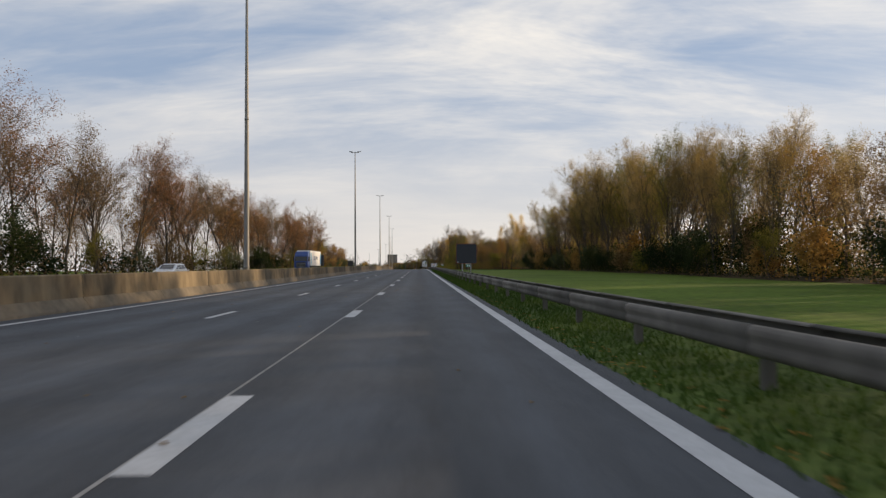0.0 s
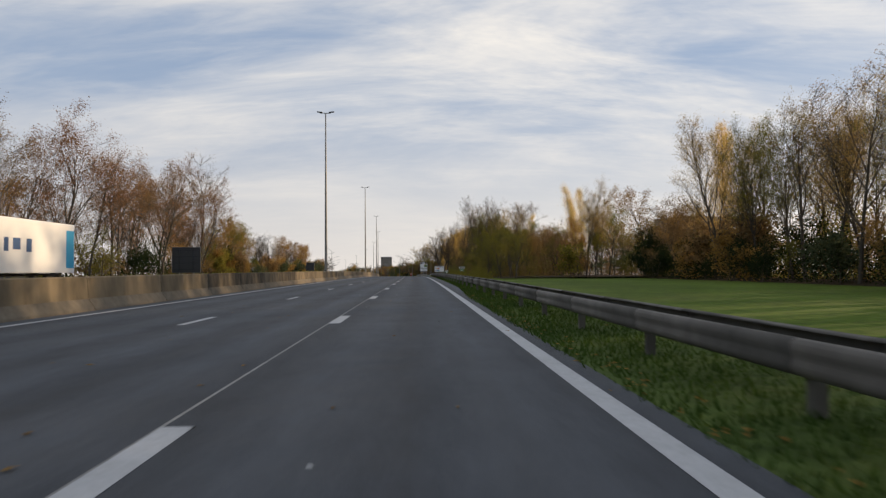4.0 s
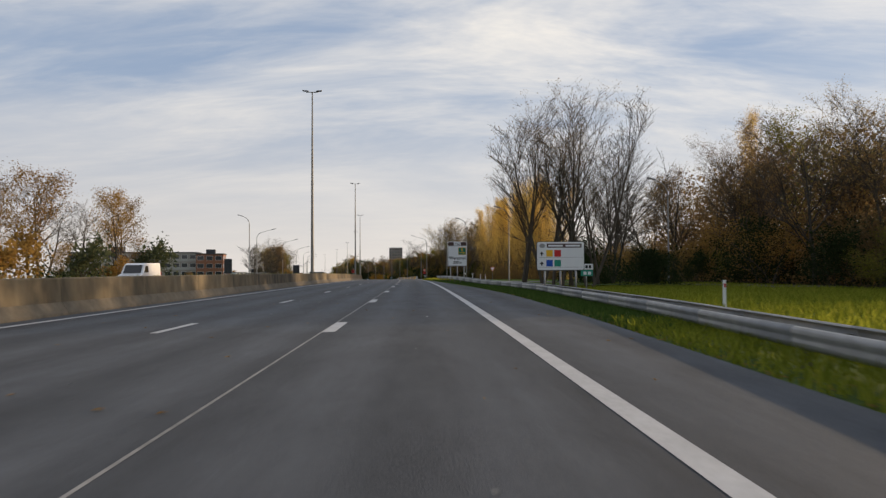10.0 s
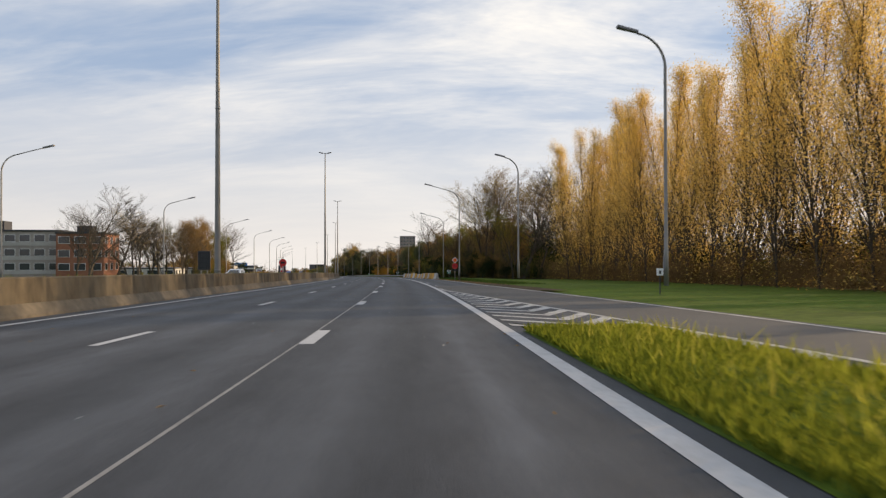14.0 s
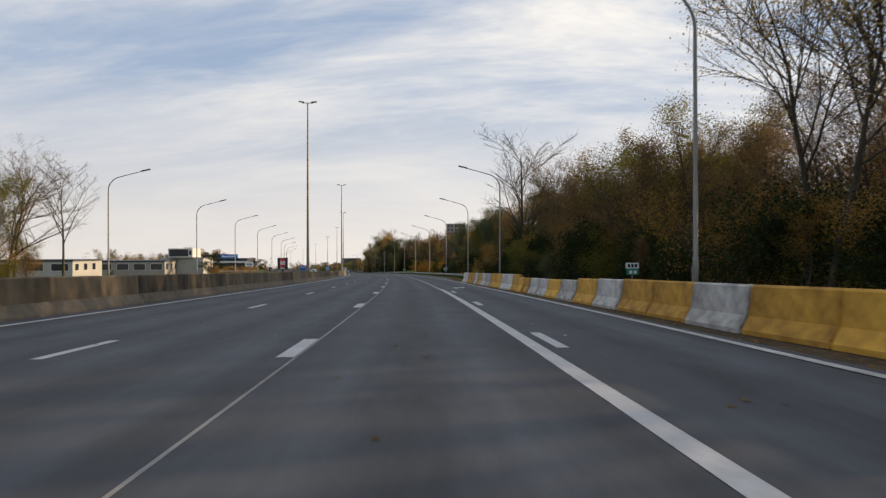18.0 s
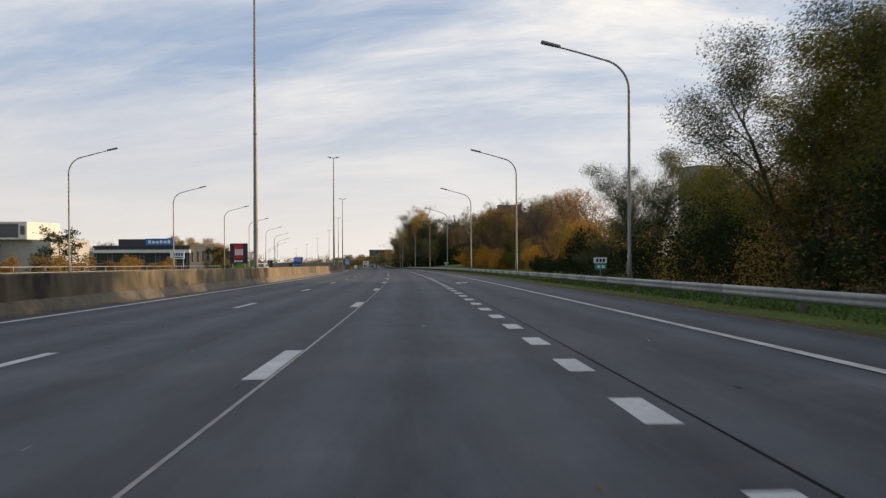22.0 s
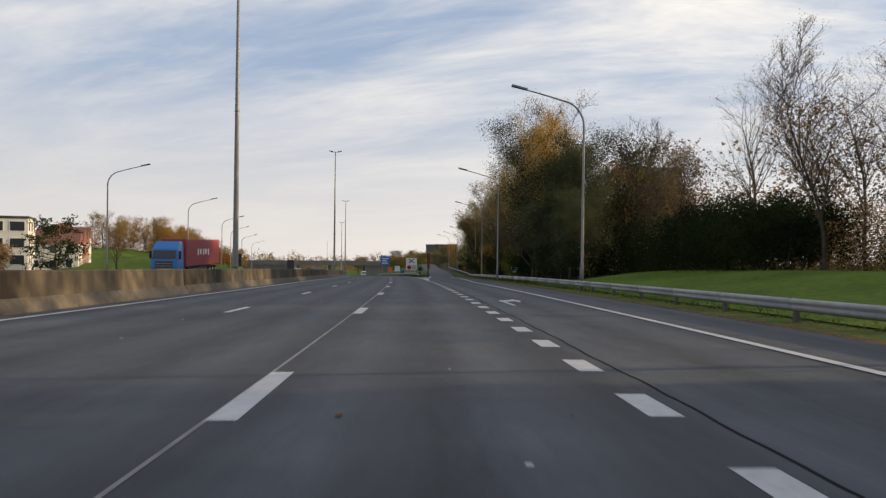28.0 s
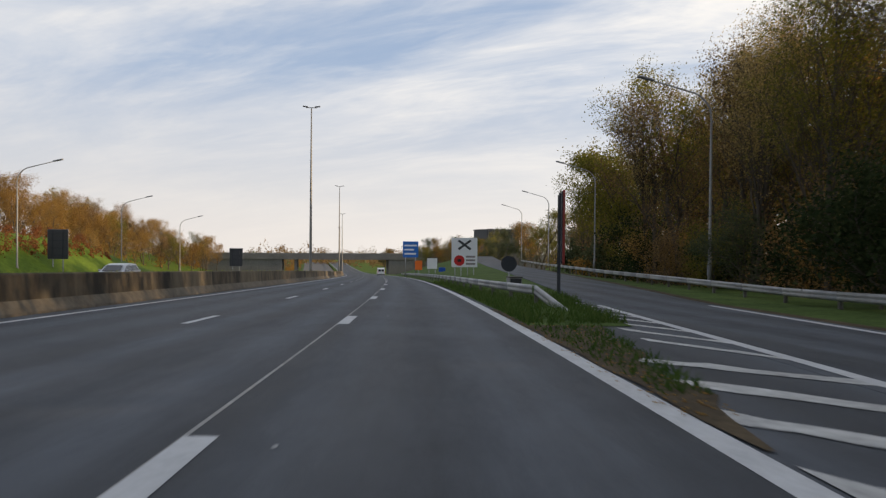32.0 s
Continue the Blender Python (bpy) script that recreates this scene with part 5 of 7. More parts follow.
for s, o, h, k in ((213, -31.8, 10.5, 1), (218, -31.2, 10.8, 2), (223, -31.6, 10.4, 1), (228, -31.2, 9.6, 2), (232, -31.5, 8.0, 1)):
    plant("mixed", s, o, h, k)
wood("mss", 206, 335, -32, -29.5, 28, 3, 6, 35)
plant("bare", 203, -31.5, 20, 1)
plant("shrub", 214, -29.8, 5, 1)
wood("rrb", 430, 490, -42, -34, 10, 9, 12.5, 36)
wood("MMB", 484, 522, -40, -34, 13, 10.5, 13.5, 71)
wood("SoM", 480, 524, -36, -33, 14, 3.0, 5.5, 83)
for s, o, h in ((517, -35, 13.0), (522, -37, 15.5), (527, -34.5, 14.5)):
    plant("bare" if h > 14 else "round", s, o, h)
wood("rB", 436, 505, -37, -33, 14, 6, 11, 37)
wood("s", 340, 425, -75, -45, 10, 2, 3, 38)
# opposite side, far
wood("mmr", 905, 1160, -135, -72, 40, 8, 12, 39)
wood("mm", 800, 900, -125, -84, 12, 8, 12, 40)
wood("mmr", 955, 1060, -74, -50, 26, 8, 12, 65)
for i in range(46):
    plant("mixed", 940 + 2.7 * i, -52 - (i * 17 % 37), 8.0 + (i * 5 % 6), (1, 1, 0, 1, 2)[i % 5])
for i in range(10):
    plant("mixed", 930 + 4 * i, -56 - (i * 7 % 11), 10.5 + (i * 5 % 4), 1)
wood("mmg", 1085, 1180, 12, 60, 24, 9, 13, 66)
wood("mmr", 1085, 1180, -75, -28, 16, 4, 6.5, 77)
wood("mb", 1150, 1500, -160, -30, 26, 5, 9, 41)
wood("ss", 560, 860, -75, -37, 12, 1.5, 3, 42)
for i in range(22):
    plant("shrub", 615 + 3.2 * i, -37.5 - 1.5 * math.sin(i), 2.2 + 0.6 * math.sin(i * 2.2), (3, 2, 3)[i % 3])
plant("fir", 655, -46, 7)
plant("fir", 728, -40, 6.5)
plant("fir", 806, -47, 8.5)
plant("mixed", 808, -39.5, 8)
plant("shrub", 790, -46, 4)


def undergrowth(s0, s1, left, right, clumps, h, size, per, material, seed, label, zf=None):
    """Low tangle under the trees, or tall added fill: small leaves in clumps from the ground up."""
    r = np.random.RandomState(seed)
    lf = left if callable(left) else (lambda s: left)
    c = []
    for i in range(clumps):
        s = r.uniform(s0, s1)
        o = lf(s) + (right - lf(s)) * r.uniform(0, 1) ** 1.4
        p = at(s, o, (zf or lift)(s, o) - 0.1)
        top = h * r.uniform(0.35, 1.0)
        c.append((p.x, p.y, p.z, top))
    c = np.repeat(np.array(c), per, axis=0)
    n = len(c)
    k = r.uniform(0, 1, n)
    wide = c[:, 3] * (0.25 - 0.15 * k)
    q = np.stack([c[:, 0] + np.clip(r.normal(0, 1, n), -1.7, 1.7) * wide, c[:, 1] + np.clip(r.normal(0, 1, n), -1.7, 1.7) * wide, c[:, 2] + c[:, 3] * k], 1)
    u = r.normal(0, 1, (n, 3))
    u /= np.linalg.norm(u, axis=1, keepdims=True)
    w = np.cross(u, r.normal(0, 1, (n, 3)))
    w /= np.linalg.norm(w, axis=1, keepdims=True)
    L = size * r.uniform(0.6, 1.4, (n, 1))
    v = np.stack([q - u * L * 0.55 + w * L * 0.25, q + u * L * 0.6, q - w * L * 0.6 - u * L * 0.1], 1).reshape(-1, 3)
    me = bpy.data.meshes.new("undergrowth")
    me.from_pydata(v.tolist(), [], np.arange(n * 3).reshape(-1, 3).tolist())
    me.materials.append(material)
    return tagged(new("undergrowth", me), label, "undergrowth", kind="stuff")


UNDER = ("tangled undergrowth with the shade beneath trees in its leaf colour", "brown autumn undergrowth beneath the trees", "olive undergrowth beneath the trees")
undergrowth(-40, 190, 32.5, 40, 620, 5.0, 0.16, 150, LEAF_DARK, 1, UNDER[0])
undergrowth(-40, 190, 33, 38, 160, 5.0, 0.16, 90, LEAF_BROWN, 2, UNDER[1])
undergrowth(202, 238, 10.5, 26, 130, 3.6, 0.12, 160, LEAF_BROWN, 3, UNDER[1])
undergrowth(202, 238, 12, 28, 80, 5.0, 0.13, 130, LEAF_BROWN, 4, UNDER[1])
undergrowth(196, 256, 40, 50, 150, 5.5, 0.14, 260, LEAF_BROWN, 66, UNDER[1])
undergrowth(280, 345, 30.5, 37, 170, 5.0, 0.2, 60, LEAF_DARK, 5, UNDER[0])
undergrowth(379, 470, 31.5, 37, 230, 4.4, 0.2, 60, LEAF_OLIVE, 6, UNDER[2])
undergrowth(372, 470, 28.3, 31.5, 420, 3.0, 0.10, 260, LEAF_BROWN, 61, "brown hedge at the foot of the poplars")
undergrowth(344, 380, 33, 40, 220, 4.6, 0.12, 240, LEAF_DARK, 62, "dark hedge beside the poplar row")
undergrowth(366, 379, 30, 34, 30, 4.6, 0.12, 260, LEAF_GOLD, 63, "golden bushes at the end of the poplar row")
undergrowth(377, 462, 29.0, 33, 90, 8.0, 0.13, 200, LEAF_GOLD, 59, "low golden shoots at the foot of the poplars")
# mostly hidden band, added to keep low sun off the median wall
undergrowth(456, 606, 44, 54, 150, 15.5, 0.3, 700, LEAF_BROWN, 64, "brown leaf mass added out of sight behind roadside trees, blocking sun")
undergrowth(556, 592, 14.8, 17.2, 60, 3.6, 0.085, 240, LEAF_GILT, 65, "golden bushes at the foot of the leafy trees")
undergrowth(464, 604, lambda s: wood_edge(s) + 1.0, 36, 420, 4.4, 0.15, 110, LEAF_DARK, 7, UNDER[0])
undergrowth(464, 604, lambda s: wood_edge(s) + 1.5, 36, 230, 5.0, 0.15, 90, LEAF_BROWN, 8, UNDER[1])
undergrowth(650, 715, 20.2, 28, 190, 5.6, 0.17, 90, LEAF_BROWN, 9, UNDER[1])
undergrowth(614, 715, 23, 32, 170, 5.0, 0.2, 70, LEAF_ORANGE, 10, UNDER[1])
undergrowth(768, 905, lambda s: max(17.2, exit_r(s) + 6.5), 34, 330, 5.5, 0.16, 100, LEAF_DARK, 11, UNDER[0])
undergrowth(768, 905, lambda s: max(18.0, exit_r(s) + 7.5), 34, 170, 6.0, 0.16, 80, LEAF_BROWN, 12, UNDER[1])
undergrowth(20, 225, -37, -29.8, 300, 4.6, 0.25, 50, LEAF_BROWN, 13, UNDER[1])
undergrowth(20, 335, -37, -30, 260, 3.6, 0.25, 50, LEAF_DARK, 14, UNDER[0])
undergrowth(190, 236, 10, 24, 90, 5.0, 0.11, 150, LEAF_OLIVE, 15, UNDER[2])
undergrowth(348, 378, 36.5, 43, 60, 4.2, 0.2, 60, LEAF_DARK, 16, UNDER[0])
# leaf masses added behind the woods to block low sun and sky gaps
BACK_FILL = "leaf masses added behind the front trees against sun and gaps"
undergrowth(48, 190, 37, 46, 170, 7.0, 0.18, 420, LEAF_OLIVE, 20, BACK_FILL)
undergrowth(52, 170, 39, 50, 110, 14.0, 0.22, 320, LEAF_BROWN, 21, BACK_FILL)
undergrowth(-60, 38, 36, 48, 90, 14.0, 0.3, 420, LEAF_BROWN, 34, BACK_FILL)
undergrowth(455, 482, 36, 46, 22, 17.0, 0.15, 700, LEAF_BROWN, 35, BACK_FILL)
undergrowth(285, 350, 43, 52, 42, 17.0, 0.42, 170, LEAF_BROWN, 22, BACK_FILL)
undergrowth(478, 604, 28, 38, 70, 11.0, 0.2, 300, LEAF_GREEN, 23, BACK_FILL)
undergrowth(286, 338, 34, 44, 60, 13.5, 0.24, 240, LEAF_BROWN, 26, BACK_FILL)
undergrowth(612, 650, 40, 46, 24, 8.0, 0.40, 140, LEAF_BROWN, 24, BACK_FILL)
undergrowth(770, 905, 36, 46, 70, 17.0, 0.42, 170, LEAF_BROWN, 25, BACK_FILL)
undergrowth(792, 862, 23, 32, 46, 12.0, 0.16, 420, LEAF_BROWN, 27, BACK_FILL)
undergrowth(465, 512, lambda s: wood_edge(s) + 0.5, 38, 120, 6.0, 0.12, 330, LEAF_BROWN, 28, UNDER[1])
undergrowth(465, 512, lambda s: wood_edge(s) + 0.5, 38, 80, 5.2, 0.12, 300, LEAF_OLIVE, 29, UNDER[2])
undergrowth(716, 770, 38, 48, 32, 15.0, 0.3, 220, LEAF_BROWN, 30, BACK_FILL)
undergrowth(800, 866, lambda s: max(20.5, exit_r(s) + 8), 30, 44, 11.0, 0.12, 480, LEAF_BROWN, 32, BACK_FILL)
undergrowth(774, 815, 26, 37, 170, 9.5, 0.14, 420, LEAF_DARK, 67, BACK_FILL)
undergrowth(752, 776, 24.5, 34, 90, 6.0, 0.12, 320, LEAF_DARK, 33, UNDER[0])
undergrowth(432, 470, 38, 46, 34, 9.0, 0.2, 420, LEAF_DARK, 58, BACK_FILL)
undergrowth(280, 345, 36, 50, 120, 15.0, 0.3, 420, LEAF_BROWN, 52, BACK_FILL)
undergrowth(466, 596, 30, 42, 150, 11.0, 0.25, 620, LEAF_DARK, 53, BACK_FILL)
undergrowth(664, 716, 30, 42, 56, 11.0, 0.26, 700, LEAF_BROWN, 54, BACK_FILL)
undergrowth(722, 765, 38, 46, 70, 8.0, 0.15, 900, LEAF_DARK, 55, BACK_FILL)
undergrowth(736, 772, 30, 38, 60, 7.5, 0.12, 520, LEAF_BROWN, 60, BACK_FILL)
undergrowth(778, 800, 22.5, 30, 34, 12.5, 0.2, 520, LEAF_DARK, 57, BACK_FILL)
undergrowth(776, 905, 31, 44, 110, 15.0, 0.28, 560, LEAF_BROWN, 56, BACK_FILL)
for s, o, h, k in ((775, 20.0, 9, 0), (783, 18.5, 18, 0), (789, 17.5, 17, 0), (778, 22, 11, 0), (786, 16.8, 14, 0)):
    plant("green_near", s, o, h, k)
# shrubs standing on the lawn
for s, o, h in ((641, 19.2, 3.3), (642.3, 19.8, 3.2), (637.5, 22.5, 5.8), (638.5, 23.5, 5.2)):
    plant("amber", s, o, h)
HILL = "autumn trees covering the far hillside"
undergrowth(935, 1110, -56, -135, 260, 9.0, 0.34, 120, LEAF_ORANGE, 41, HILL)
undergrowth(935, 1110, -60, -150, 180, 9.0, 0.34, 120, LEAF_BROWN, 42, HILL)
undergrowth(1085, 1320, -28, -130, 160, 4.0, 0.4, 80, LEAF_ORANGE, 43, HILL)
undergrowth(1085, 1320, 22, 120, 260, 9.0, 0.4, 100, LEAF_BROWN, 44, HILL)
undergrowth(296, 318, 16, 23, 40, 3.2, 0.13, 200, LEAF_DARK, 36, UNDER[0])
undergrowth(178, 204, 6.8, 11.5, 90, 1.7, 0.085, 140, LEAF_OLIVE, 37, "low yellow-green bushes behind the guard rail")


# ---- signs ----
def sheet(w, h, depth=0.05, corner=0.12, x=0.0, z=0.0, y=0.0):
    """A panel with rounded corners; x is its middle, z its lower edge, its face looks along -y."""
    bm = bmesh.new()
    pts = []
    for cx, cz, a0 in ((w / 2 - corner, corner, -90), (w / 2 - corner, h - corner, 0), (-w / 2 + corner, h - corner, 90), (-w / 2 + corner, corner, 180)):
        for k in range(5):
            a = radians(a0 + 22.5 * k)
            pts.append((x + cx + corner * math.cos(a), z + cz + corner * math.sin(a)))
    f = [bm.verts.new((px, y, pz)) for px, pz in pts]
    b = [bm.verts.new((px, y + depth, pz)) for px, pz in pts]
    n = len(pts)
    bm.faces.new(f)
    bm.faces.new(b[::-1])
    for i in range(n):
        bm.faces.new((f[(i + 1) % n], f[i], b[i], b[(i + 1) % n]))
    bmesh.ops.recalc_face_normals(bm, faces=bm.faces)
    return bm


def flat(pts, y):
    bm = bmesh.new()
    bm.faces.new([bm.verts.new((x, y, z)) for x, z in pts])
    return bm


def rect(x0, x1, z0, z1, y):
    return flat([(x0, z0), (x1, z0), (x1, z1), (x0, z1)], y)


def paint(name, rgb, rough=0.5):
    return mat(name, rgb, rough, var=0.05, scale=2, scale2=0.4, bump=0.0)


GREEN_P, YELLOW_P, RED_P, BLUE_P, TEAL_P = paint("green_sign_paint", (0.01, 0.16, 0.10)), paint("yellow_sign_paint", (0.75, 0.42, 0.02)), paint("red_sign_paint", (0.50, 0.02, 0.02)), paint("blue_sign_paint", (0.01, 0.08, 0.42)), paint("teal_sign_paint", (0.02, 0.25, 0.17))
ORANGE_P, BROWN_P = paint("orange_sign_paint", (0.80, 0.16, 0.02)), paint("brown_sign_paint", (0.09, 0.055, 0.05))


def words(text, size, x, z, y, material, parent, name="lettering"):
    """Lettering as a mesh, middle at x, foot at z, facing -y."""
    cu = bpy.data.curves.new("letters", "FONT")
    cu.body, cu.size, cu.align_x, cu.extrude, cu.offset = text, size, "CENTER", 0.002, size * 0.012
    tmp = bpy.data.objects.new("letters", cu)
    scene.collection.objects.link(tmp)
    me = bpy.data.meshes.new_from_object(tmp.evaluated_get(bpy.context.evaluated_depsgraph_get()))
    bpy.data.objects.remove(tmp)
    me.materials.clear()
    me.materials.append(material)
    return child(name, me, parent, pose(x, y, z, 90, 0, 0))


def posts(th, xs, z1, r=0.05, y=0.08, z0=-0.2):
    for x in xs:
        bm = bmesh.new()
        tube(bm, [(x, y, z0), (x, y, z1)], [r, r], 8)
        part("post", bm, GALV, th, "grey steel post")


# dark back of a switched-off message board
sg = thing("message_board", put(58.9, 6.17, 0.0, -1), "large dark switched-off roadside message board on two posts", "road sign")
part("panel", sheet(1.93, 1.85, 0.16, 0.10, 0, 1.35), SIGN_BACK, sg)
# the sun's orange on the board's edge is put into the trim colour
part("edge_trim", sheet(1.99, 1.91, 0.10, 0.12, 0, 1.32, 0.03), paint("sunlit_orange_edge", (0.30, 0.06, 0.02)), sg, "thin edge trim with sunlit orange put into its paint")
part("sticker", rect(-0.9, -0.76, 1.44, 1.50, -0.004), SIGN_WHITE, sg, "small white sticker")
posts(sg, (-0.4, 0.4), 1.5, 0.06)

# information board with coloured squares
sg = thing("direction_board", put(283.2, 9.45, 0.0, 2), "white direction board with coloured squares and arrows", "road sign")
part("panel", sheet(2.55, 1.5, 0.05, 0.1, 0, 1.2), SIGN_WHITE, sg)
part("panel_rim", sheet(2.61, 1.56, 0.03, 0.12, 0, 1.17, 0.025), DGREY, sg)
part("title_bar", rect(-0.75, 1.15, 2.40, 2.62, -0.004), BROWN_P, sg, "brown title bar")
for k in range(2):
    part("title_stroke", rect(-0.68 + 0.95 * k, 0.12 + 0.95 * k, 2.46, 2.55, -0.008), SIGN_WHITE, sg)
bm = bmesh.new()
bmesh.ops.create_circle(bm, segments=20, radius=0.12, cap_ends=True, matrix=Matrix.Translation((-1.0, -0.004, 2.5)) @ Matrix.Rotation(math.pi / 2, 4, "X") @ Matrix.Diagonal((1.3, 1, 1, 1)))
part("emblem", bm, GALV, sg, "grey round emblem")
for r, (c1, c2) in enumerate(((YELLOW_P, RED_P), (BLUE_P, TEAL_P))):
    z = 1.92 - 0.53 * r
    part("arrow", flat([(-1.06, z + 0.04), (-1.0, z + 0.04), (-1.0, z + 0.14), (-0.9, z + 0.12), (-1.03, z + 0.27), (-1.16, z + 0.12), (-1.06, z + 0.14)], -0.004), BLACK, sg, "black arrow pointing up")
    part("colour_square", rect(-0.78, -0.43, z, z + 0.35, -0.004), c1, sg)
    part("colour_square", rect(-0.34, 0.02, z, z + 0.35, -0.004), c2, sg)
    part("ruled_line", rect(-1.2, 1.2, z - 0.05, z - 0.035, -0.004), GALV, sg)
posts(sg, (-0.85, 0.0, 0.85), 1.3, 0.055)

# big exit sign
sg = thing("exit_sign", put(332.3, 7.22, 0.0, 1), "tall white exit sign with dark header on three posts", "road sign")
part("panel", sheet(2.42, 3.05, 0.06, 0.12, 0, 1.9), SIGN_WHITE, sg)
part("header", sheet(2.34, 0.46, 0.01, 0.08, 0, 4.44, -0.014), BROWN_P, sg, "dark brown header")
part("header_plate", sheet(0.86, 0.40, 0.01, 0.04, 0, 4.47, -0.028), SIGN_WHITE, sg, "white plate")
part("header_plate_rim", sheet(0.90, 0.43, 0.006, 0.04, 0, 4.455, -0.021), BLACK, sg)
part("inner_line", sheet(2.30, 2.48, 0.006, 0.1, 0, 1.93, -0.006), BLACK, sg, "thin black border line")
part("face", sheet(2.24, 2.42, 0.006, 0.08, 0, 1.96, -0.010), SIGN_WHITE, sg)
part("number_rim", rect(0.12, 1.08, 3.30, 4.22, -0.014), YELLOW_P, sg, "yellow rim")
part("number_field", rect(0.16, 1.04, 3.34, 4.18, -0.018), GREEN_P, sg, "green square")
part("exit_arrow", flat([(0.24, 3.52), (0.72, 3.52), (0.70, 3.42), (0.98, 3.56), (0.70, 3.70), (0.72, 3.60), (0.24, 3.60)], -0.022), YELLOW_P, sg, "yellow arrow")
words("8", 0.52, 0.60, 3.76, -0.024, YELLOW_P, sg, "number")
words("Ring", 0.36, 0.0, 4.56, -0.034, BLACK, sg)
words("Wemmel", 0.56, 0.0, 2.72, -0.016, BLACK, sg)
words("200m", 0.47, 0.0, 2.20, -0.016, BLACK, sg)
posts(sg, (-0.85, 0.0, 0.85), 2.0, 0.07)

# give way sign
sg = thing("give_way_sign", put(359.5, 15.3, 0.0, -6), "red and white triangular give way sign on a post", "road sign")
part("triangle", flat([(0, 1.28), (0.45, 2.06), (-0.45, 2.06)], 0), RED_P, sg)
part("field", flat([(0, 1.42), (0.33, 1.99), (-0.33, 1.99)], -0.004), SIGN_WHITE, sg, "white field")
posts(sg, (0,), 2.0, 0.035, 0.04)


def round_sign(parent, z, r, face, rim, y=0.0, x=0.0):
    for name, rr, m_, yy in (("rim", r, rim, y), ("face", r * 0.76, face, y - 0.004)):
        bm = bmesh.new()
        bmesh.ops.create_cone(bm, segments=24, radius1=rr, radius2=rr, depth=0.02 if name == "rim" else 0.006, cap_ends=True, matrix=Matrix.Translation((x, yy, z)) @ Matrix.Rotation(math.pi / 2, 4, "X"))
        part(name, bm, m_, parent)


sg = thing("merge_sign_post", put(429, 8.35, 0.0), "post with an orange diamond sign over a round sign", "road sign")
part("diamond", flat([(0, 2.05), (0.36, 2.42), (0, 2.79), (-0.36, 2.42)], 0), SIGN_WHITE, sg)
part("diamond_field", flat([(0, 2.14), (0.27, 2.42), (0, 2.70), (-0.27, 2.42)], -0.004), ORANGE_P, sg, "orange field")
round_sign(sg, 1.72, 0.34, SIGN_WHITE, RED_P)
words("100", 0.24, 0.0, 1.635, -0.018, BLACK, sg, "number")
part("lower_plate", rect(-0.33, 0.33, 1.16, 1.34, 0.0), BLACK, sg, "small black plate")
posts(sg, (0,), 2.7, 0.035, 0.04)
sg = thing("speed_sign", put(420, -10.2, 0.8), "round white speed sign with red rim on the median", "road sign")
round_sign(sg, 1.25, 0.38, SIGN_WHITE, RED_P)
part("figures", rect(-0.2, 0.2, 1.15, 1.35, -0.016), BLACK, sg)
posts(sg, (0,), 1.5, 0.035, 0.04)


def km_board(s, o):
    th = thing("distance_marker", put(s, o, 0.0, -4), "small white and green distance marker on a post", "road sign", "distance markers")
    part("plate", sheet(0.78, 0.34, 0.02, 0.03, 0, 1.22), SIGN_WHITE, th)
    part("lower_plate", sheet(0.70, 0.36, 0.02, 0.03, 0.02, 0.84), TEAL_P, th, "green lower plate")
    for k in range(3):
        part("figure_bar", rect(-0.26 + 0.2 * k, -0.12 + 0.2 * k, 1.29, 1.48, -0.004), BLACK, th)
    part("figure_bar", rect(-0.18, 0.0, 0.92, 1.1, -0.004), SIGN_WHITE, th)
    part("figure_bar", rect(0.08, 0.26, 0.92, 1.1, -0.004), SIGN_WHITE, th)
    posts(th, (0,), 1.3, 0.03, 0.035)


for s, o in ((92.5, 8.7), (193.5, 8.4), (286.6, 11.7), (490, 14.8), (593, 13.0), (694, 13.2), (793.5, 16.0)):
    km_board(s, o)


def sign_back(s, o, w, z0, z1, label, turn=0):
    th = thing("sign_back", put(s, o, 0.0, turn), label, "road sign", "signs seen from behind")
    part("panel", sheet(w, z1 - z0, 0.05, 0.06, 0, z0), DGREY, th)
    part("rim", sheet(w + 0.06, z1 - z0 + 0.06, 0.02, 0.08, 0, z0 - 0.03, 0.04), GALV, th, "pale metal rim")
    for k in range(2):
        x = -w / 4 + k * w / 2
        bm = bmesh.new()
        box(bm, x - 0.04, x + 0.04, -0.05, -0.004, z0 + 0.1, z1 - 0.1)
        part("stiffener", bm, SIGN_BACK, th)
    for k in range(4):
        z = z0 + (z1 - z0) * (k + 0.5) / 4
        bm = bmesh.new()
        box(bm, -w / 2 + 0.08, w / 2 - 0.08, -0.03, -0.004, z - 0.03, z + 0.03)
        part("stiffener", bm, SIGN_BACK, th)
    posts(th, (-w / 4, w / 4), z0 + 0.2, 0.06)


sign_back(177, -25.3, 3.3, 1.0, 4.0, "dark back of a wide traffic sign on posts")
sign_back(283.3, -25.6, 2.2, 0.9, 3.9, "dark back of a traffic sign on posts")
sign_back(388, -34.0, 1.5, 1.4, 4.3, "dark back of a narrow traffic sign on posts")
sign_back(462, -28.0, 1.9, 1.6, 4.6, "dark back of a tall traffic sign on posts")
sign_back(886, -35.8, 2.2, 2.2, 5.4, "blue-grey back of a traffic sign on posts", -4)
sign_back(930, -25.3, 2.2, 1.8, 4.9, "blue-grey back of a traffic sign on posts")

# signs round the exit
sg = thing("crossing_sign", put(880, 8.15, 0.0, 1), "square white sign with a dark cross and a round speed sign", "road sign")
part("panel", sheet(2.75, 3.1, 0.05, 0.1, 0, 1.5), SIGN_WHITE, sg)
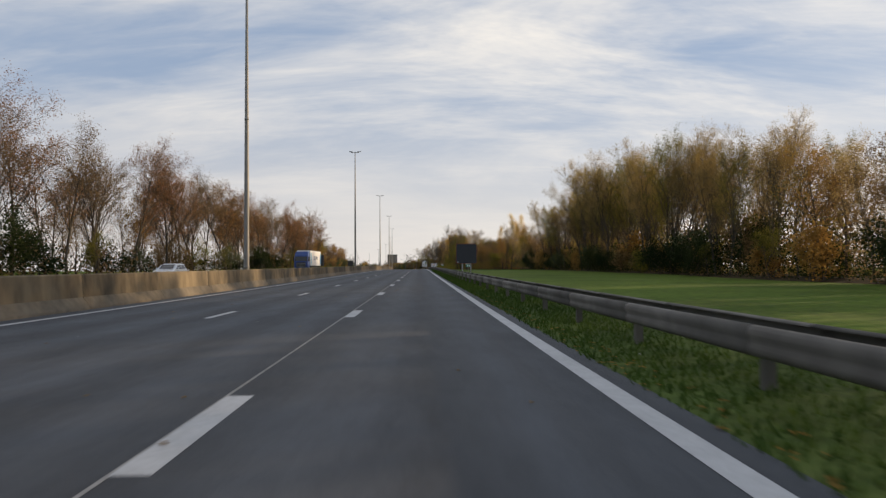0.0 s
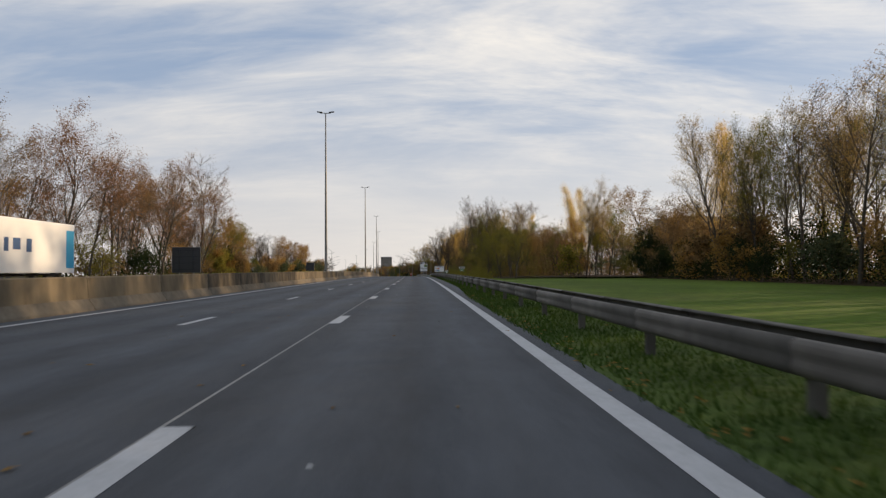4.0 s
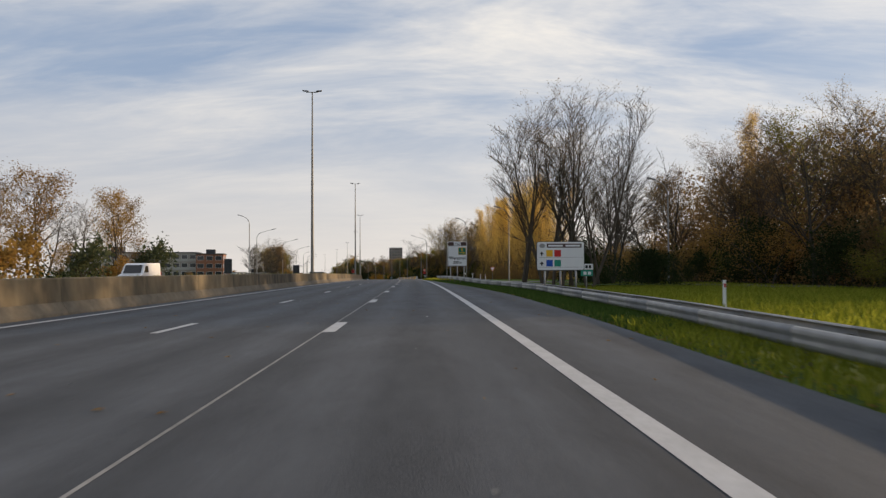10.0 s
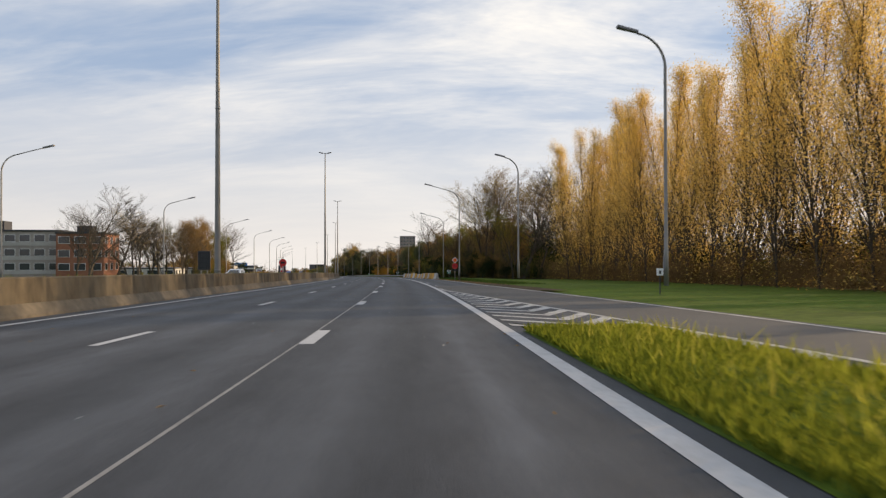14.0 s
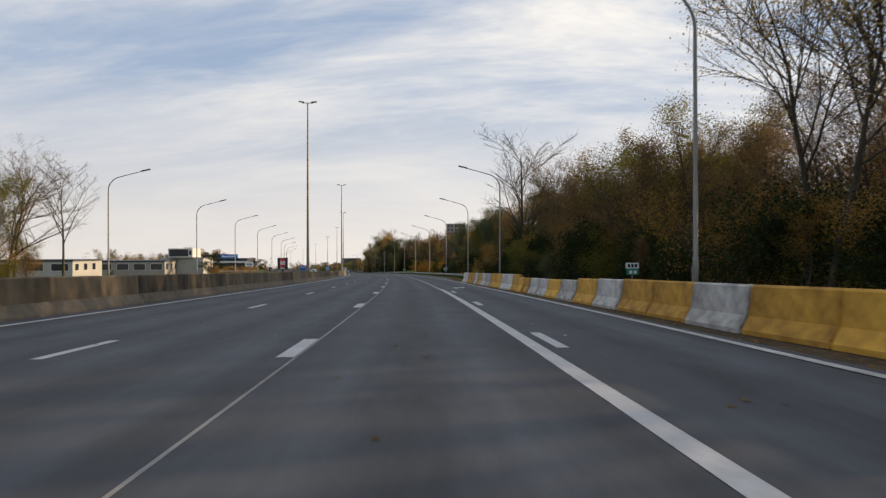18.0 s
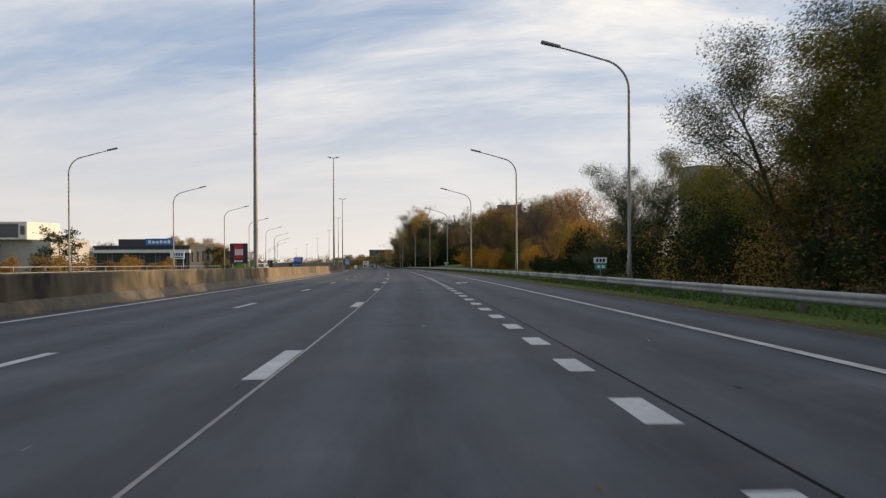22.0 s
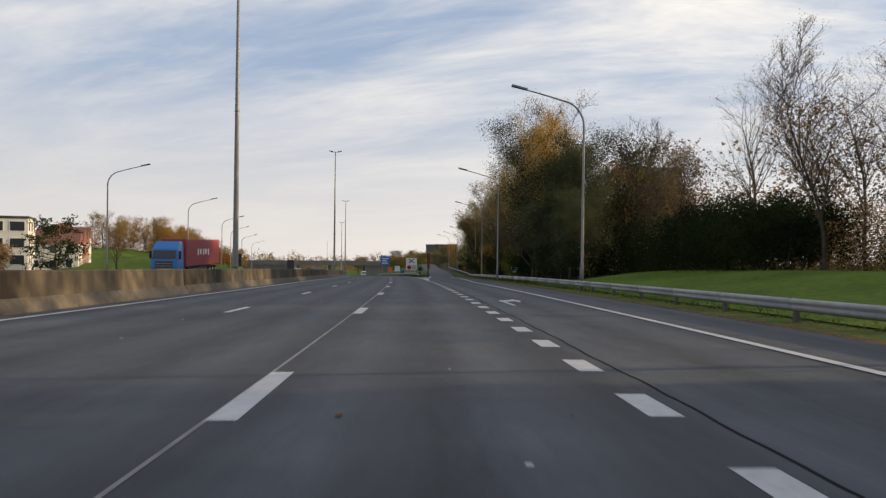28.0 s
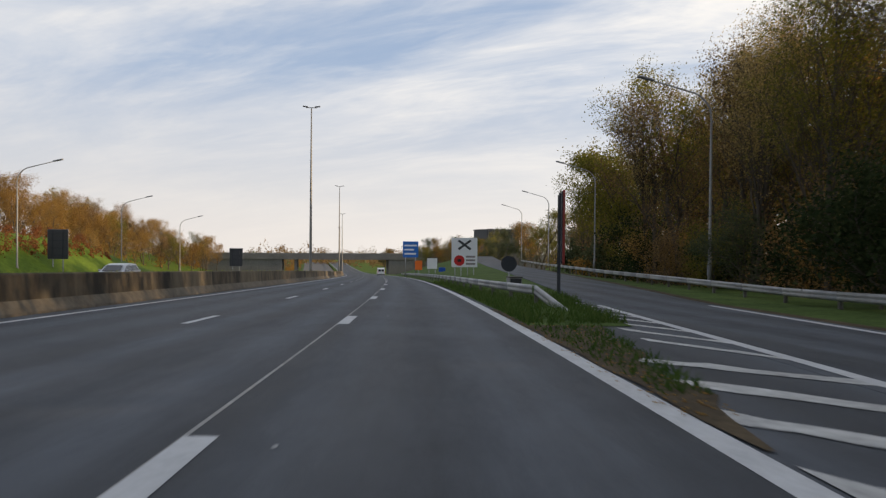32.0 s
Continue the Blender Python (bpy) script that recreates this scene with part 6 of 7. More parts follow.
for k in (-1, 1):
    part("cross_bar", flat([(-0.75 * k, 3.45), (-0.55 * k, 3.30), (0.75 * k, 4.25), (0.55 * k, 4.40)][:: k], -0.005 - 0.002 * k), DGREY, sg, "dark diagonal bar")
round_sign(sg, 2.2, 0.56, SIGN_WHITE, RED_P, -0.03, -0.55)
part("figures", rect(-0.75, -0.35, 2.05, 2.35, -0.046), BLACK, sg)
for k in range(3):
    part("text_bar", rect(0.15, 1.15, 1.75 + 0.38 * k, 1.95 + 0.38 * k, -0.006), paint("grey_lettering", (0.25, 0.22, 0.22)), sg)
posts(sg, (-1.0, -0.35, 0.35, 1.0), 1.6, 0.05)

sg = thing("blue_direction_sign", put(933, 5.1, 0.0), "blue direction sign with white lines on posts", "road sign")
part("panel", sheet(2.8, 2.9, 0.06, 0.1, 0, 3.6), paint("blue_sign_sheet", (0.02, 0.14, 0.50)), sg)
for k, (a, b) in enumerate(((-1.1, 1.0), (-1.1, 0.6), (-1.1, 1.1))):
    part("text_bar", rect(a, b, 4.1 + 0.75 * k, 4.4 + 0.75 * k, -0.005), SIGN_WHITE, sg)
posts(sg, (-0.9, 0.9), 3.8, 0.07)
sg = thing("warning_panel", put(917.3, 5.45, 0.0), "bright orange square warning panel beside the road", "road sign")
part("panel", sheet(1.15, 1.5, 0.05, 0.08, 0, 1.25), ORANGE_P, sg)
posts(sg, (0,), 1.4, 0.05)
sg = thing("white_cabinet_sign", put(917, 7.6, 0.0), "white board with dark lamps on top on posts", "road sign")
part("panel", sheet(1.6, 1.7, 0.06, 0.06, 0, 1.45), SIGN_WHITE, sg)
for k in (-1, 1):
    bm = bmesh.new()
    bmesh.ops.create_cone(bm, segments=14, radius1=0.14, radius2=0.12, depth=0.2, cap_ends=True, matrix=Matrix.Translation((0.45 * k, -0.06, 3.25)) @ Matrix.Rotation(math.pi / 2, 4, "X"))
    part("warning_lamp", bm, BLACK, sg)
posts(sg, (-0.5, 0.5), 1.6, 0.05)
sg = thing("small_blue_sign", put(921, 9.6, 0.0), "small blue sign on a short post", "road sign")
part("panel", sheet(1.1, 0.7, 0.05, 0.06, 0, 1.0), BLUE_P, sg)
posts(sg, (0,), 1.1, 0.04)
sg = thing("side_facing_sign", put(837.5, 8.25, 0.05, 79), "tall dark sign panel seen edge-on, on two posts", "road sign")
part("panel", sheet(2.4, 3.2, 0.10, 0.1, 0, 1.4), paint("red_panel_face", (0.22, 0.03, 0.02)), sg)
part("back", sheet(2.3, 3.1, 0.05, 0.1, 0, 1.45, 0.102), SIGN_BACK, sg)
for x in (-0.8, 0.8):
    bm = bmesh.new()
    box(bm, x - 0.05, x + 0.05, 0.16, 0.26, -0.2, 4.5)
    part("post", bm, SIGN_BACK, sg)
sg = thing("round_sign_back", put(847, 7.3, 0.05), "dark back of a round sign on a post", "road sign")
round_sign(sg, 1.5, 0.46, SIGN_BACK, SIGN_BACK)
posts(sg, (0,), 1.5, 0.035, 0.04)
sg = thing("control_cabinet", put(840.2, 6.5, 0.05, 12), "grey roadside control cabinet on the grass nose", "cabinet")
bm = bmesh.new()
part("body", box(bm, -0.32, 0.32, -0.2, 0.2, 0.0, 0.78, 0.02), GALV, sg)
bm = bmesh.new()
part("lid", box(bm, -0.35, 0.35, -0.23, 0.23, 0.775, 0.83, 0.015), GALV_DULL, sg)
bm = bmesh.new()
part("door", box(bm, -0.27, 0.27, -0.215, -0.2, 0.06, 0.72, 0.004), DGREY, sg)
sg = thing("meter_box", put(378.2, 12.68, 0.3, 5, 0.75), "small white meter box on a thin dark post beside the lamp", "cabinet")
bm = bmesh.new()
part("post", box(bm, -0.03, 0.03, -0.03, 0.03, -0.3, 0.82, 0.005), DGREY, sg)
bm = bmesh.new()
part("body", box(bm, -0.17, 0.17, -0.1, 0.1, 0.8, 1.22, 0.02), SIGN_WHITE, sg)
bm = bmesh.new()
part("label_plate", box(bm, -0.1, 0.02, -0.106, -0.1, 0.9, 1.1, 0.002), DGREY, sg, "dark rectangular plate on the white box")
sg = thing("bollard", put(350.2, 7.6, 0.0), "weathered grey concrete bollard in the wedge grass", "bollard")
bm = bmesh.new()
tube(bm, [(0, 0, -0.1), (0, 0, 0.66), (0, 0, 0.72), (0, 0, 0.75)], [0.085, 0.08, 0.075, 0.03], 12)
part("shaft", bm, GALV_DULL, sg)
sg = thing("headed_post", put(362.2, 12.3, 0.0), "short pale post with a rounded grey head in the grass", "marker post")
bm = bmesh.new()
part("post", box(bm, -0.04, 0.04, -0.03, 0.03, -0.2, 0.9, 0.01), SIGN_WHITE, sg)
bm = bmesh.new()
tube(bm, [(-0.26, 0, 0.93), (-0.24, 0, 0.94), (0.2, 0, 0.96), (0.22, 0, 0.96)], [0.03, 0.09, 0.09, 0.03], 10)
part("head", bm, GALV, sg, "rounded grey head")


def marker_post(s, o):
    th = thing("marker_post", put(s, o, 0.0), "short white plastic marker post in the grass", "marker post", "marker posts")
    bm = bmesh.new()
    part("post", box(bm, -0.05, 0.05, -0.03, 0.03, -0.1, 0.85, 0.015), SIGN_WHITE, th)
    bm = bmesh.new()
    part("reflector", box(bm, -0.035, 0.035, -0.036, -0.03, 0.62, 0.74, 0.002), RED_P, th)


for s, o in ((347, 12.5), (357, 13.0), (300, 12.5), (268, 11.5)):
    marker_post(s, o)


# ---- vehicles ----
CAR_GLASS = mat("car_glass", (0.015, 0.018, 0.022), 0.12, var=0.1, scale=1, scale2=0.3, bump=0.0, spec=0.6)
TYRE = mat("tyre_rubber", (0.015, 0.015, 0.015), 0.9, var=0.2, scale=8, scale2=1, bump=0.1)
RIM = mat("wheel_rim", (0.35, 0.35, 0.36), 0.4, 0.7, var=0.1, scale=4, scale2=1, bump=0.0)
HEADLAMP = mat("headlamp_glass", (0.75, 0.75, 0.72), 0.15, var=0.05, scale=4, scale2=1, bump=0.0)


def car_paint(name, rgb):
    return mat(name, rgb, 0.28, var=0.06, scale=1.5, scale2=0.4, bump=0.0, spec=0.5)


def hull(profile, half, tuck):
    """A body from a side outline (y, z): width narrows with height by tuck, edges rounded off."""
    bm = bmesh.new()
    rows = []
    for sx, inset in ((-1, 0.06), (-1, 0.0), (1, 0.0), (1, 0.06)):
        row = []
        for y, z in profile:
            w = half - tuck(z)
            cy, cz = 0.0, 0.75
            k = 1 - (inset * 0.9)
            row.append(bm.verts.new((sx * (w - (0.0 if inset else 0.05) + (0.0 if not inset else 0.0)), cy + (y - cy) * k, cz + (z - cz) * k)))
        rows.append(row)
    # order: outer left cap, left, right, outer right cap
    for r0, r1 in zip(rows, rows[1:]):
        for i in range(len(profile)):
            j = (i + 1) % len(profile)
            bm.faces.new((r0[i], r0[j], r1[j], r1[i]))
    bm.faces.new(rows[0][::-1])
    bm.faces.new(rows[-1])
    bmesh.ops.recalc_face_normals(bm, faces=bm.faces)
    return bm


def wheel(th, x, y, r=0.32, w=0.2):
    bm = bmesh.new()
    bmesh.ops.create_cone(bm, segments=20, radius1=r, radius2=r, depth=w, cap_ends=True, matrix=Matrix.Translation((x, y, r)) @ Matrix.Rotation(math.pi / 2, 4, "Y"))
    bmesh.ops.bevel(bm, geom=[e for e in bm.edges if len(e.link_faces) == 2 and any(len(f.verts) > 4 for f in e.link_faces)], offset=0.03, segments=2, affect="EDGES")
    t = part("wheel", bm, TYRE, th)
    bm = bmesh.new()
    bmesh.ops.create_cone(bm, segments=16, radius1=r * 0.62, radius2=r * 0.5, depth=0.03, cap_ends=True, matrix=Matrix.Translation((x + math.copysign(w / 2 + 0.004, x), y, r)) @ Matrix.Rotation(math.pi / 2 if x > 0 else -math.pi / 2, 4, "Y"))
    part("rim", bm, RIM, t)


def car(m, body, label, group="cars on the opposite carriageway", estate=False):
    """Nose towards +y."""
    th = thing("car", m, label, "car", group)
    prof = [(-2.05, 0.25), (-2.12, 0.55), (-2.08, 0.95), (-1.75, 1.0), (1.1, 0.98), (1.95, 0.80), (2.1, 0.6), (2.1, 0.28)]
    part("body", hull(prof, 0.88, lambda z: max(0, z - 0.6) * 0.12), body, th)
    tail = -1.98 if estate else -1.85
    top = [(tail, 0.97), (tail + 0.28, 1.38), (-0.9, 1.47), (-0.1, 1.46), (0.35, 1.36), (1.15, 0.96)]
    part("roof", hull(top, 0.86, lambda z: max(0, z - 0.9) * 0.32), body, th)
    part("windscreen", flat_quad([(0.60, 1.14, 1.005), (-0.60, 1.14, 1.005), (-0.54, 0.42, 1.365), (0.54, 0.42, 1.365)], (0, 0.03, 0.02)), CAR_GLASS, th)
    part("rear_window", flat_quad([(-0.58, tail - 0.0, 1.02), (0.58, tail - 0.0, 1.02), (0.52, tail + 0.25, 1.37), (-0.52, tail + 0.25, 1.37)], (0, -0.03, 0.02)), CAR_GLASS, th)
    for sx in (-1, 1):
        for y0, y1, y2, y3 in ((-1.6, -0.45, -0.45, -1.3), (-0.38, 0.95, 0.38, -0.38)):
            q = [(sx * 0.842, y0, 1.0), (sx * 0.842, y1, 1.0), (sx * 0.745, y2, 1.34), (sx * 0.745, y3, 1.34)]
            part("side_window", flat_quad(q if sx > 0 else q[::-1], (sx * 0.012, 0, 0)), CAR_GLASS, th)
        bm = bmesh.new()
        part("headlamp", box(bm, sx * 0.68 - 0.15, sx * 0.68 + 0.15, 1.98, 2.09, 0.62, 0.75, 0.02), HEADLAMP, th)
        bm = bmesh.new()
        part("tail_lamp", box(bm, sx * 0.70 - 0.1, sx * 0.70 + 0.1, -2.13, -2.02, 0.7, 0.92, 0.02), RED_P, th)
        bm = bmesh.new()
        part("mirror", box(bm, sx * 0.93 - 0.08, sx * 0.93 + 0.08, 0.7, 0.82, 0.98, 1.1, 0.03), body, th)
        for y in (-1.28, 1.3):
            wheel(th, sx * 0.78, y)
    bm = bmesh.new()
    part("grille", box(bm, -0.45, 0.45, 2.06, 2.115, 0.36, 0.55, 0.01), BLACK, th)
    bm = bmesh.new()
    part("number_plate", box(bm, -0.26, 0.26, 2.115, 2.125, 0.42, 0.53), SIGN_WHITE, th)
    return th


def flat_quad(pts, off):
    bm = bmesh.new()
    bm.faces.new([bm.verts.new(Vector(p) + Vector(off)) for p in pts])
    return bm


def van(m, body, label):
    th = thing("van", m, label, "van")
    prof = [(-2.5, 0.3), (-2.52, 1.9), (-2.35, 2.0), (0.75, 2.0), (1.2, 1.85), (1.75, 1.12), (2.4, 0.95), (2.5, 0.6), (2.48, 0.3)]
    part("body", hull(prof, 0.97, lambda z: max(0, z - 1.0) * 0.1), body, th)
    part("windscreen", flat_quad([(0.74, 1.74, 1.14), (-0.74, 1.74, 1.14), (-0.7, 1.24, 1.82), (0.7, 1.24, 1.82)], (0, 0.03, 0.02)), CAR_GLASS, th)
    for sx in (-1, 1):
        part("rear_window", flat_quad([(sx * 0.42 - 0.33, -2.55, 1.15), (sx * 0.42 + 0.33, -2.55, 1.15), (sx * 0.42 + 0.3, -2.55, 1.72), (sx * 0.42 - 0.3, -2.55, 1.72)], (0, 0, 0)), CAR_GLASS, th)
        q = [(sx * 0.935, 0.55, 1.2), (sx * 0.935, 1.5, 1.2), (sx * 0.885, 1.12, 1.75), (sx * 0.885, 0.55, 1.75)]
        part("side_window", flat_quad(q if sx > 0 else q[::-1], (sx * 0.02, 0, 0)), CAR_GLASS, th)
        bm = bmesh.new()
        part("tail_lamp", box(bm, sx * 0.88 - 0.06, sx * 0.88 + 0.06, -2.56, -2.48, 0.8, 1.2, 0.01), RED_P, th)
        bm = bmesh.new()
        part("headlamp", box(bm, sx * 0.74 - 0.14, sx * 0.74 + 0.14, 2.36, 2.47, 0.7, 0.9, 0.02), HEADLAMP, th)
        for y in (-1.5, 1.55):
            wheel(th, sx * 0.86, y, 0.34)
    bm = bmesh.new()
    part("bumper", box(bm, -0.9, 0.9, -2.6, -2.5, 0.32, 0.55, 0.03), DGREY, th)
    bm = bmesh.new()
    part("number_plate", box(bm, -0.26, 0.26, -2.612, -2.6, 0.6, 0.72), SIGN_WHITE, th)
    return th


def truck(m, cab, trailer, label, stripe_m=None):
    """Cab towards +y, curtain-sided trailer behind."""
    th = thing("truck", m, label, "truck", "trucks on the opposite carriageway")
    prof = [(-0.1, 0.55), (-0.1, 3.3), (0.1, 3.72), (1.1, 3.72), (1.9, 3.0), (2.18, 1.9), (2.25, 1.2), (2.22, 0.45)]
    part("cab", hull(prof, 1.26, lambda z: max(0, z - 2.8) * 0.12), cab, th)
    part("windscreen", flat_quad([(1.12, 2.17, 1.98), (-1.12, 2.17, 1.98), (-1.08, 1.92, 2.82), (1.08, 1.92, 2.82)], (0, 0.03, 0.0)), CAR_GLASS, th)
    bm = bmesh.new()
    part("grille", box(bm, -0.85, 0.85, 2.2, 2.29, 0.9, 1.75, 0.03), DGREY, th)
    for k in range(3):
        bm = bmesh.new()
        part("grille_bar", box(bm, -0.8, 0.8, 2.29, 2.31, 1.0 + 0.25 * k, 1.06 + 0.25 * k), GALV, th)
    bm = bmesh.new()
    part("bumper", box(bm, -1.22, 1.22, 2.1, 2.3, 0.35, 0.8, 0.05), cab, th)
    for sx in (-1, 1):
        q = [(sx * 1.22, 0.7, 1.95), (sx * 1.22, 1.8, 1.9), (sx * 1.2, 1.6, 2.75), (sx * 1.2, 0.7, 2.75)]
        part("side_window", flat_quad(q if sx > 0 else q[::-1], (sx * 0.012, 0, 0)), CAR_GLASS, th)
        bm = bmesh.new()
        part("mirror", box(bm, sx * 1.42 - 0.1, sx * 1.42 + 0.1, 1.75, 1.9, 2.0, 2.75, 0.03), BLACK, th)
        bm = bmesh.new()
        part("headlamp", box(bm, sx * 0.98 - 0.2, sx * 0.98 + 0.2, 2.24, 2.32, 0.55, 0.75, 0.02), HEADLAMP, th)
        bm = bmesh.new()
        part("side_guard", box(bm, sx * 1.2 - 0.03, sx * 1.2 + 0.03, -9.0, -3.2, 0.45, 0.95, 0.01), DGREY, th)
        for y in (1.3, -1.9, -10.2, -11.5, -12.8):
            wheel(th, sx * 1.08, y, 0.5, 0.3)
    bm = bmesh.new()
    part("trailer", box(bm, -1.27, 1.27, -14.2, -0.75, 1.12, 3.98, 0.05), trailer, th)
    bm = bmesh.new()
    part("chassis", box(bm, -0.5, 0.5, -14.0, 0.0, 0.75, 1.1, 0.02), BLACK, th)
    for sx in (-1, 1):
        for k in range(2):
            if stripe_m:
                y0 = -1.5 if k == 0 else -13.6
                bm = bmesh.new()
                part("side_stripe", box(bm, sx * 1.272, sx * 1.278, y0 - 0.5, y0 + 0.4, 1.4, 3.6), stripe_m, th, "bright blue side stripe")
        for k in range(5):
            bm = bmesh.new()
            w_ = (0.9, 1.2, 0.7, 1.0, 0.8)[k] * 0.55
            part("side_motif", box(bm, sx * 1.272, sx * 1.279, -9.6 + 1.05 * k, -9.6 + 1.05 * k + w_, 2.25 + 0.1 * (k % 2), 2.95), SIGN_WHITE if not stripe_m else paint("dark_blue_motif", (0.03, 0.08, 0.2)), th)
    return th


WHITE_CAR, RED_CAR, SILVER_CAR = car_paint("white_car_paint", (0.72, 0.73, 0.75)), car_paint("dark_red_car_paint", (0.16, 0.02, 0.025)), car_paint("silver_car_paint", (0.42, 0.43, 0.45))
car(put(56, -20.6, 0.005, 180), WHITE_CAR, "white hatchback car on the opposite carriageway")
truck(put(122.5, -20.0, 0.005, 180), car_paint("deep_blue_cab_paint", (0.01, 0.05, 0.22)), mat("white_trailer_side", (0.70, 0.71, 0.72), 0.6, var=0.06, scale=1, scale2=0.3, bump=0.05), "blue lorry with a white curtain-sided trailer", paint("cyan_stripe", (0.02, 0.30, 0.55)))
car(put(262, -19.0, 0.005, 180), RED_CAR, "dark red estate car on the opposite carriageway", estate=True)
van(put(308, -22.4, 0.005, 180), WHITE_CAR, "white delivery van on the opposite carriageway")
car(put(432, -17.4, 0.005, 180), WHITE_CAR, "white estate car on the opposite carriageway", estate=True)
car(put(648, -17.2, 0.005, 180), SILVER_CAR, "silver hatchback car on the opposite carriageway")
truck(put(776.5, -22.4, 0.005, 180), car_paint("bright_blue_cab_paint", (0.02, 0.17, 0.48)), mat("red_trailer_side", (0.30, 0.05, 0.055), 0.6, var=0.1, scale=1, scale2=0.3, bump=0.05), "bright blue lorry with a red curtain-sided trailer")
car(put(857, -18.6, 0.005, 180), SILVER_CAR, "silver car on the opposite carriageway")
van(put(992, 1.75, 0.005), WHITE_CAR, "white van on the motorway lane ahead")

# ---- buildings ----
RENDER_W = mat("white_render", (0.60, 0.59, 0.56), 0.85, var=0.12, scale=2, scale2=0.2, bump=0.1)
RENDER_G = mat("grey_cladding", (0.24, 0.245, 0.26), 0.7, var=0.15, scale=2, scale2=0.2, bump=0.05)
BRICK_M = mat("red_brick", (0.22, 0.085, 0.05), 0.9, var=0.25, scale=9, scale2=0.5, bump=0.2, tint=(0.36, 0.17, 0.10))
DARKCLAD = mat("dark_cladding", (0.045, 0.047, 0.055), 0.6, var=0.2, scale=2, scale2=0.2, bump=0.05)
WINDOW = mat("window_glass", (0.03, 0.035, 0.045), 0.1, var=0.2, scale=0.6, scale2=0.2, bump=0.0, spec=0.7)
ROOF_T = mat("roof_tiles", (0.16, 0.075, 0.05), 0.9, var=0.3, scale=5, scale2=0.5, bump=0.3)
BROWN_CLAD = mat("brown_grey_cladding", (0.20, 0.165, 0.145), 0.8, var=0.15, scale=2, scale2=0.2, bump=0.05)
CONC_OLD = mat("weathered_facade", (0.30, 0.275, 0.25), 0.9, var=0.25, scale=1.5, scale2=0.2, bump=0.1)
CONC_B = mat("facade_concrete", (0.40, 0.39, 0.37), 0.9, var=0.15, scale=2, scale2=0.2, bump=0.1)


def block(m, w, d, h, wall, label, floors, cols, ground=0.0, wh=1.4, bands=None, extra=()):
    """A block with its front towards -y: walls, roof, and rows of framed windows on the front and the side to +x."""
    th = thing("building", m, label, "building")
    bm = bmesh.new()
    part("shell", box(bm, -w / 2, w / 2, 0, d, -3, h), wall, th)
    bm = bmesh.new()
    part("roof", box(bm, -w / 2 - 0.2, w / 2 + 0.2, -0.2, d + 0.2, h, h + 0.35, 0.03), DARKCLAD, th)
    fh = (h - ground) / floors
    for f in range(floors):
        z0 = ground + fh * f + (fh - wh) * 0.55
        if bands:
            bm = bmesh.new()
            part("band", box(bm, -w / 2 - 0.02, w / 2 + 0.02, -0.08, 0.0, ground + fh * f, z0 - 0.12), bands, th)
        for c in range(cols):
            cw = w / cols
            x0 = -w / 2 + cw * c + cw * 0.16
            x1 = x0 + cw * 0.68
            bm = bmesh.new()
            wf = part("window", box(bm, x0 - 0.07, x1 + 0.07, -0.07, 0.05, z0 - 0.07, z0 + wh + 0.07), SIGN_WHITE if wall is not DARKCLAD else RENDER_G, th)
            part("pane", rect(x0, x1, z0, z0 + wh, -0.075), WINDOW, wf)
        for c in range(max(1, int(d / 4))):
            y0 = 1.0 + 4 * c
            bm = bmesh.new()
            wf = part("window", box(bm, w / 2 - 0.05, w / 2 + 0.06, y0 - 0.06, y0 + 1.7, z0 - 0.06, z0 + wh + 0.06), SIGN_WHITE if wall is not DARKCLAD else RENDER_G, th)
            part("pane", flat_quad([(w / 2 + 0.065, y0, z0), (w / 2 + 0.065, y0 + 1.62, z0), (w / 2 + 0.065, y0 + 1.62, z0 + wh), (w / 2 + 0.065, y0, z0 + wh)], (0, 0, 0)), WINDOW, wf)
    for x0, x1, y0, y1, hh in extra:
        bm = bmesh.new()
        part("roof_box", box(bm, x0, x1, y0, y1, h + 0.3, h + hh), DARKCLAD, th)
    return th


block(put(500, -86, 0, 4), 42, 12, 10.0, CONC_OLD, "long pale three-storey apartment block with window bands", 3, 15, 1.2, 1.35, CONC_B, ((-8, -4, 3, 7, 2.3), (6, 9, 3, 7, 2.3), (-16, -12.5, 3, 7, 2.0)))
block(put(498, -60.2, 0, 4), 9.0, 12, 9.4, BRICK_M, "red brick end block of apartments", 3, 3, 1.2, 1.35, None, ((-1.5, 1.5, 3, 6, 1.8),))
block(put(768, 115, 0, 14), 10.5, 10, 33.5, RENDER_G, "tall grey apartment tower with paired windows", 10, 4, 2.0, 1.6)
block(put(800, 152, 0, 14), 14, 14, 29, RENDER_G, "tall grey apartment tower behind trees", 9, 4, 2.0, 1.6)
block(put(258, 78, 0, 14), 24, 12, 13.5, RENDER_G, "grey apartment block behind bare trees", 4, 8, 1.0, 1.4, CONC_B)
block(put(1042, 47, 5, 8), 12, 14, 10.5, DARKCLAD, "large dark building above the trees", 3, 5, 8.0, 1.8)
block(pose(-36, 931, -16, 0, 0, 4), 13, 12, 32.5, BROWN_CLAD, "tall brown-grey apartment tower in the distance", 11, 5, 2.0, 1.5)
# shops and offices on the left
block(put(648, -68, 0, -3), 22, 18, 3.8, CONC_OLD, "low pale warehouse with a dark fascia", 1, 5, 1.0, 1.6, None)
cube = thing("office_box", put(659, -55, 0, -3), "white framed glass office box on a low building", "building")
bm = bmesh.new()
part("lower_shell", box(bm, -6, 6, 0, 12, -3, 5.2), CONC_B, cube)
bm = bmesh.new()
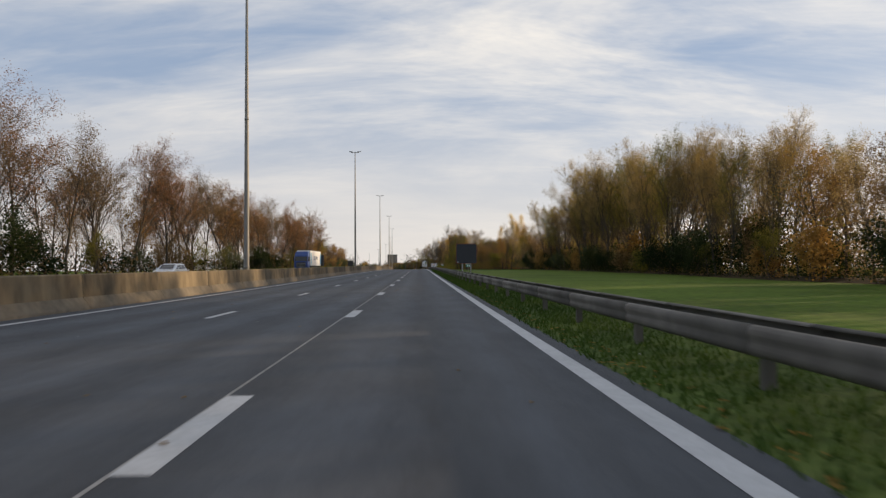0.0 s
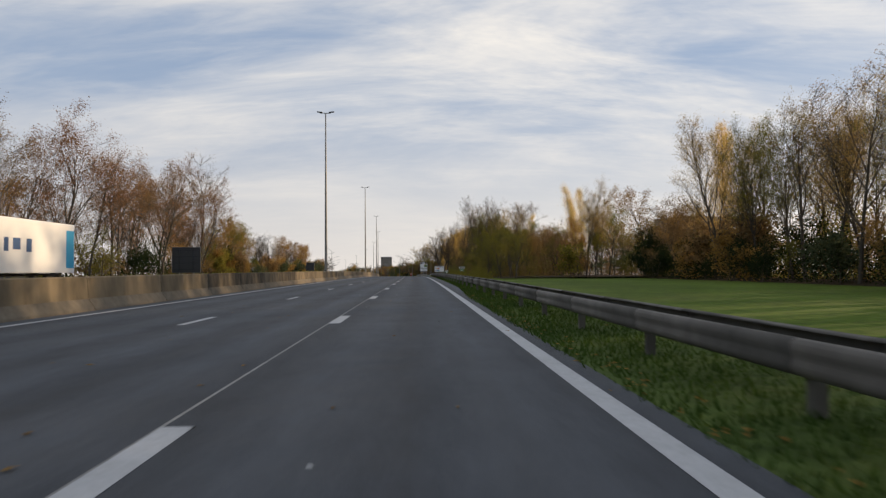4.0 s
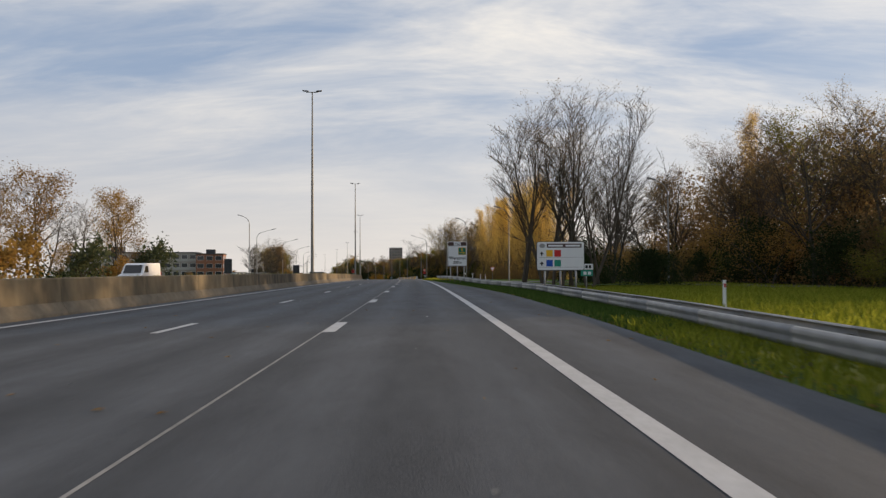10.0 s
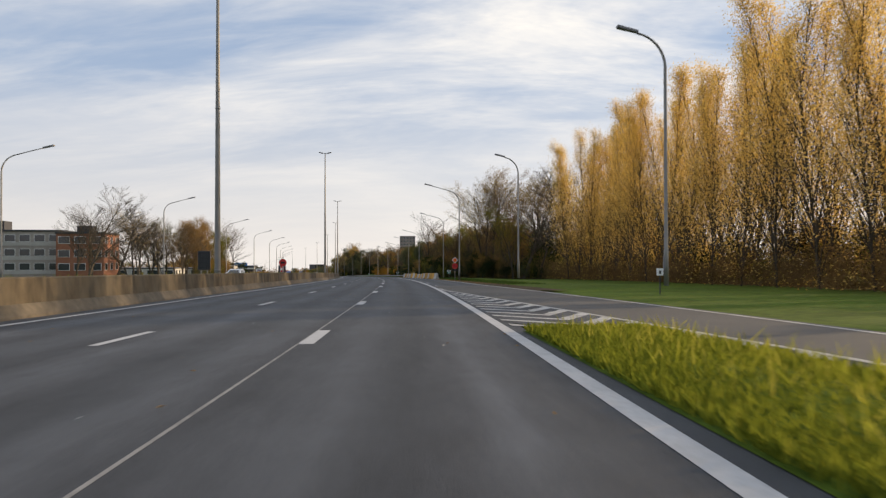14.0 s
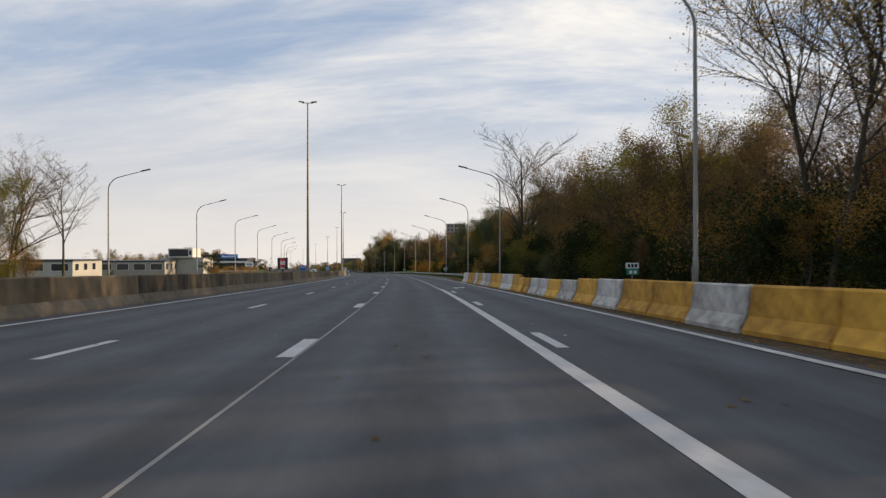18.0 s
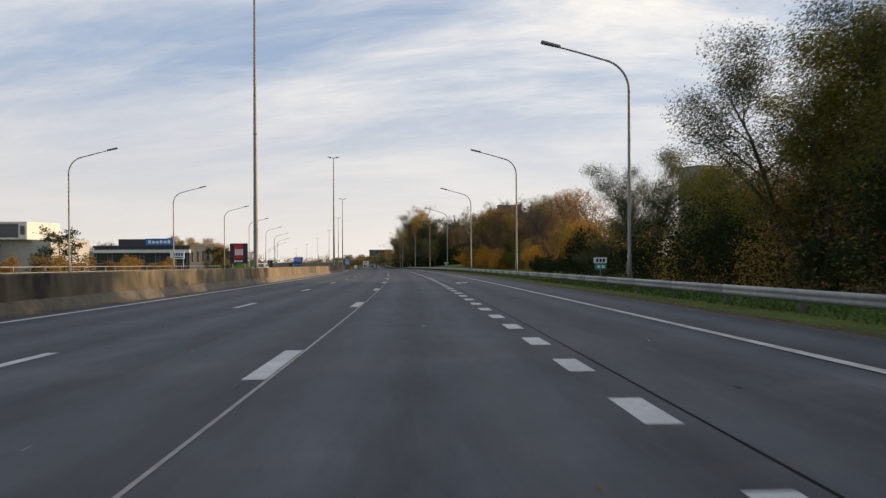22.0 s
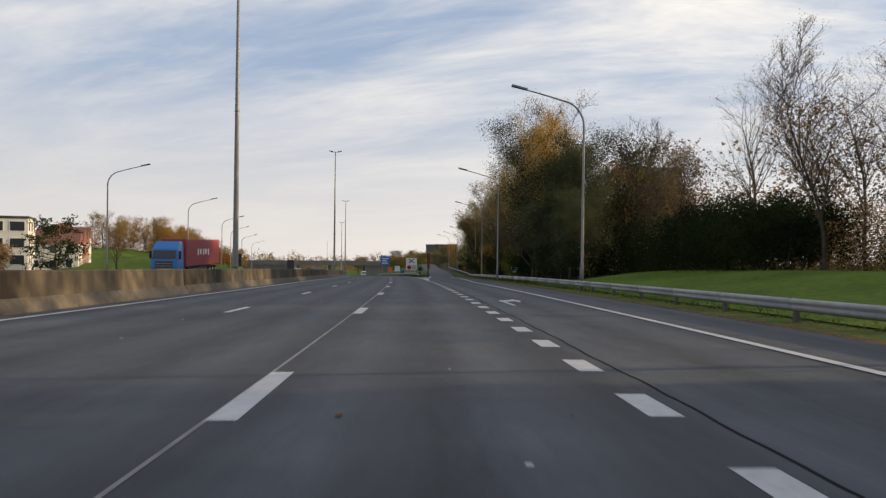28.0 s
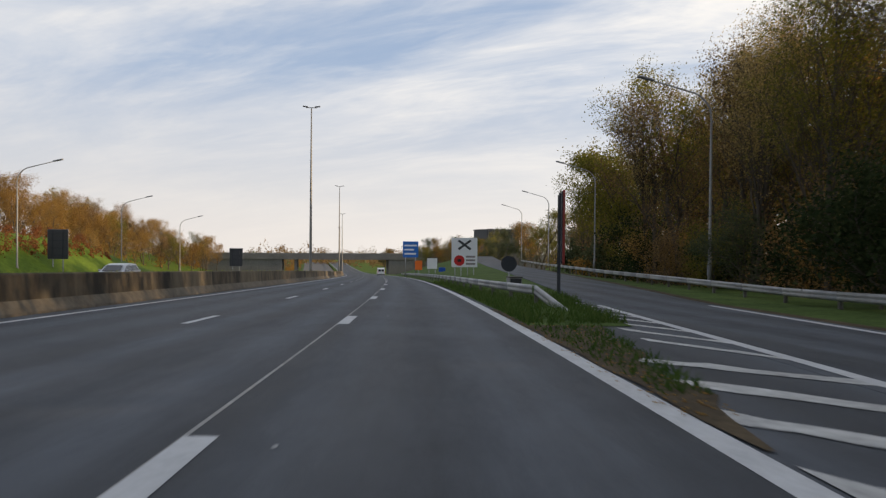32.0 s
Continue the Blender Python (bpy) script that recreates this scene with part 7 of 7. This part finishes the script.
part("upper_box", box(bm, -3.4, 3.4, -1.5, 8, 5.2, 7.8, 0.05), RENDER_W, cube)
part("front_glass", rect(-3.1, 2.2, 5.5, 7.5, -1.505), WINDOW, cube)
part("front_glass", rect(2.45, 3.1, 5.9, 7.2, -1.505), WINDOW, cube)
shop = block(put(715, -53, 0, -5), 21, 18, 5.6, DARKCLAD, "dark low car showroom with a pale fascia band", 1, 6, 0.8, 2.6)
bm = bmesh.new()
part("fascia", box(bm, -10.8, 10.8, -0.9, 0.0, 4.3, 5.0, 0.05), RENDER_W, shop, "pale fascia band")
bm = bmesh.new()
part("roof_sign", box(bm, 1.0, 7.2, -0.6, -0.4, 5.95, 7.5, 0.05), paint("blue_light_sign", (0.03, 0.16, 0.48)), shop, "blue roof sign")
for k in range(6):
    part("sign_stroke", rect(1.6 + 0.85 * k, 2.2 + 0.85 * k, 6.4, 6.4 + (0.75, 0.55, 0.55, 0.7, 0.6, 0.75)[k], -0.61), SIGN_WHITE, shop)
bm = bmesh.new()
part("upper_storey", box(bm, -6, 0.5, 2, 10, 5.9, 7.4), DARKCLAD, shop)
block(put(742, -62, 0, -5), 26, 14, 5.0, RENDER_G, "grey low industrial building", 1, 6, 0.8, 1.8)
block(put(600, -78, 0, -3), 30, 14, 3.3, CONC_B, "low pale depot building", 1, 6, 0.8, 1.4)
sg = thing("company_board", put(692, -39.8, 0, -2), "white company board with dark bars on two posts", "sign")
part("panel", sheet(2.7, 1.6, 0.1, 0.05, 0, 2.6), SIGN_WHITE, sg)
for k in range(4):
    part("text_bar", rect(-0.75 + 0.48 * k, -0.4 + 0.48 * k, 3.2, 3.75, -0.005), paint("violet_bar", (0.06, 0.04, 0.2)), sg)
part("text_bar", rect(-0.6, 1.1, 2.8, 3.0, -0.005), DGREY, sg)
posts(sg, (-1.1, 1.1), 2.7, 0.08)
sg = thing("billboard", put(697, -29.0, 0, 0), "tall red and dark advertising board on legs", "billboard")
part("panel", sheet(3.5, 4.1, 0.3, 0.05, 0, 1.65), paint("dark_poster", (0.03, 0.03, 0.045)), sg)
part("red_field", rect(-0.9, 0.9, 2.6, 5.5, -0.006), RED_P, sg, "red poster field")
for k in range(4):
    part("poster_figure", rect(-0.75 + 0.42 * k, -0.45 + 0.42 * k, 3.35, 4.6, -0.012), SIGN_WHITE, sg)
for k in range(3):
    part("poster_stroke", rect(-0.9 + 0.6 * k, -0.45 + 0.6 * k, 1.95, 2.3, -0.012), SIGN_WHITE, sg)
posts(sg, (-1.2, 1.2), 1.8, 0.1, 0.15)
fence = thing("site_fence", put(0, 0, 0), "low pale metal fence beside the opposite carriageway", "fence")
pm = bpy.data.meshes.new("fence_post")
bm = bmesh.new()
box(bm, -0.04, 0.04, -0.04, 0.04, -0.2, 1.25)
bm.to_mesh(pm)
bm.free()
pm.materials.append(GALV)
for i in range(36):
    child("post", pm, fence, put(600 + 3 * i, -34.0))
for z in (0.6, 1.15):
    v, f = [], []
    for i in range(36):
        for dz in (0, 0.08):
            v.append(at(600 + 3 * i, -34.0, z + dz))
    for i in range(35):
        f.append((2 * i, 2 * i + 2, 2 * i + 3, 2 * i + 1))
    child("rail", mesh_of("rail", v, f, GALV), fence)


def house(m, w, d, h, wall, label):
    th = thing("house", m, label, "house", "terraced houses")
    bm = bmesh.new()
    part("shell", box(bm, -w / 2, w / 2, 0, d, -3, h), wall, th)
    bm = bmesh.new()
    a = [bm.verts.new((x, y, z)) for x in (-w / 2 - 0.2, w / 2 + 0.2) for y, z in ((-0.3, h - 0.1), (d / 2, h + d * 0.33), (d + 0.3, h - 0.1))]
    bm.faces.new((a[0], a[1], a[4], a[3]))
    bm.faces.new((a[1], a[2], a[5], a[4]))
    bm.faces.new((a[0], a[2], a[1]))
    bm.faces.new((a[3], a[4], a[5]))
    r = part("roof", bm, ROOF_T, th)
    bm = bmesh.new()
    part("chimney", box(bm, -0.4, 0.4, d / 2 - 0.4, d / 2 + 0.4, h + d * 0.2, h + d * 0.33 + 1.2), BRICK_M, r)
    for f in range(2):
        for c in range(3):
            x0 = -w / 2 + w * (c + 0.25) / 3
            bm = bmesh.new()
            wf = part("window", box(bm, x0 - 0.06, x0 + 1.06, -0.06, 0.05, 1.0 + 2.8 * f - 0.06, 2.5 + 2.8 * f), SIGN_WHITE, th)
            part("pane", rect(x0, x0 + 1.0, 1.0 + 2.8 * f, 2.42 + 2.8 * f, -0.065), WINDOW, wf)
            bm = bmesh.new()
            wf = part("window", box(bm, w / 2 - 0.05, w / 2 + 0.06, 1 + 2.2 * c, 2 + 2.2 * c, 1.0 + 2.8 * f, 2.4 + 2.8 * f), SIGN_WHITE, th)
            part("pane", flat_quad([(w / 2 + 0.065, 1.06 + 2.2 * c, 1.06 + 2.8 * f), (w / 2 + 0.065, 1.94 + 2.2 * c, 1.06 + 2.8 * f), (w / 2 + 0.065, 1.94 + 2.2 * c, 2.34 + 2.8 * f), (w / 2 + 0.065, 1.06 + 2.2 * c, 2.34 + 2.8 * f)], (0, 0, 0)), WINDOW, wf)
    return th


block(put(822, -63, 0.0, 20), 9, 12, 9.0, RENDER_W, "white four-storey apartment block", 3, 3, 0.8, 1.5)
for k in range(4):
    house(put(846 + 9 * k, -64 - 2.5 * k, lift(846 + 9 * k, -64 - 2.5 * k), 16), 8.5, 8, 5.6 + 0.5 * (k % 2), (RENDER_W, BRICK_M, BRICK_M, RENDER_W)[k], ("pale rendered terraced house with tiled roof", "brick terraced house with tiled roof", "brick terraced house with tiled roof", "pale rendered terraced house with tiled roof")[k])

# grass bank on the left
bank_h = along([(835, 0.0), (848, 2.6), (862, 4.6), (885, 5.4), (905, 5.6), (920, 3.2), (936, 0.9), (950, 0.0)])
bv, bf = [], []
cols = (-33, -35, -37, -39, -41, -43, -46, -52, -60, -72)
rise_k = (0.0, 0.12, 0.38, 0.68, 0.9, 1.0, 1.0, 0.9, 0.7, 0.0)
ss = [835 + 5 * i for i in range(24)]
for s in ss:
    for o, k in zip(cols, rise_k):
        bv.append(at(s, o, -0.25 + max(bank_h(s) * k, lift(s, o))))
n = len(cols)
for i in range(len(ss) - 1):
    for k in range(n - 1):
        bf.append((i * n + k, (i + 1) * n + k, (i + 1) * n + k + 1, i * n + k + 1))
tagged(new("grass_bank", mesh_of("grass_bank", bv, bf, GRASS, True)), "green grass bank beside the opposite carriageway", "bank", kind="structure")
tagged(new("road_slip_opposite", ribbon("road_slip_opposite", [850 + 5 * i for i in range(34)], along([(850, -27), (900, -29.5), (960, -33), (1020, -42)]), along([(850, -24), (900, -25.5), (960, -28), (1020, -36)]), 0.02, ASPHALT_OLD, 0.1)), "asphalt slip road of the opposite direction", "road", kind="structure")

RUSSET = leaf_mat("russet_leaves", (0.15, 0.055, 0.028), (0.21, 0.085, 0.038), (0.27, 0.12, 0.05), 0.4)
undergrowth(866, 908, -38.0, -43.5, 160, 1.9, 0.18, 90, RUSSET, 31, "low russet hedge planting on the grass bank", lambda s, o: bank_h(s) * min(1.0, max(0.0, (-o - 34.5) / 8)) - 0.2)

# bridge over the motorway
CONC_BR = mat("dark_bridge_concrete", (0.17, 0.165, 0.155), 0.9, var=0.3, scale=2, scale2=0.2, bump=0.1)
br = tagged(new("overpass_bridge"), "grey concrete road bridge over the motorway", "bridge")
br.matrix_basis = put(1066, 0, 0)
for nm, x0, x1, y0, y1, z0, z1, m_ in (("deck", -75, 70, 0, 12, 5.4, 6.7, CONC_BR), ("parapet", -75, 70, 0, 0.3, 6.7, 7.6, CONC_BR), ("parapet", -75, 70, 11.7, 12, 6.7, 7.6, CONC_BR), ("pier", -9.4, -8.2, 1, 11, -1, 5.4, CONC_BR), ("abutment", 9, 70, 0.4, 11.6, -1, 5.4, CONC_BR), ("abutment", -75, -30, 0.4, 11.6, -1, 5.4, CONC_BR), ("pier", -25.6, -24.6, 1, 11, -1, 5.4, CONC_BR)):
    bm = bmesh.new()
    part(nm, box(bm, x0, x1, y0, y1, z0, z1, 0.04), m_, br)

# far belt of woods
nr = np.random.RandomState(9)
pts = []
for a in range(2200):
    ang = nr.uniform(-80, 60)
    dist = nr.uniform(620, 1150)
    x, y = -60 + dist * math.sin(radians(ang)), 560 + dist * math.cos(radians(ang))
    z, s, o = ground_height(x, y)
    if abs(o) < 45 and s < 1260:
        continue
    high, wide = 6 + 13 * nr.uniform(0, 1) ** 2, nr.uniform(4, 8)
    c = nr.normal(0, 1, (70, 3))
    c /= np.linalg.norm(c, axis=1, keepdims=True)
    c *= nr.uniform(0.5, 1.0, (70, 1))
    pts.append(np.stack([x + c[:, 0] * wide, y + c[:, 1] * wide, z + high * (0.5 + 0.5 * c[:, 2])], 1))
pts = np.concatenate(pts)
u = nr.normal(0, 1, (len(pts), 3))
u /= np.linalg.norm(u, axis=1, keepdims=True)
w_ = np.cross(u, nr.normal(0, 1, (len(pts), 3)))
w_ /= np.linalg.norm(w_, axis=1, keepdims=True)
fv = np.stack([pts - u * 0.8, pts + w_ * 0.8, pts + u * 0.8], 1).reshape(-1, 3)
far_me = bpy.data.meshes.new("far_woods")
far_me.from_pydata(fv.tolist(), [], np.arange(len(pts) * 3).reshape(-1, 3).tolist())
far_me.materials.append(LEAF_BROWN)
tagged(new("far_woods", far_me), "distant belt of brown autumn woodland", "woodland", kind="stuff")


# ---- grass blades and fallen leaves ----
def tufts(name, s0, s1, of0, of1, n, h0, h1, material, seed, label, z=0.0, wide=0.02):
    r = np.random.RandomState(seed)
    s = r.uniform(s0, s1, n)
    k = r.uniform(0, 1, n)
    v = []
    ang, lean, hh = r.uniform(0, math.tau, n), r.normal(0, 0.45, (n, 2)), r.uniform(h0, h1, n)
    for i in range(n):
        o = of0(s[i]) + (of1(s[i]) - of0(s[i])) * k[i]
        p = at(s[i], o, z - 0.03)
        dx, dy = math.cos(ang[i]) * wide, math.sin(ang[i]) * wide
        v += [(p.x - dx, p.y - dy, p.z), (p.x + dx, p.y + dy, p.z), (p.x + lean[i, 0] * hh[i], p.y + lean[i, 1] * hh[i], p.z + hh[i])]
    me = bpy.data.meshes.new(name)
    me.from_pydata(v, [], np.arange(n * 3).reshape(-1, 3).tolist())
    me.materials.append(material)
    return tagged(new(name, me), label, "grass", kind="stuff")


tufts("verge_grass_tufts", -5, 188, lambda s: shoulder(s) - 0.06, lambda s: shoulder(s) + 2.4, 60000, 0.04, 0.16, BLADE_DARK, 1, "long rough grass blades under the guard rail")
tufts("verge_grass_tufts", 186, 232, lambda s: shoulder(s) + 0.2, lambda s: shoulder(s) + 2.0, 4000, 0.05, 0.2, BLADE_DARK, 7, "thin grass blades under the guard rail")
tufts("meadow_grass_tufts", 240, 312, lambda s: 9.5, lambda s: 30.0, 60000, 0.12, 0.34, BLADE, 8, "sunlit long grass of the small meadow", -0.12, 0.035)
# yellow blades stand for the sunlit stretch, dark ones after it for shade
tufts("verge_grass_tufts", 228, 262, lambda s: shoulder(s) + 0.05, lambda s: shoulder(s) + 2.6, 12000, 0.06, 0.26, BLADE, 9, "long rough grass blades under the guard rail")
tufts("verge_grass_tufts", 260, 345, lambda s: shoulder(s) + 0.05, lambda s: shoulder(s) + 2.6, 26000, 0.06, 0.24, BLADE_DARK, 2, "long rough grass blades under the guard rail")
tufts("wedge_grass_tufts", 338, 362, lambda s: shoulder(s) - 0.1, lambda s: max(shoulder(s) + 0.1, merge_l(s) - 0.85), 42000, 0.05, 0.2, BLADE, 3, "short grass blades on the wedge", 0.06)
tufts("wedge_seed_heads", 338, 361.5, lambda s: shoulder(s) + 0.4, lambda s: max(shoulder(s) + 0.5, merge_l(s) - 0.9), 1600, 0.22, 0.42, BLADE, 13, "tall loose stalks standing in the wedge grass", 0.06)
tufts("verge_grass_tufts", 405, 800, lambda s: strip_edge(s) + 1.7, lambda s: strip_edge(s) + 5.5, 50000, 0.05, 0.22, BLADE_DARK, 4, "grass blades along the outer verge")
tufts("nose_grass_tufts", 822.5, 870, nose_l, nose_r, 16000, 0.06, 0.34, BLADE_DARK, 5, "rough grass blades on the exit nose", 0.06)
tufts("median_grass_tufts", -40, 900, lambda s: -8.42, lambda s: -9.4, 26000, 0.1, 0.32, BLADE, 6, "rough grass blades on the median strip", 0.85)


def litter(name, s0, s1, of0, of1, n, seed, z, size=0.05):
    r = np.random.RandomState(seed)
    v = []
    for i in range(n):
        s = r.uniform(s0, s1)
        o = of0(s) + (of1(s) - of0(s)) * r.uniform(0, 1)
        p = at(s, o, z + 0.012)
        a, l = r.uniform(0, math.tau), size * r.uniform(0.6, 1.4)
        for q, m_, dz in ((0, 1, 0), (1.57, 0.6, 0.01), (3.14, 1, 0), (4.71, 0.6, 0.01)):
            v.append((p.x + math.cos(a + q) * l * m_, p.y + math.sin(a + q) * l * m_, p.z + dz))
    me = bpy.data.meshes.new(name)
    me.from_pydata(v, [], np.arange(n * 4).reshape(-1, 4).tolist())
    me.materials.append(LEAF_ORANGE)
    return tagged(new(name, me), "scattered fallen autumn leaves on the road edge", "leaves", kind="stuff")


litter("fallen_leaves", 405, 800, strip_edge, lambda s: strip_edge(s) + 2.6, 14000, 1, -0.02)
litter("fallen_leaves", -5, 800, lambda s: -7.0, lambda s: 6.0, 900, 2, 0.0, 0.045)
litter("fallen_leaves", 813, 827, lambda s: 3.7, lambda s: NOSE_DIRT_R(s) + 0.1, 420, 4, 0.012, 0.026)
tufts("nose_weeds", 814, 826, lambda s: 3.95, lambda s: NOSE_DIRT_R(s) + 0.2, 1500, 0.04, 0.16, BLADE_DARK, 11, "sparse weeds on the bare earth of the exit nose", 0.02)
litter("fallen_leaves", -5, 345, lambda s: shoulder(s) - 0.04, lambda s: shoulder(s) + 0.5, 1800, 3, 0.0)
chips = np.random.RandomState(12)
v = []
for i in range(420):
    p = at(chips.uniform(0, 830), chips.uniform(-7, 6), 0.006)
    a, l, w = chips.uniform(0, math.tau), chips.uniform(0.015, 0.05), chips.uniform(0.01, 0.03)
    for q, k in ((0, l), (1.3, w), (2.9, l * 0.8), (4.5, w)):
        v.append((p.x + math.cos(a + q) * k, p.y + math.sin(a + q) * k, p.z + 0.008 * math.sin(q)))
tagged(new("road_grit", mesh_of("road_grit", v, [tuple(range(4 * i, 4 * i + 4)) for i in range(420)], PAINT_WORN)), "small pale bits of grit scattered on the asphalt", "grit", kind="stuff")
